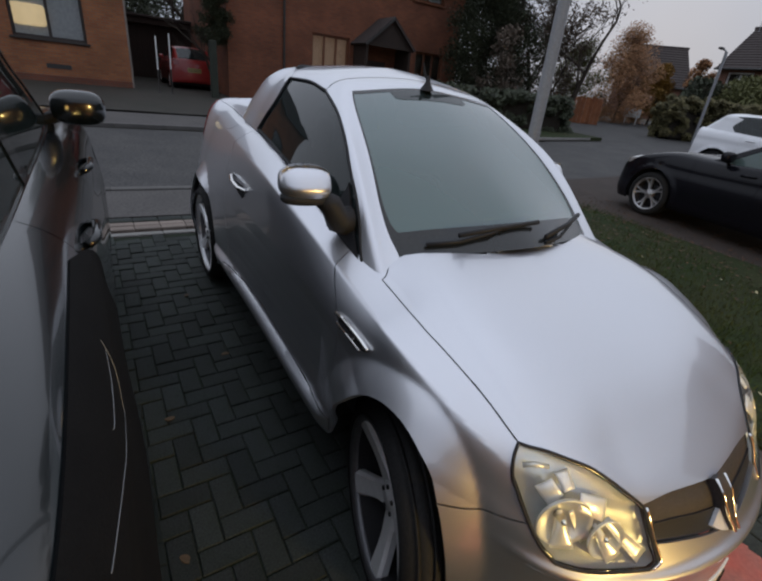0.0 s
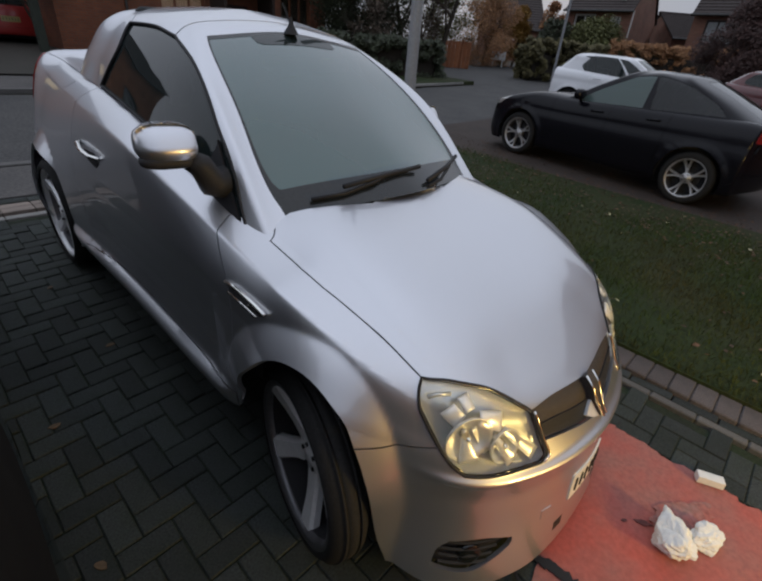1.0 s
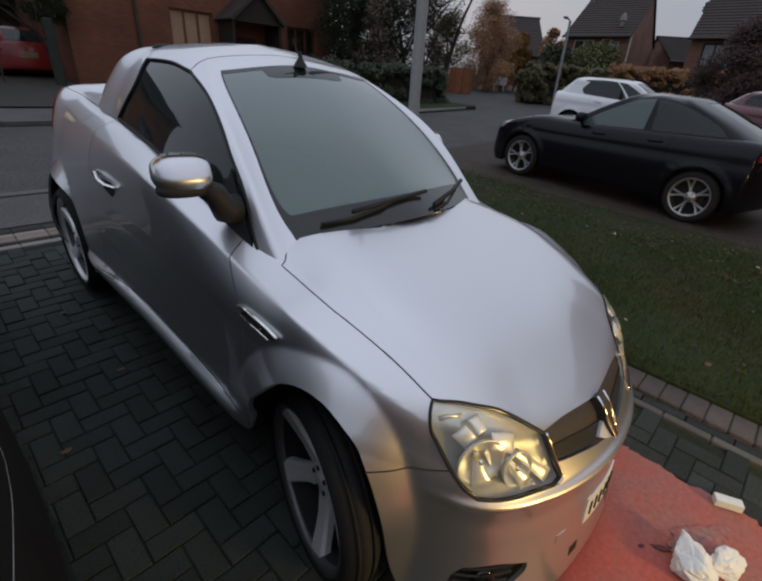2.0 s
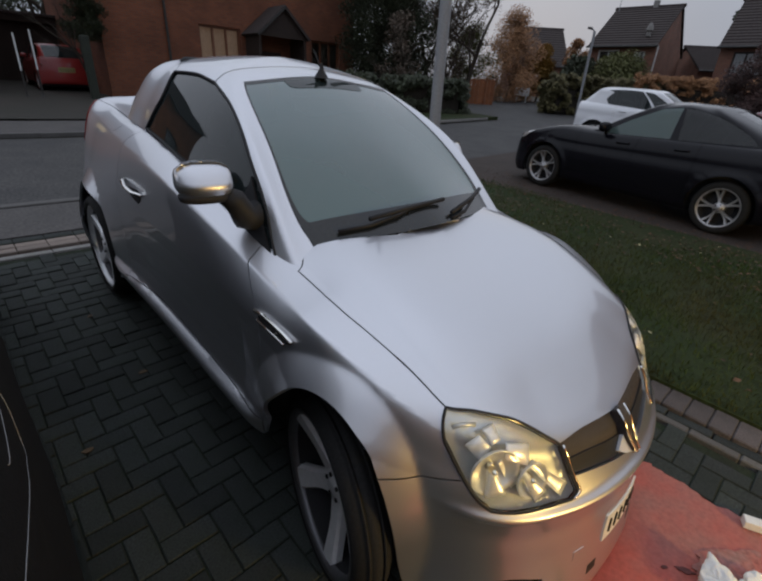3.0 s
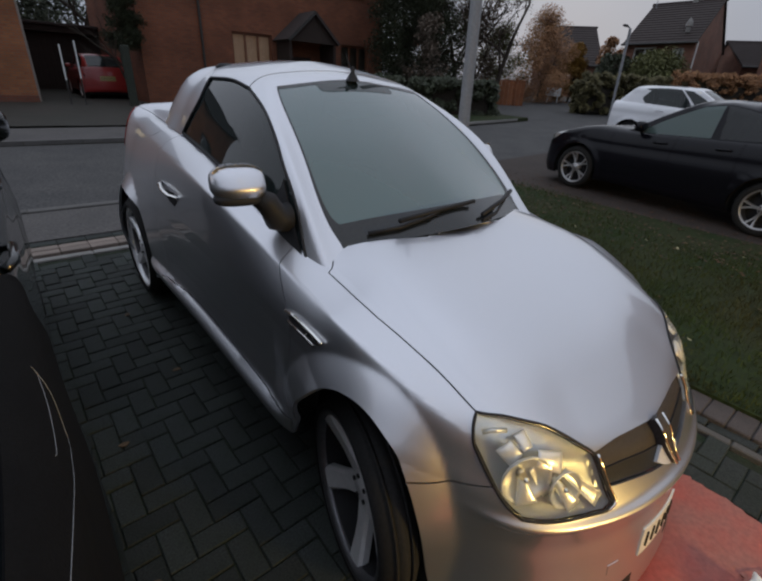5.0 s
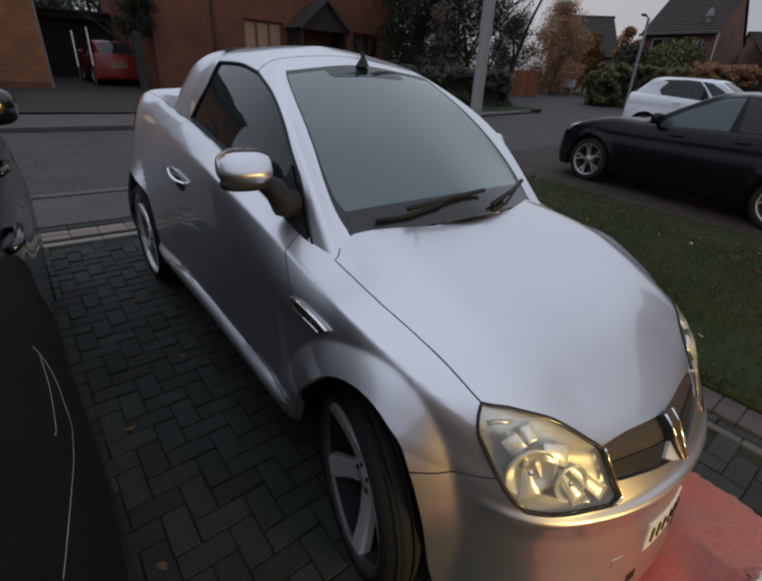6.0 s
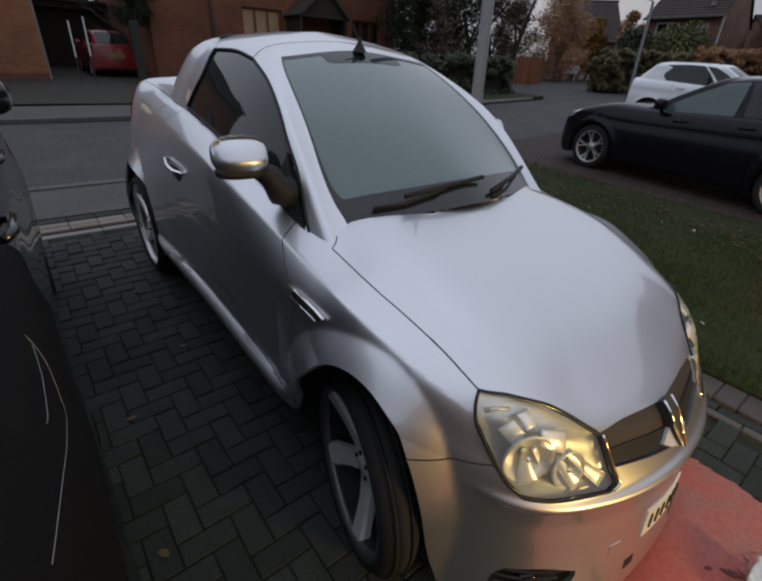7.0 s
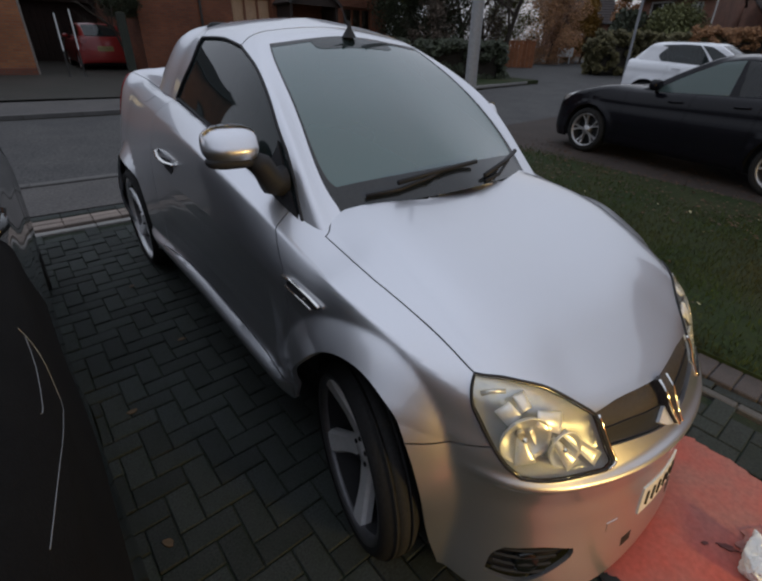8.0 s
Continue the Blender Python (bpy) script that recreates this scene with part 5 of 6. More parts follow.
border_half = loop([(0.0, .0), (1.07, .0)], pillar_in, [(1.075, 2.06), (0.0, 2.075)], [(0.0, 2.075), (0.0, 2.005)], [(0.0, 2.005), (1.05, 1.985)], [(1.05, 1.985), *glass_side[1:7][::-1]], [(1.07, .32), (1.02, .25), (.96, .24), (.77, .245), (.39, .25), (0, .255)], [(0, .255), (0, .0)])
panel("sensor_patch", cabin, loop([(0, 1.8), (.42, 1.82), (.48, 1.9)], [(.48, 1.9), (.5, 2.0)], [(.5, 2.0), (0, 2.02)], [(0, 2.02), (0, 1.8)]), SIDE_GLASS, car, both, whole=True, lift=0.0015, gap=0, skirt=0.001, label="dark clear patch at the top of the windscreen")
panel("screen_border", cabin, border_half, BLACK_GLASS, car, both, whole=True, lift=0.001, gap=0, skirt=0.004, label="black screen edge and scuttle")
panel("screen_frame", cabin, loop(pillar_in, [(1.075, 2.06), (0, 2.075)], [(0, 2.075), (0, 2.93)], head_seam[::-1], win_front[::-1], [(2.08, .0), (1.07, .0)]), SILVER, car, both, whole=True, lift=0.002, label="silver windscreen pillars and header")
roof_back = [(3.72, 1.99), (3.9, 2.6), (3.95, 3.0), (3.97, 3.96)]
panel("roof", cabin, loop(head_seam[::-1], win_top, roof_back, [(3.97, 3.96), (0, 3.96)], [(0, 3.96), (0, 2.93)]), SILVER, car, both, whole=True, lift=0.003)
panel("sail_panel", cabin, loop(win_back, [(3.9, .12), (3.92, .0)], [(3.92, .0), (5.2, .0)], [(5.2, .0), (5.2, 3.94)], [(5.2, 3.94), (3.97, 3.96)], roof_back[::-1]), SILVER, car, both, lift=0.003, label="silver rear pillar of the hardtop")
panel("rear_window", cabin, loop([(5.2, .0), (6, .0)], [(6, .0), (6, 3.9)], [(6, 3.9), (5.2, 3.94)], [(5.2, 3.94), (5.2, .0)]), SCREEN_GLASS, car, both, whole=True)
win = loop(win_front, win_top, win_back, [(3.9, .12), (3.49, .1), (3.08, .06), (2.53, .04), (2.08, .0)])
panel("side_window", cabin, win, SIDE_GLASS, car, both, lift=-0.004, gap=0.004, skirt=0.004, label="dark tinted side window")
for s in both:
    ring = [cabin.at(q[0], q[1], 0.001, s) for q in win]
    part("window_seal", tube(ring + ring[:1], 0.0065, 6, caps=False), BLACK_PLASTIC, car, smooth=True)
panel("mirror_base", cabin, loop([(2.11, .0), (2.11, .33), (2.06, .72)], [(2.06, .72), (2.28, .45), (2.55, .05)], [(2.55, .05), (2.11, .0)]), BLACK_PLASTIC, car, both, lift=0.008, skirt=0.01)

# headlamps: clear cover, dark seal, bowl with bright facets
lamp = loop(lamp_top, lamp_side, lamp_low, lamp_in, step=0.04)
for s in both:
    unit = part("headlamp", tube([body.at(q[0], q[1], 0.001, s) for q in lamp] + [body.at(lamp[0][0], lamp[0][1], 0.001, s)], 0.0045, 6, caps=False), BLACK_PLASTIC, car, "headlamp with a yellowed clear cover", True)
    panel("cover", body, lamp, LAMP_COVER, unit, (s,), lift=0.002, gap=0.004, skirt=0.004)[0].visible_shadow = False
    panel("bowl", body, lamp, LAMP_BOWL, unit, (s,), lift=-0.012, gap=0.004, skirt=0.003,
          bowl=lambda uv, d: -0.075 * np.clip(d / 0.28, 0, 1) ** 0.6)
    # low beam dish, its bulb, and the smaller main beam dish
    for (u, v, r, deep, lean) in ((1.80, 3.30, 0.070, 0.030, 0.5), (1.33, 3.14, 0.052, 0.034, 0.35)):
        c = body.at(u, v, -deep - 0.03, s)
        d = ((body.at(u, v, 0.05, s) - c).normalized() * (1 - lean) + Vector((s * 0.25, -1, -0.1)) * lean).normalized()
        q = Matrix.Translation(c) @ d.to_track_quat("Z", "Y").to_matrix().to_4x4()
        bm = lathe([(0.0, 0.006), (0.004, r * 0.35), (0.014, r * 0.65), (0.030, r * 0.9), (0.040, r), (0.037, r * 1.03), (0.026, r * 0.95)], 40, "z")
        bmesh.ops.transform(bm, matrix=q, verts=bm.verts[:])
        part("reflector", bm, LAMP_DISH, unit, "smooth bright dish", True)
        bm = lathe([(0.0, 0.001), (0.0, 0.013), (0.018, 0.012), (0.030, 0.010), (0.040, 0.006), (0.043, 0.001)], 14, "z")
        bmesh.ops.transform(bm, matrix=q, verts=bm.verts[:])
        part("bulb", bm, CHROME, unit, smooth=True)
    # shields over the bulbs and the vanes of the bowl
    for name, (ua, va, la), (ub, vb, lb), wa, wb, bow in (
            ("shield", (1.99, 3.50, -.030), (1.86, 3.80, -.022), .030, .024, .012), ("shield", (1.80, 4.0, -.030), (1.74, 3.82, -.022), .020, .016, .010),
            ("shield", (1.64, 3.72, -.030), (1.36, 3.66, -.030), .022, .028, .012), ("vane", (1.80, 3.40, -.050), (1.76, 2.74, -.030), .006, .030, .010),
            ("vane", (1.43, 3.32, -.050), (1.25, 2.70, -.030), .006, .024, .008), ("vane", (1.66, 3.50, -.048), (1.49, 3.02, -.050), .012, .016, -.006),
            ("vane", (1.30, 3.44, -.045), (0.98, 2.72, -.022), .010, .022, -.006)):
        a, b = body.at(ua, va, la, s), body.at(ub, vb, lb, s)
        out = (body.at(ua, va, 0.05, s) - body.at(ua, va, 0, s)).normalized()
        run = b - a
        across = run.cross(out).normalized()
        out = across.cross(run).normalized()
        bm = bmesh.new()
        net = [[bm.verts.new(a + run * (i / 8) + across * (wa + (wb - wa) * i / 8) * math.sin(t) + out * bow * math.cos(t) * (0.6 + 0.4 * math.sin(math.pi * i / 8))) for t in np.linspace(-1.35, 1.35, 9)] for i in range(9)]
        for r0, r1 in zip(net, net[1:]):
            for j in range(8):
                bm.faces.new((r0[j], r0[j + 1], r1[j + 1], r1[j]))
        lower = bmesh.ops.extrude_face_region(bm, geom=bm.faces[:])
        bmesh.ops.translate(bm, vec=-out * 0.002, verts=[w for w in lower["geom"] if isinstance(w, bmesh.types.BMVert)])
        bmesh.ops.recalc_face_normals(bm, faces=bm.faces[:])
        part(name, bm, LAMP_SHIELD if name == "shield" else LAMP_DISH, unit, smooth=True)
    ledge = [body.at(u, v, -.014, s) for u, v in ((2.16, 3.74), (2.08, 3.86), (1.95, 3.95))]
    part("ledge", tube(ledge, 0.006, 8), LAMP_BOWL, unit, smooth=True)

# grille: dark mesh set back, bright surround
grille = loop(mouth_top, lamp_in[2:][::-1], mouth_low[::-1], [(0, 2.6), (0, 3.87)])
mouth = panel("grille", body, grille, GRILLE_MESH, car, both, whole=True, lift=-0.014, gap=0.0, skirt=0.01, label="dark brown mesh grille")[0]
for s in both:
    panel("grille_slot", body, loop([(0, 2.68), (.3, 2.82), (.6, 2.99), (.88, 3.1)], [(.88, 3.1), (.93, 3.42)], [(.93, 3.42), (.58, 3.42), (.27, 3.25), (0, 3.08)], [(0, 3.08), (0, 2.68)]), BLACK_PLASTIC, mouth, (s,), lift=-0.009, gap=0, skirt=0.004)
    part("lamp_trim", tube([body.at(q[0] - 0.03, q[1], 0.002, s) for q in stroke(lamp_in)], 0.005, 6), CHROME, car, smooth=True)
# the upright fin in the middle of the grille
panel("grille_fin", body, loop([(0, 3.9), (.07, 3.87)], [(.07, 3.87), (.06, 3.3), (.03, 2.52)], [(.03, 2.52), (0, 2.5)], [(0, 2.5), (0, 3.9)]), GRILLE_MESH, mouth, both, whole=True, lift=0.016, gap=0, skirt=0.03, label="dark upright fin with bright edges")
for s in both:
    part("fin_edge", tube([body.at(u, v, 0.017, s) for u, v in ((.075, 3.87), (.075, 3.6), (.065, 3.3), (.045, 2.9), (.03, 2.5))], 0.004, 6), CHROME, mouth, smooth=True)
    panel("fin_wedge", body, loop([(.06, 3.1), (.22, 2.86)], [(.22, 2.86), (.14, 2.66), (.03, 2.52)], [(.03, 2.52), (.06, 3.1)]), LAMP_SHIELD, mouth, (s,), lift=0.002, gap=0, skirt=0.02)
# fog recess, plate, tow cover
for s in both:
    rec = panel("fog_recess", body, fog_hole, BLACK_PLASTIC, car, (s,), lift=-0.03, gap=-0.003, skirt=0.002)[0]
    for k in range(4):
        v = 0.38 + 0.1 * k
        part("slat", tube([body.at(u, v, -0.012, s) for u in np.linspace(1.35 - 0.05 * k, 1.88, 6)], 0.005, 5), BLACK_PLASTIC, rec)
    bm = lathe([(0.0, 0.001), (0.004, 0.03), (0.0, 0.04), (-0.03, 0.038)], 24, "z")
    c = body.at(1.56, 0.5, -0.012, s)
    bmesh.ops.transform(bm, matrix=Matrix.Translation(c) @ (body.at(1.56, 0.5, 0.1, s) - c).to_track_quat("Z", "Y").to_matrix().to_4x4(), verts=bm.verts[:])
    part("fog_lamp", bm, SMOKED_GLASS, rec, "round dark fog lamp", True)
plate = panel("number_plate", body, loop([(0, .72), (.34, .72)], [(.34, .72), (.34, 1.22)], [(.34, 1.22), (0, 1.22)], [(0, 1.22), (0, .72)]), PLATE_WHITE, car, both, lift=0.004, whole=True, gap=0, skirt=0.006, label="white number plate with dark bars")[0]
for k in range(6):
    u = 0.06 + 0.1 * (k % 3)
    s = -1 if k < 3 else 1
    part("bar", tube([body.at(u, 0.84, 0.004, s), body.at(u, 0.97, 0.0042, s), body.at(u, 1.1, 0.004, s)], 0.005, 5), BLACK_PLASTIC, plate)
panel("tow_cover", body, loop([(.62, .75), (.75, .75)], [(.75, .75), (.75, .92)], [(.75, .92), (.62, .92)], [(.62, .92), (.62, .75)]), SILVER, car, (-1,), lift=0.0012, skirt=0.004)
# black patches over the bumper paint the dark of slots; no opening is made
panel("bumper_slot", body, loop([(.36, .30), (.5, .30)], [(.5, .30), (.5, .46)], [(.5, .46), (.36, .46)], [(.36, .46), (.36, .30)]), BLACK_PLASTIC, car, both, lift=0.001, skirt=0.004)

# side vents, handles, mirrors
for s in both:
    vent = panel("side_vent", body, loop([(3.97, 3.2), (3.9, 3.25), (3.46, 3.29)], [(3.46, 3.29), (3.5, 3.17), (3.6, 3.09)], [(3.6, 3.09), (3.95, 3.06)], [(3.95, 3.06), (3.97, 3.2)]), BLACK_PLASTIC, car, (s,), lift=0.002, skirt=0.006, label="black wing vent with bright strips")[0]
    part("strip", tube([body.at(u, v, 0.009, s) for u, v in ((3.98, 3.2), (3.88, 3.245), (3.6, 3.28), (3.44, 3.285))], 0.0075, 8), CHROME, vent, "bright strip", True)
    part("strip", tube([body.at(u, v, 0.004, s) for u, v in ((3.95, 3.06), (3.75, 3.08), (3.58, 3.10))], 0.005, 8), CHROME, vent, "bright strip", True)
    part("fin", tube([body.at(3.72, 3.12, 0.004, s), body.at(3.68, 3.2, 0.006, s)], 0.004, 6), CHROME, vent)
for s, d in zip(both, doors):
    h = part("handle", tube([body.at(u, v, l, s) for u, v, l in ((5.40, 3.36, 0.004), (5.38, 3.35, 0.022), (5.32, 3.32, 0.032), (5.25, 3.31, 0.028), (5.21, 3.31, 0.004))], 0.011, 10, taper=0.009), CHROME, d, "bright pull handle", True)
    # flat black patch on the door paints the dark of a recess; none is cut
    panel("handle_recess", body, loop([(5.37, 3.30), (5.33, 3.2), (5.25, 3.16)], [(5.25, 3.16), (5.22, 3.26), (5.26, 3.34)], [(5.26, 3.34), (5.37, 3.30)]), BLACK_PLASTIC, d, (s,), lift=0.0015, gap=0, skirt=0.003)


for s, at, k in ((-1, (-0.80, 0.605, 1.16), 0.86), (1, (0.735, 0.83, 1.14), 0.8)):
    bm = blob(0.099 * k, 0.06 * k, 0.066 * k, 3.2, 44)
    for w in bm.verts:
        out = w.co.x * s / 0.1
        w.co.z *= 1 - 0.10 * max(0, out) ** 2
        w.co.y = w.co.y * (0.55 if w.co.y > 0 else 1) + 0.035 * max(0, out) ** 2
        if w.co.y < 0:
            w.co.y += 0.55 * max(0, w.co.z + 0.012) + 0.25 * max(0, -0.012 - w.co.z)
    m = Matrix.Translation(at) @ pose(0, 0, 0, 0, 0, s * 10)
    bmesh.ops.transform(bm, matrix=m, verts=bm.verts[:])
    mir = part("door_mirror", bm, SILVER, car, "silver door mirror on a black foot", True)
    root = cabin.at(2.2, .3, .0, s) if s < 0 else cabin.at(2.5, .2, .0, s)
    c = Vector(at)
    bm = tube([c + Vector((-s * .05, .0, -.045)), c + Vector((-s * .085, -.025, -.065)), root * .75 + c * .25 + Vector((0, 0, -.03)), root], 0.03, 12, taper=0.055)
    part("foot", bm, BLACK_PLASTIC, mir, smooth=True)
    bm = blob(0.092 * k, 0.05 * k, 0.02, 3)
    bmesh.ops.transform(bm, matrix=Matrix.Translation(c + Vector((0, 0.004, -0.058 * k))) @ pose(0, 0, 0, 0, 0, s * 10), verts=bm.verts[:])
    part("lower_shell", bm, BLACK_PLASTIC, mir, smooth=True)
    bm = blob(0.08 * k, 0.006, 0.052 * k, 4)
    bmesh.ops.transform(bm, matrix=Matrix.Translation(c + Vector((0, 0.034 * k, 0))) @ pose(0, 0, 0, 0, 0, s * 10), verts=bm.verts[:])
    part("mirror_glass", bm, CHROME, mir, smooth=True)

# wipers and aerial
for pts, blade in ((((-.42, .40, .99), (-.30, .365, 1.003), (-.17, .35, 1.03), (-.07, .365, 1.045)), ((-.306, .37, 1.022), (-.1, .362, 1.04), (.10, .366, 1.048))),
                   (((.10, .30, .99), (.2, .315, 1.0), (.33, .37, 1.03)), ((.10, .312, 1.005), (.28, .355, 1.03), (.43, .418, 1.045)))):
    w = part("wiper", tube(pts, 0.008, 6, taper=0.006), BLACK_PLASTIC, car, "black windscreen wiper", True)
    part("blade", tube([(x, y - 0.004, z + 0.006) for x, y, z in blade], 0.0095, 6), BLACK_PLASTIC, w, smooth=True)
base = part("aerial", lathe([(0.0, 0.034), (0.014, 0.026), (0.035, 0.012), (0.065, 0.005)], 14, "z"), BLACK_PLASTIC, car, "black stub aerial on the roof", True)
base.location = (0.0, 1.10, 1.462)
part("mast", tube([(0, 0.0, 0.03), (-0.005, 0.025, 0.075), (-0.01, 0.045, 0.115)], 0.005, 6, taper=0.002), BLACK_PLASTIC, base)

# seats, dash and tub seen through the glass
tub = part("cabin_tub", block(-.58, .58, .58, 2.2, .35, .93, .03), INTERIOR, car, "dark cabin interior")
part("dashboard", block(-.50, .50, .52, .76, .90, .985, .03, seg=3), INTERIOR, tub)
for x in (-.3, .3):
    bm = block(-.22, .22, -.09, .09, 0, .5, .07, seg=3)
    bmesh.ops.transform(bm, matrix=Matrix.Translation((x, 1.55, .9)) @ pose(0, 0, 0, -14, 0, 0), verts=bm.verts[:])
    part("seat_back", bm, INTERIOR, tub, smooth=True)
    bm = block(-.12, .12, -.05, .05, 0, .14, .04, seg=3)
    bmesh.ops.transform(bm, matrix=Matrix.Translation((x, 1.68, 1.36)) @ pose(0, 0, 0, -14, 0, 0), verts=bm.verts[:])
    part("head_rest", bm, INTERIOR, tub, smooth=True)
bm = lathe([(-.012, .175), (0, .187), (.012, .175), (0, .163), (-.012, .175)], 40, "y")
bmesh.ops.transform(bm, matrix=Matrix.Translation((-.3, .80, .98)) @ pose(0, 0, 0, 25, 0, 0), verts=bm.verts[:])
part("steering_wheel", bm, INTERIOR, tub, smooth=True)
part("sun_visor", block(-.24, .24, .985, 1.0, 1.29, 1.375, .006), INTERIOR, tub)
part("underbody", block(-.58, .58, -.42, 2.6, .14, .36, .05), INTERIOR, car)


# wheels
def wheel(parent, m, side, radius=0.335, rim=0.275, width=0.205, spokes=5, twin=False, rim_mat=None, steer=0.0, spoke_w=0.06, ring_mat=None, phase=0.25, dish=0.0):
    rim_mat = rim_mat or ALLOY
    ob = new("wheel")
    ob.parent = parent
    ob.matrix_local = m @ pose(0, 0, 0, 0, 0, steer)
    w = width / 2
    bm = bmesh.new()
    seg = 72
    profile = [(-w, rim + .004), (-w - .006, rim + .02), (-w - .004, radius - .03), (-w + .018, radius - .006), (-w + .04, radius), (-.03, radius), (-.027, radius - .007), (-.018, radius - .007), (-.015, radius),
               (.015, radius), (.018, radius - .007), (.027, radius - .007), (.03, radius), (w - .04, radius), (w - .018, radius - .006), (w + .004, radius - .03), (w + .006, rim + .02), (w, rim + .004)]
    rings = []
    for a, r in profile:
        cut = abs(a) > 0.05 and r > radius - .02
        rings.append([bm.verts.new((a, math.cos(2 * math.pi * k / seg) * (r - (.006 if cut and k % 3 == 0 else 0)), math.sin(2 * math.pi * k / seg) * (r - (.006 if cut and k % 3 == 0 else 0)))) for k in range(seg)])
    for r0, r1 in zip(rings, rings[1:]):
        for k in range(seg):
            bm.faces.new((r0[k], r0[(k + 1) % seg], r1[(k + 1) % seg], r1[k]))
    bmesh.ops.recalc_face_normals(bm, faces=bm.faces[:])
    part("tyre", bm, TYRE, ob, smooth=True)
    o = side * (w - .012 + (.009 if dish else 0))
    # dished wheels: a black barrel paints in the shade behind the spokes
    part("barrel", lathe([(o - side * .16, rim - .03), (o - side * .022, rim - .022)], 56), BLACK_PLASTIC if dish else ALLOY_DARK, ob, smooth=True)
    part("rim", lathe([(o - side * .024, rim - .02), (o - side * .02, rim - .022), (o, rim - .012), (o + side * .006, rim + .004), (o - side * .004, rim + .01), (o - side * .02, rim + .004)], 56), ring_mat or rim_mat, ob, smooth=True)
    part("brake_disc", lathe([(o - side * .10, .02), (o - side * .10, rim * .62), (o - side * .115, rim * .62), (o - side * .12, rim - .03)], 40), BLACK_PLASTIC, ob)
    part("hub", lathe([(o - side * (a + dish * .9), r) for a, r in ((.09, .07), (.03, .068), (.018, .055), (.018, .033), (.014, .03), (.014, .001))], 30), rim_mat, ob, smooth=True)
    for k in range(spokes):
        for shift in ((-0.2, 0.2) if twin else (0.0,)):
            bm = bmesh.new()
            rows = []
            for t in np.linspace(0, 1, 6):
                r = 0.045 + (rim - 0.055) * t
                half = spoke_w * (0.5 + 0.18 * abs(t - 0.45) * 2) * (0.55 if twin else 1)
                out = o - side * (.020 - .012 * t + .012 * math.sin(math.pi * t) + dish * (1 - t) ** 1.5)
                ang = shift * t
                row = []
                for a, dpt in ((-half, .012), (-half * .75, 0), (half * .75, 0), (half, .012), (half, .035), (-half, .035)):
                    y, z = a, r
                    row.append(bm.verts.new((out - side * dpt, y * math.cos(ang) - z * math.sin(ang), y * math.sin(ang) + z * math.cos(ang))))
                rows.append(row)
            for r0, r1 in zip(rows, rows[1:]):
                for j in range(6):
                    bm.faces.new((r0[j], r0[(j + 1) % 6], r1[(j + 1) % 6], r1[j]))
            bm.faces.new(rows[0])
            bm.faces.new(rows[-1])
            bmesh.ops.recalc_face_normals(bm, faces=bm.faces[:])
            bmesh.ops.rotate(bm, verts=bm.verts[:], cent=(0, 0, 0), matrix=Matrix.Rotation(2 * math.pi * k / spokes + phase, 3, "X"))
            part("spoke", bm, rim_mat, ob)
    for k in range(5):
        bm = lathe([(o - side * (a + dish * .9), r) for a, r in ((.03, .009), (.012, .008), (.012, .001))], 8)
        bmesh.ops.translate(bm, verts=bm.verts[:], vec=(0, math.cos(2 * math.pi * k / 5) * .045, math.sin(2 * math.pi * k / 5) * .045))
        part("wheel_bolt", bm, BLACK_PLASTIC, ob)
    return ob


def arch_liner(parent, x0, x1, y, z, r):
    bm = bmesh.new()
    rows = []
    for k in range(25):
        t = math.radians(-20 + 220 * k / 24)
        rows.append([bm.verts.new((x, y + r * math.cos(t), z + r * math.sin(t))) for x in (x0, x1)] + [bm.verts.new((x0, y + .02 * math.cos(t), z + .02 * math.sin(t)))])
    for a, b in zip(rows, rows[1:]):
        bm.faces.new((a[0], a[1], b[1], b[0]))
        bm.faces.new((a[2], a[0], b[0], b[2]))
    return part("arch_liner", bm, INTERIOR, parent, smooth=False)


for s in both:
    wheel(car, pose(s * 0.700, 0.035, 0.246 if s < 0 else 0.318), s, radius=0.332, rim=0.276, width=0.118, steer=FRONT_STEER, ring_mat=ALLOY_DARK, phase=0.30, spoke_w=0.068, dish=0.045)
    wheel(car, pose(s * 0.695, 2.48, 0.318 if s < 0 else 0.333), s)
    arch_liner(car, s * 0.42, s * 0.635, 0.05, 0.33, 0.355)
    arch_liner(car, s * 0.42, s * 0.765, 2.45, 0.34, 0.43)

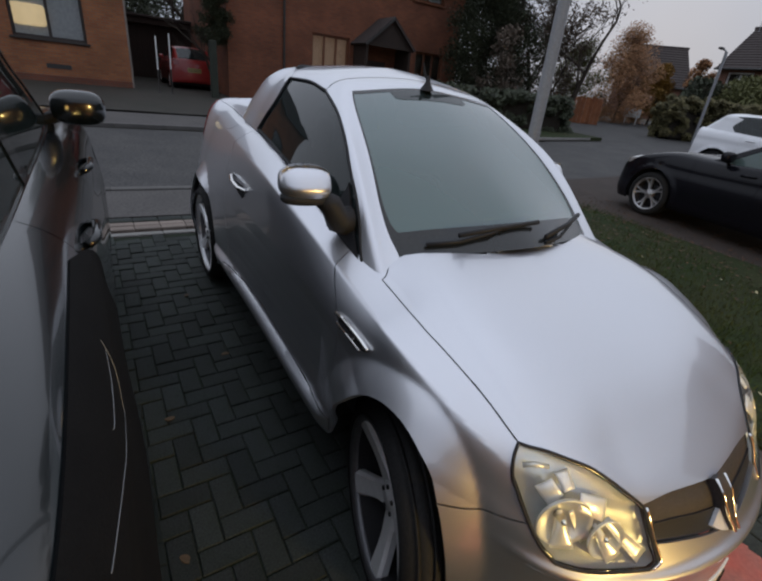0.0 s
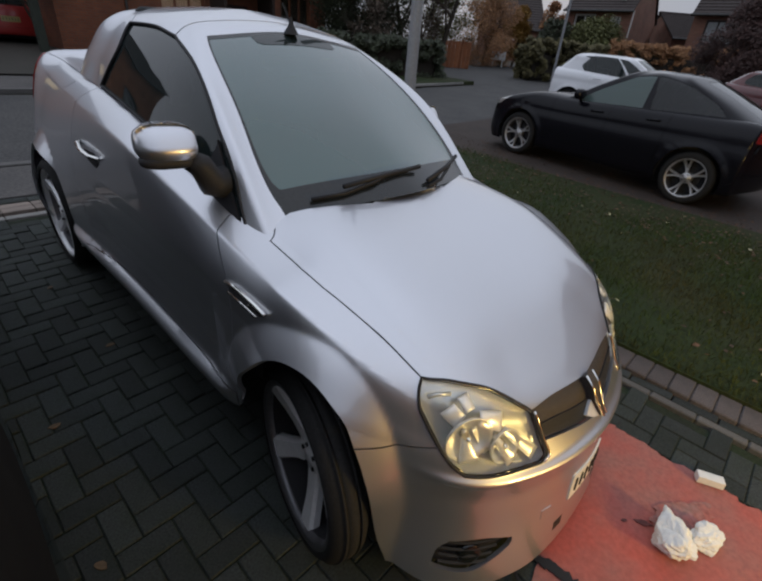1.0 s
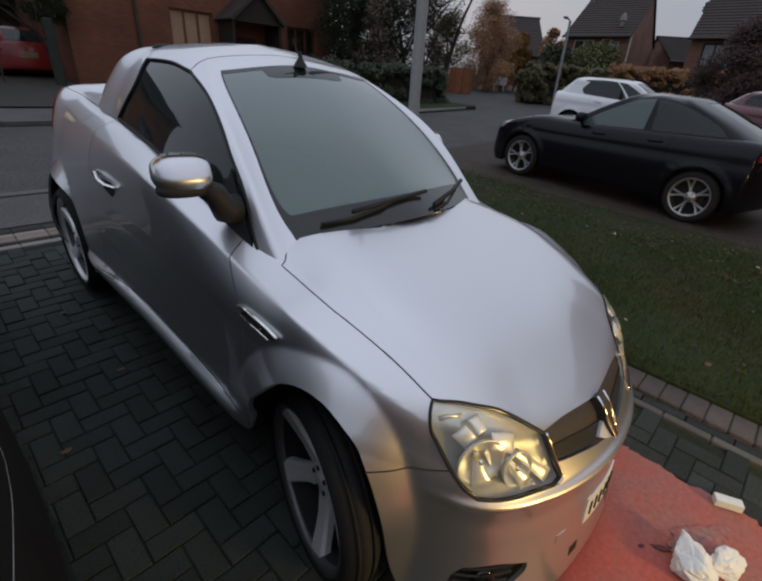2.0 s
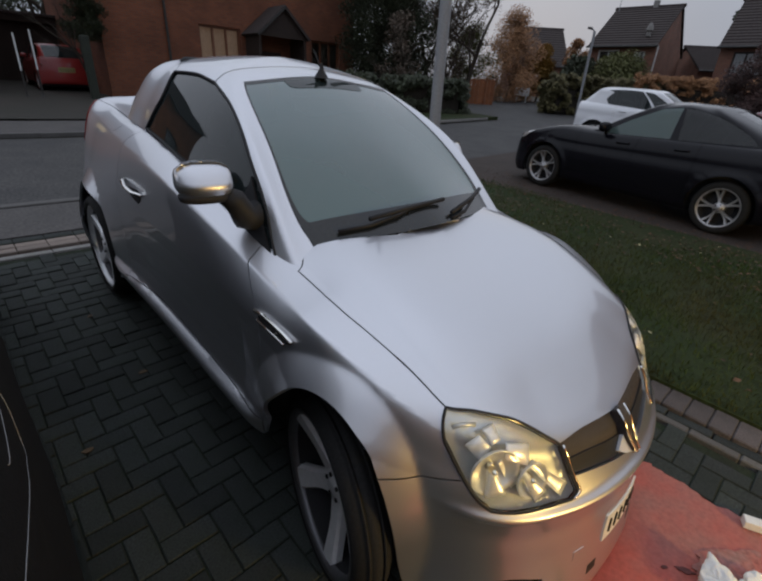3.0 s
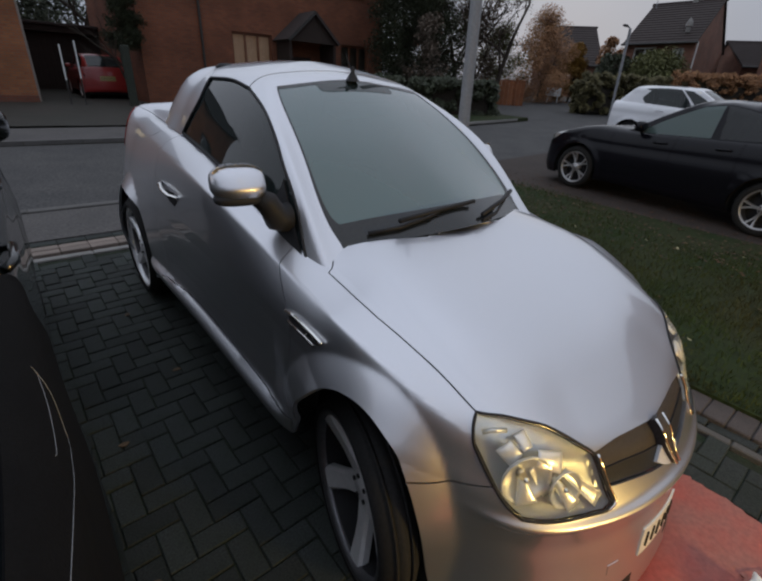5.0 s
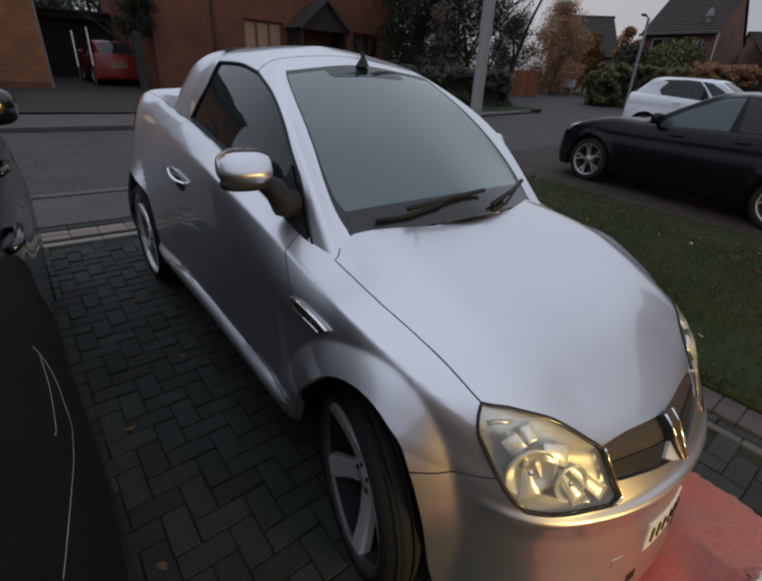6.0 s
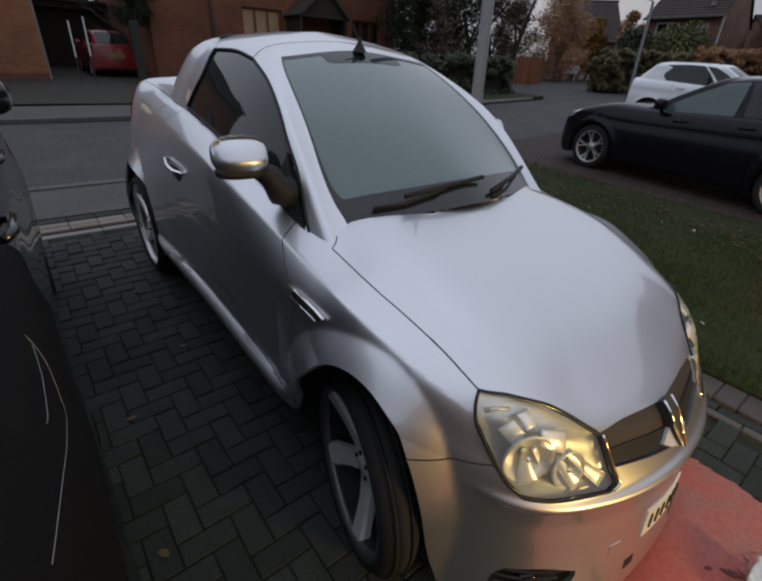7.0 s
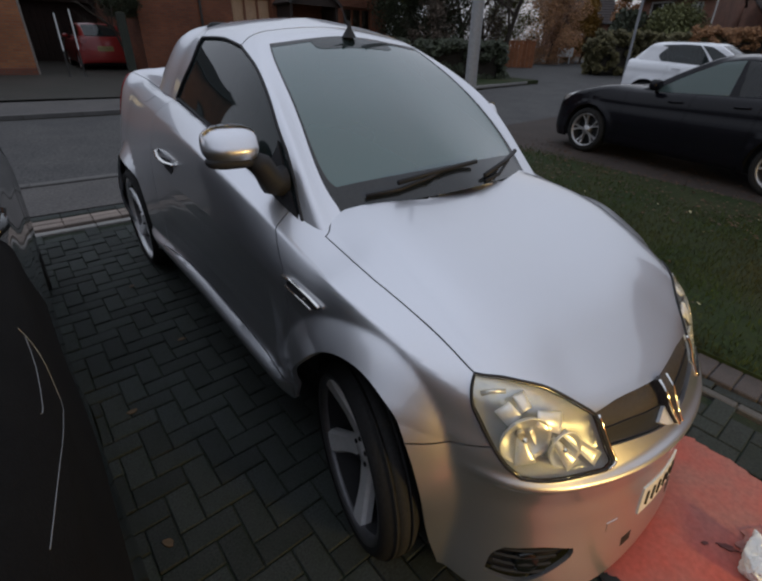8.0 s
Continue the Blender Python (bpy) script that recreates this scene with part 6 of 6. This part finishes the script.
# ---- other cars: one builder, several sets of proportions ----
def car_cages(W, nose, tail, y_cowl, z_nose, z_cowl, z_belt, z_deck, y_rear, roof_z, y_screen, y_roof, w_roof, base_w=0.86, hatch=False, ride=0, flare=0):
    """Cages like the silver car's from a few main sizes; front axle at y = 0, nose at negative y."""
    lb = y_cowl - nose
    rear = tail - y_rear
    zb0, zb1 = z_belt
    mid = (y_cowl + y_rear) / 2
    d1, d2 = math.hypot(.6 * W, lb - .05), math.hypot(.9 * W, lb - .3)
    d3 = math.hypot(W, y_cowl)
    rows = [
        ((0, nose), (0, y_cowl), (.05, .16, 0, .3, 0, .5, .03, z_nose - .1, .12, z_nose, .5 * lb, (z_nose + z_cowl) / 2 + .05, lb, z_cowl)),
        ((.6 * W, nose + .05), (0, y_cowl), (.05, .16, 0, .3, 0, .5, .03, z_nose - .08, .12, z_nose + .03, .5 * d1, (z_nose + z_cowl) / 2 + .06, d1, z_cowl)),
        ((.9 * W, nose + .3), (0, y_cowl), (.04, .16, 0, .3, 0, .5, .02, z_nose - .03, .12, z_nose + .1, .5 * d2, (z_nose + z_cowl) / 2 + .1, d2, z_cowl)),
        ((W, 0), (0, y_cowl), (.06, .2, .02, .3, 0, .55, .02, z_cowl - .22, .14, z_cowl - .06, .5 * d3, z_cowl - .01, d3, z_cowl)),
        ((W, y_cowl), (0, y_cowl), (.07, .2, .02, .3, 0, .55, .02, zb0 - .17, W * (1 - base_w), zb0 - .01, .5 * W, z_cowl, W, z_cowl)),
        ((W, mid), (0, mid), (.07, .2, .02, .3, 0, .55, .02, (zb0 + zb1) / 2 - .17, W * (1 - base_w), (zb0 + zb1) / 2, .5 * W, (zb0 + zb1) / 2, W, (zb0 + zb1) / 2)),
        ((W, y_rear - .1), (0, y_rear - .1), (.06, .22, .02, .32, 0, .55, .02, zb1 - .17, W * .16, zb1, .5 * W, z_deck, W, z_deck)),
        ((.86 * W, tail - .15), (0, y_rear - .05), (.04, .26, 0, .36, 0, .6, .03, zb1 - .2, .10, z_deck - .04, .4 * W, z_deck - .005, math.hypot(.86 * W, rear - .1), z_deck)),
        ((0, tail), (0, y_rear - .05), (.04, .28, 0, .38, 0, .6, .03, zb1 - .2, .08, z_deck - .03, .3 * rear + .05, z_deck, rear + .05, z_deck)),
    ]
    b = W * base_w
    def col(x0, y0, z0, x1, y1, z1, crown):
        return (x0, y0, z0, x0 * .55 + x1 * .45, (y0 + y1) / 2, z0 * .45 + z1 * .55, x1, y1, z1, x1 * .6, y1 + (crown - y1) * .45, z1 + (roof_z - z1) * .75, 0, crown, roof_z)
    yc = (y_screen + y_roof) / 2
    cab = [
        col(0, y_cowl - .12, z_cowl - .01, 0, y_screen - .04, roof_z - .045, yc - .1),
        col(b * .82, y_cowl + .05, z_cowl - .005, w_roof * .86, y_screen, roof_z - .07, yc - .1),
        col(b + .005, y_cowl + .1, zb0 - .02, w_roof, y_screen + .12, roof_z - .085, yc - .05),
        col(b + .005, mid, (zb0 + zb1) / 2 - .01, w_roof, (y_screen + y_roof) / 2, roof_z - .06, yc),
        col(b - .02, y_rear - .45, zb1 - .01, w_roof - .02, y_roof - .1, roof_z - .085, yc + .05),
        col(b * .8, y_rear - (.02 if hatch else .08), max(zb1, z_deck) - .01, w_roof * .84, y_roof + .02, roof_z - .07, yc + .1),
        col(0, y_rear + .03, z_deck - .005, 0, y_roof + .08, roof_z - .05, yc + .1),
    ]
    return cage_of(rows), np.array(cab).reshape(7, 5, 3)


def build_car(name, label, m, size, paint, wheels, doors, window_split=(2.06, 2.95, 3.05, 4.0), rim_mat=None, twin=True, lamp_v=(3.0, 3.7), glass=None, group="", rear_u=5.02, front_glass=None):
    glass = glass or SIDE_GLASS
    net_b, net_c = car_cages(**size)
    ob = thing(name, label, "car", m, group)
    W = size["W"]
    r_arch = wheels[2] + 0.055

    def flares(u, v, p):
        out = np.zeros_like(p)
        for y0 in wheels[:2]:
            r = np.hypot(p[:, 1] - y0, p[:, 2] - wheels[2])
            out[:, 0] += (size.get("flare", 0) or 0.016) / (1 + np.exp((r - r_arch - 0.05) / (0.03 if size.get("flare") else 0.012))) * (p[:, 0] > W * .6) * (v < 4)
        out[:, 0] -= 0.012 * bell(v, 2.75, 0.2) * (p[:, 0] > W * .8) * (u > 3) * (u < 7)
        return out

    body, cab = Shape(net_b, flares, (0.055, 0.09) if size.get("flare") else (0.08, 0.12)), Shape(net_c, None, (0.08, 0.1))
    gu, gv = np.meshgrid(np.linspace(0, 8, 500), np.linspace(0, 4.3, 160), indexing="ij")
    cloud = shell(net_b, gu.ravel(), gv.ravel(), flares)
    gu, gv = gu.ravel(), gv.ravel()

    def side(y, z):
        d = (cloud[:, 1] - y) ** 2 + (cloud[:, 2] - z) ** 2 + (cloud[:, 0] < W * .3) * 9
        k = int(np.argmin(d))
        return (gu[k], gv[k])

    def arch(y0, back=False):
        pts = [side(y0 + r_arch * math.cos(t), wheels[2] + r_arch * math.sin(t)) for t in np.linspace(math.radians(-20), math.radians(200), 19)]
        return pts[::-1] if back else pts
    both_sides = (-1, 1)
    lines = [[side(y, z) for z in (.24, .5, .75, .95)] + [(side(y, .95)[0], 4.08)] for y in doors]
    front_u = 1.9
    a0, a1 = arch(wheels[0]), arch(wheels[1])
    low = 0.05
    panel("bonnet", body, loop([(0, 4.0), (front_u, 4.0)], [(front_u, 4.0), (3, 4.02), (4.0, 4.05)], [(4.0, 4.05), (4.0, 5.0), (3.6, 5.7)], [(3.6, 5.7), (0, 5.75)], [(0, 5.75), (0, 4.0)], step=.1), paint, ob, both_sides, whole=True)
    panel("front_bumper", body, loop([(0, low), (a0[-1][0], low)], [(a0[-1][0], low), a0[-1]], a0[-1:-6:-1], [a0[-5], (front_u, 3.0), (front_u, 4.0)], [(front_u, 4.0), (0, 4.0)], [(0, 4.0), (0, low)], step=.1), paint, ob, both_sides, whole=True)
    panel("front_wing", body, loop([a0[-5], (front_u, 3.0), (front_u, 4.0)], [(front_u, 4.0), (3, 4.02), (4.0, 4.05)], [(4.0, 4.05), lines[0][-1]], lines[0][::-1], [lines[0][0], (lines[0][0][0], low)], [(lines[0][0][0], low), (a0[0][0], low)], [(a0[0][0], low), a0[0]], a0[:15], step=.1), paint, ob, both_sides)
    made = []
    for k in range(len(lines) - 1):
        l0, l1 = lines[k], lines[k + 1]
        made.append(panel("front_door" if k == 0 else "rear_door", body, loop([l0[-1], l1[-1]], l1[::-1], [l1[0], l0[0]], l0, step=.1), paint, ob, both_sides))
        panel("sill", body, loop([l0[0], l1[0]], [l1[0], (l1[0][0], low)], [(l1[0][0], low), (l0[0][0], low)], [(l0[0][0], low), l0[0]], step=.1), paint, ob, both_sides)
    l1 = lines[-1]
    panel("rear_quarter", body, loop([l1[-1], (6.0, 4.1), (7.0, 4.1)], [(7.0, 4.1), (7.0, 1.6)], [(7.0, 1.6), (a1[2][0], a1[2][1])], a1[2:], [a1[-1], (a1[-1][0], low)], [(a1[-1][0], low), (l1[0][0], low)] if l1[0][0] < a1[-1][0] - .02 else [(a1[-1][0], low), (a1[-1][0] - .01, low)], [(min(l1[0][0], a1[-1][0] - .01), low), l1[0]], l1, step=.1), paint, ob, both_sides)
    panel("rear_bumper", body, loop([(7.0, 1.6), (8, 1.6)], [(8, 1.6), (8, low)], [(8, low), (a1[0][0], low)], [(a1[0][0], low), a1[0]], a1[:3], [a1[2], (7.0, 1.6)], step=.1), paint, ob, both_sides, whole=True)
    panel("boot_lid", body, loop([(7.0, 1.6), (8, 1.6)], [(8, 1.6), (8, 5.9)], [(8, 5.9), (5.9, 5.9)], [(5.9, 5.9), (5.9, 4.1)], [(5.9, 4.1), (7.0, 4.1)], [(7.0, 4.1), (7.0, 1.6)], step=.1), paint, ob, both_sides, whole=True)
    screen_edge = [(1.12, .03), (1.06, 1.0), (1.02, 1.93)]
    rear_edge = [(rear_u, 1.9), (rear_u + .04, 1.0), (rear_u + .08, .12)]
    w0, w1, w2, w3 = window_split
    front_win = loop([(w0, .06), (w0 + .02, 1.0), (w0 + .12, 1.86)], [(w0 + .12, 1.86), (w1, 1.93)], [(w1, 1.93), (w1, .06)], [(w1, .06), (w0, .06)])
    rear_win = loop([(w2, .06), (w2, 1.93)], [(w2, 1.93), (3.7, 1.86), (w3, 1.55)], [(w3, 1.55), (w3 + .22, .7), (w3 + .1, .1)], [(w3 + .1, .1), (w2, .06)])
    panel("roof", cab, loop([(1.12, .0), *screen_edge], [(1.02, 1.93), (0, 1.95)], [(0, 1.95), (0, 3.97)], [(0, 3.97), (6, 3.97)], [(6, 3.97), (6, 1.92)], [(6, 1.92), rear_edge[0]], rear_edge, [rear_edge[2], (rear_edge[2][0], .0)], [(rear_edge[2][0], .0), (1.12, .0)], step=.1), paint, ob, both_sides, holes=[front_win, rear_win], whole=True, gap=0, skirt=.01)
    panel("windscreen", cab, loop([(0, .03), (1.12, .03)], screen_edge, [(1.02, 1.93), (0, 1.95)], [(0, 1.95), (0, .03)], step=.1), glass, ob, both_sides, whole=True, lift=-.003, gap=-.002, skirt=.003)
    panel("rear_window", cab, loop([rear_edge[0], (6, 1.92)], [(6, 1.92), (6, .12)], [(6, .12), rear_edge[2]], rear_edge[::-1], step=.1), glass, ob, both_sides, whole=True, lift=-.003, gap=-.002, skirt=.003)
    for poly, tint in ((front_win, front_glass or glass), (rear_win, glass)):
        panel("side_window", cab, poly, tint, ob, both_sides, lift=-.004, gap=-.002, skirt=.003)
    v0, v1 = lamp_v
    panel("headlight", body, loop([(1.0, v1 - .1), (1.5, v1 + .1), (2.4, v1 + .1)], [(2.4, v1 + .1), (2.0, v0 + .1), (1.5, v0)], [(1.5, v0), (1.0, v0 + .1)], [(1.0, v0 + .1), (1.0, v1 - .1)]), LAMP_GLASS, ob, both_sides, lift=.004, label="clear headlight")
    panel("tail_light", body, loop([(6.72, 3.0), (7.3, 3.0)], [(7.3, 3.0), (7.3, 3.65)], [(7.3, 3.65), (6.75, 3.7)], [(6.75, 3.7), (6.72, 3.0)]), TAIL_RED, ob, both_sides, lift=.005, label="red tail light")
    panel("grille", body, loop([(0, 3.0), (.8, 3.0)], [(.8, 3.0), (.82, 3.6)], [(.82, 3.6), (0, 3.65)], [(0, 3.65), (0, 3.0)]), BLACK_PLASTIC, ob, both_sides, whole=True, lift=.003)
    plate = panel("number_plate", body, loop([(7.68, 2.2), (8, 2.2)], [(8, 2.2), (8, 2.7)], [(8, 2.7), (7.68, 2.7)], [(7.68, 2.7), (7.68, 2.2)]), PLATE_YELLOW, ob, both_sides, whole=True, lift=.008, gap=0)[0]
    for s in both_sides:
        for k in (0, 1, 2):
            part("bar", tube([body.at(7.95 - .1 * k, 2.3, .01, s), body.at(7.95 - .1 * k, 2.6, .01, s)], .012, 4), BLACK_PLASTIC, plate)
        for pair in made:
            d = pair[0 if s < 0 else 1]
            us = [lines[made.index(pair) + 1][-1][0]]
            h0 = us[0] - .22
            part("handle", tube([body.at(h0, 3.22, .004, s), body.at(h0 + .02, 3.22, .03, s), body.at(h0 + .12, 3.24, .03, s), body.at(h0 + .14, 3.24, .004, s)], .012, 6), paint, d, smooth=True)
        c = cab.at(2.1, .22, .13, s)
        bm = blob(.1, .065, .07, 3)
        bmesh.ops.translate(bm, verts=bm.verts[:], vec=c)
        mir = part("door_mirror", bm, paint, ob, smooth=True)
        part("foot", tube([cab.at(2.1, .1, .0, s), c], .025, 8), BLACK_PLASTIC, mir)
        wheel(ob, pose(s * (W - .12), wheels[0], wheels[2] - size.get("ride", 0)), s, wheels[2], wheels[2] * .735, .21, 5, twin, rim_mat, spoke_w=.042)
        wheel(ob, pose(s * (W - .12), wheels[1], wheels[2] - size.get("ride", 0)), s, wheels[2], wheels[2] * .735, .21, 5, twin, rim_mat, spoke_w=.042)
        arch_liner(ob, s * (W - .4), s * (W - .06), wheels[0], wheels[2], r_arch + .02)
        arch_liner(ob, s * (W - .4), s * (W - .06), wheels[1], wheels[2], r_arch + .02)
    tub = part("cabin_tub", block(-W * .78, W * .78, size["y_cowl"], size["y_rear"] - .1, .3, size["z_belt"][0] - .06, .03), INTERIOR, ob)
    for x in (-.36 * W, .36 * W):
        for y in ((size["y_cowl"] + size["y_screen"]) / 2 + .75, size["y_rear"] - .75):
            bm = block(-.2, .2, -.07, .07, 0, .55, .05, seg=2)
            bmesh.ops.transform(bm, matrix=Matrix.Translation((x, y, size["z_belt"][0] - .2)) @ pose(0, 0, 0, -12, 0, 0), verts=bm.verts[:])
            part("seat_back", bm, INTERIOR, tub, smooth=True)
    part("underbody", block(-W * .7, W * .7, size["nose"] + .35, size["tail"] - .35, .16, .35, .04), INTERIOR, ob)
    return ob, body, cab


def facing(x, y, turn):
    """Pose of a car whose front axle middle stands at x, y; turn 0 points its nose to -y."""
    m = pose(x, y, 0, 0, 0, turn)
    d = m.to_3x3() @ Vector((0, 2.5, 0))
    z0, z1 = ground_z(x, y), ground_z(x + d.x, y + d.y)
    return Matrix.Translation((x, y, z0)) @ pose(0, 0, 0, 0, 0, turn) @ pose(0, 0, 0, math.degrees(math.atan2(z1 - z0, 2.5)), 0, 0)


build_car("black_saloon", "glossy black four-door saloon parked beside the lawn", facing(6.72, 2.74, 172.0),
          dict(W=.88, nose=-.84, tail=3.36, y_cowl=.68, z_nose=.74, z_cowl=1.03, z_belt=(.99, 1.07), z_deck=1.06, y_rear=3.1, roof_z=1.49, y_screen=1.42, y_roof=2.2, w_roof=.60),
          BLACK_PAINT, (0.0, 2.66, .33), (.52, 1.42, 2.2), (2.06, 2.9, 3.0, 4.2), rim_mat=ALLOY_DULL, glass=SMOKED_GLASS, rear_u=5.45, front_glass=PALE_GLASS)
dark, dark_body, dark_cab = build_car("dark_hatchback", "dark green-black hatchback parked close beside the silver car", facing(-2.20, 2.5, 180.0) @ pose(0, 0, .11),
          dict(W=.82, nose=-.75, tail=3.15, y_cowl=.55, z_nose=.78, z_cowl=1.10, z_belt=(1.12, 1.16), z_deck=1.18, y_rear=2.95, roof_z=1.58, y_screen=1.25, y_roof=2.5, w_roof=.58, hatch=True, ride=.11, flare=.016, base_w=.81),
          DARK_GREEN, (0.0, 2.35, .32), (.42, 1.3, 2.02), (2.06, 2.9, 3.0, 4.05), rim_mat=ALLOY_DARK, glass=SIDE_GLASS)
panel("arch_cladding", dark_body, loop([(5.05, 2.5), (5.12, 3.1), (5.3, 3.5)], [(5.3, 3.5), (5.7, 3.56), (6.2, 3.58), (6.75, 3.5)], [(6.75, 3.5), (6.8, 2.4)], [(6.8, 2.4), (6.0, 2.42), (5.05, 2.5)]), CLADDING, dark, (-1, 1), lift=.004, gap=0, skirt=.008, label="matte black plastic arch cladding")
# two thin pale lines laid on the cladding
for line in (((5.50, 3.2), (5.515, 3.0), (5.545, 2.78), (5.60, 2.82), (5.69, 2.94), (5.78, 3.06), (5.88, 3.16), (5.96, 3.22)), ((5.51, 3.14), (5.58, 3.1), (5.68, 3.12), (5.70, 3.15))):
    part("scratch", tube([dark_body.at(u, v, .0043, -1) for u, v in stroke(line)], .0005, 5), GALV, dark, "thin pale line")
build_car("white_hatchback", "white five-door hatchback parked beyond the black saloon", facing(12.3, 1.95, 4.0),
          dict(W=.86, nose=-.8, tail=3.2, y_cowl=.5, z_nose=.78, z_cowl=1.05, z_belt=(1.02, 1.1), z_deck=1.12, y_rear=3.0, roof_z=1.53, y_screen=1.2, y_roof=2.6, w_roof=.62, hatch=True),
          WHITE_PAINT, (0.0, 2.5, .32), (.45, 1.35, 2.1), (2.06, 2.5, 2.56, 3.55))
build_car("red_hatchback", "red hatchback parked in front of the wooden garage", facing(2.3, 22.8, 180.0),
          dict(W=.86, nose=-.8, tail=3.2, y_cowl=.5, z_nose=.78, z_cowl=1.05, z_belt=(1.02, 1.1), z_deck=1.12, y_rear=3.0, roof_z=1.55, y_screen=1.2, y_roof=2.55, w_roof=.64, hatch=True),
          RED_PAINT, (0.0, 2.5, .32), (.45, 1.35, 2.1), (2.06, 2.9, 3.0, 4.0))
build_car("maroon_hatchback", "maroon hatchback parked behind the black saloon", facing(15.5, -1.45, 0.0),
          dict(W=.86, nose=-.8, tail=3.2, y_cowl=.5, z_nose=.78, z_cowl=1.05, z_belt=(1.02, 1.1), z_deck=1.12, y_rear=3.0, roof_z=1.5, y_screen=1.2, y_roof=2.55, w_roof=.64, hatch=True),
          MAROON_PAINT, (0.0, 2.5, .32), (.45, 1.35, 2.1), (2.06, 2.9, 3.0, 4.0))
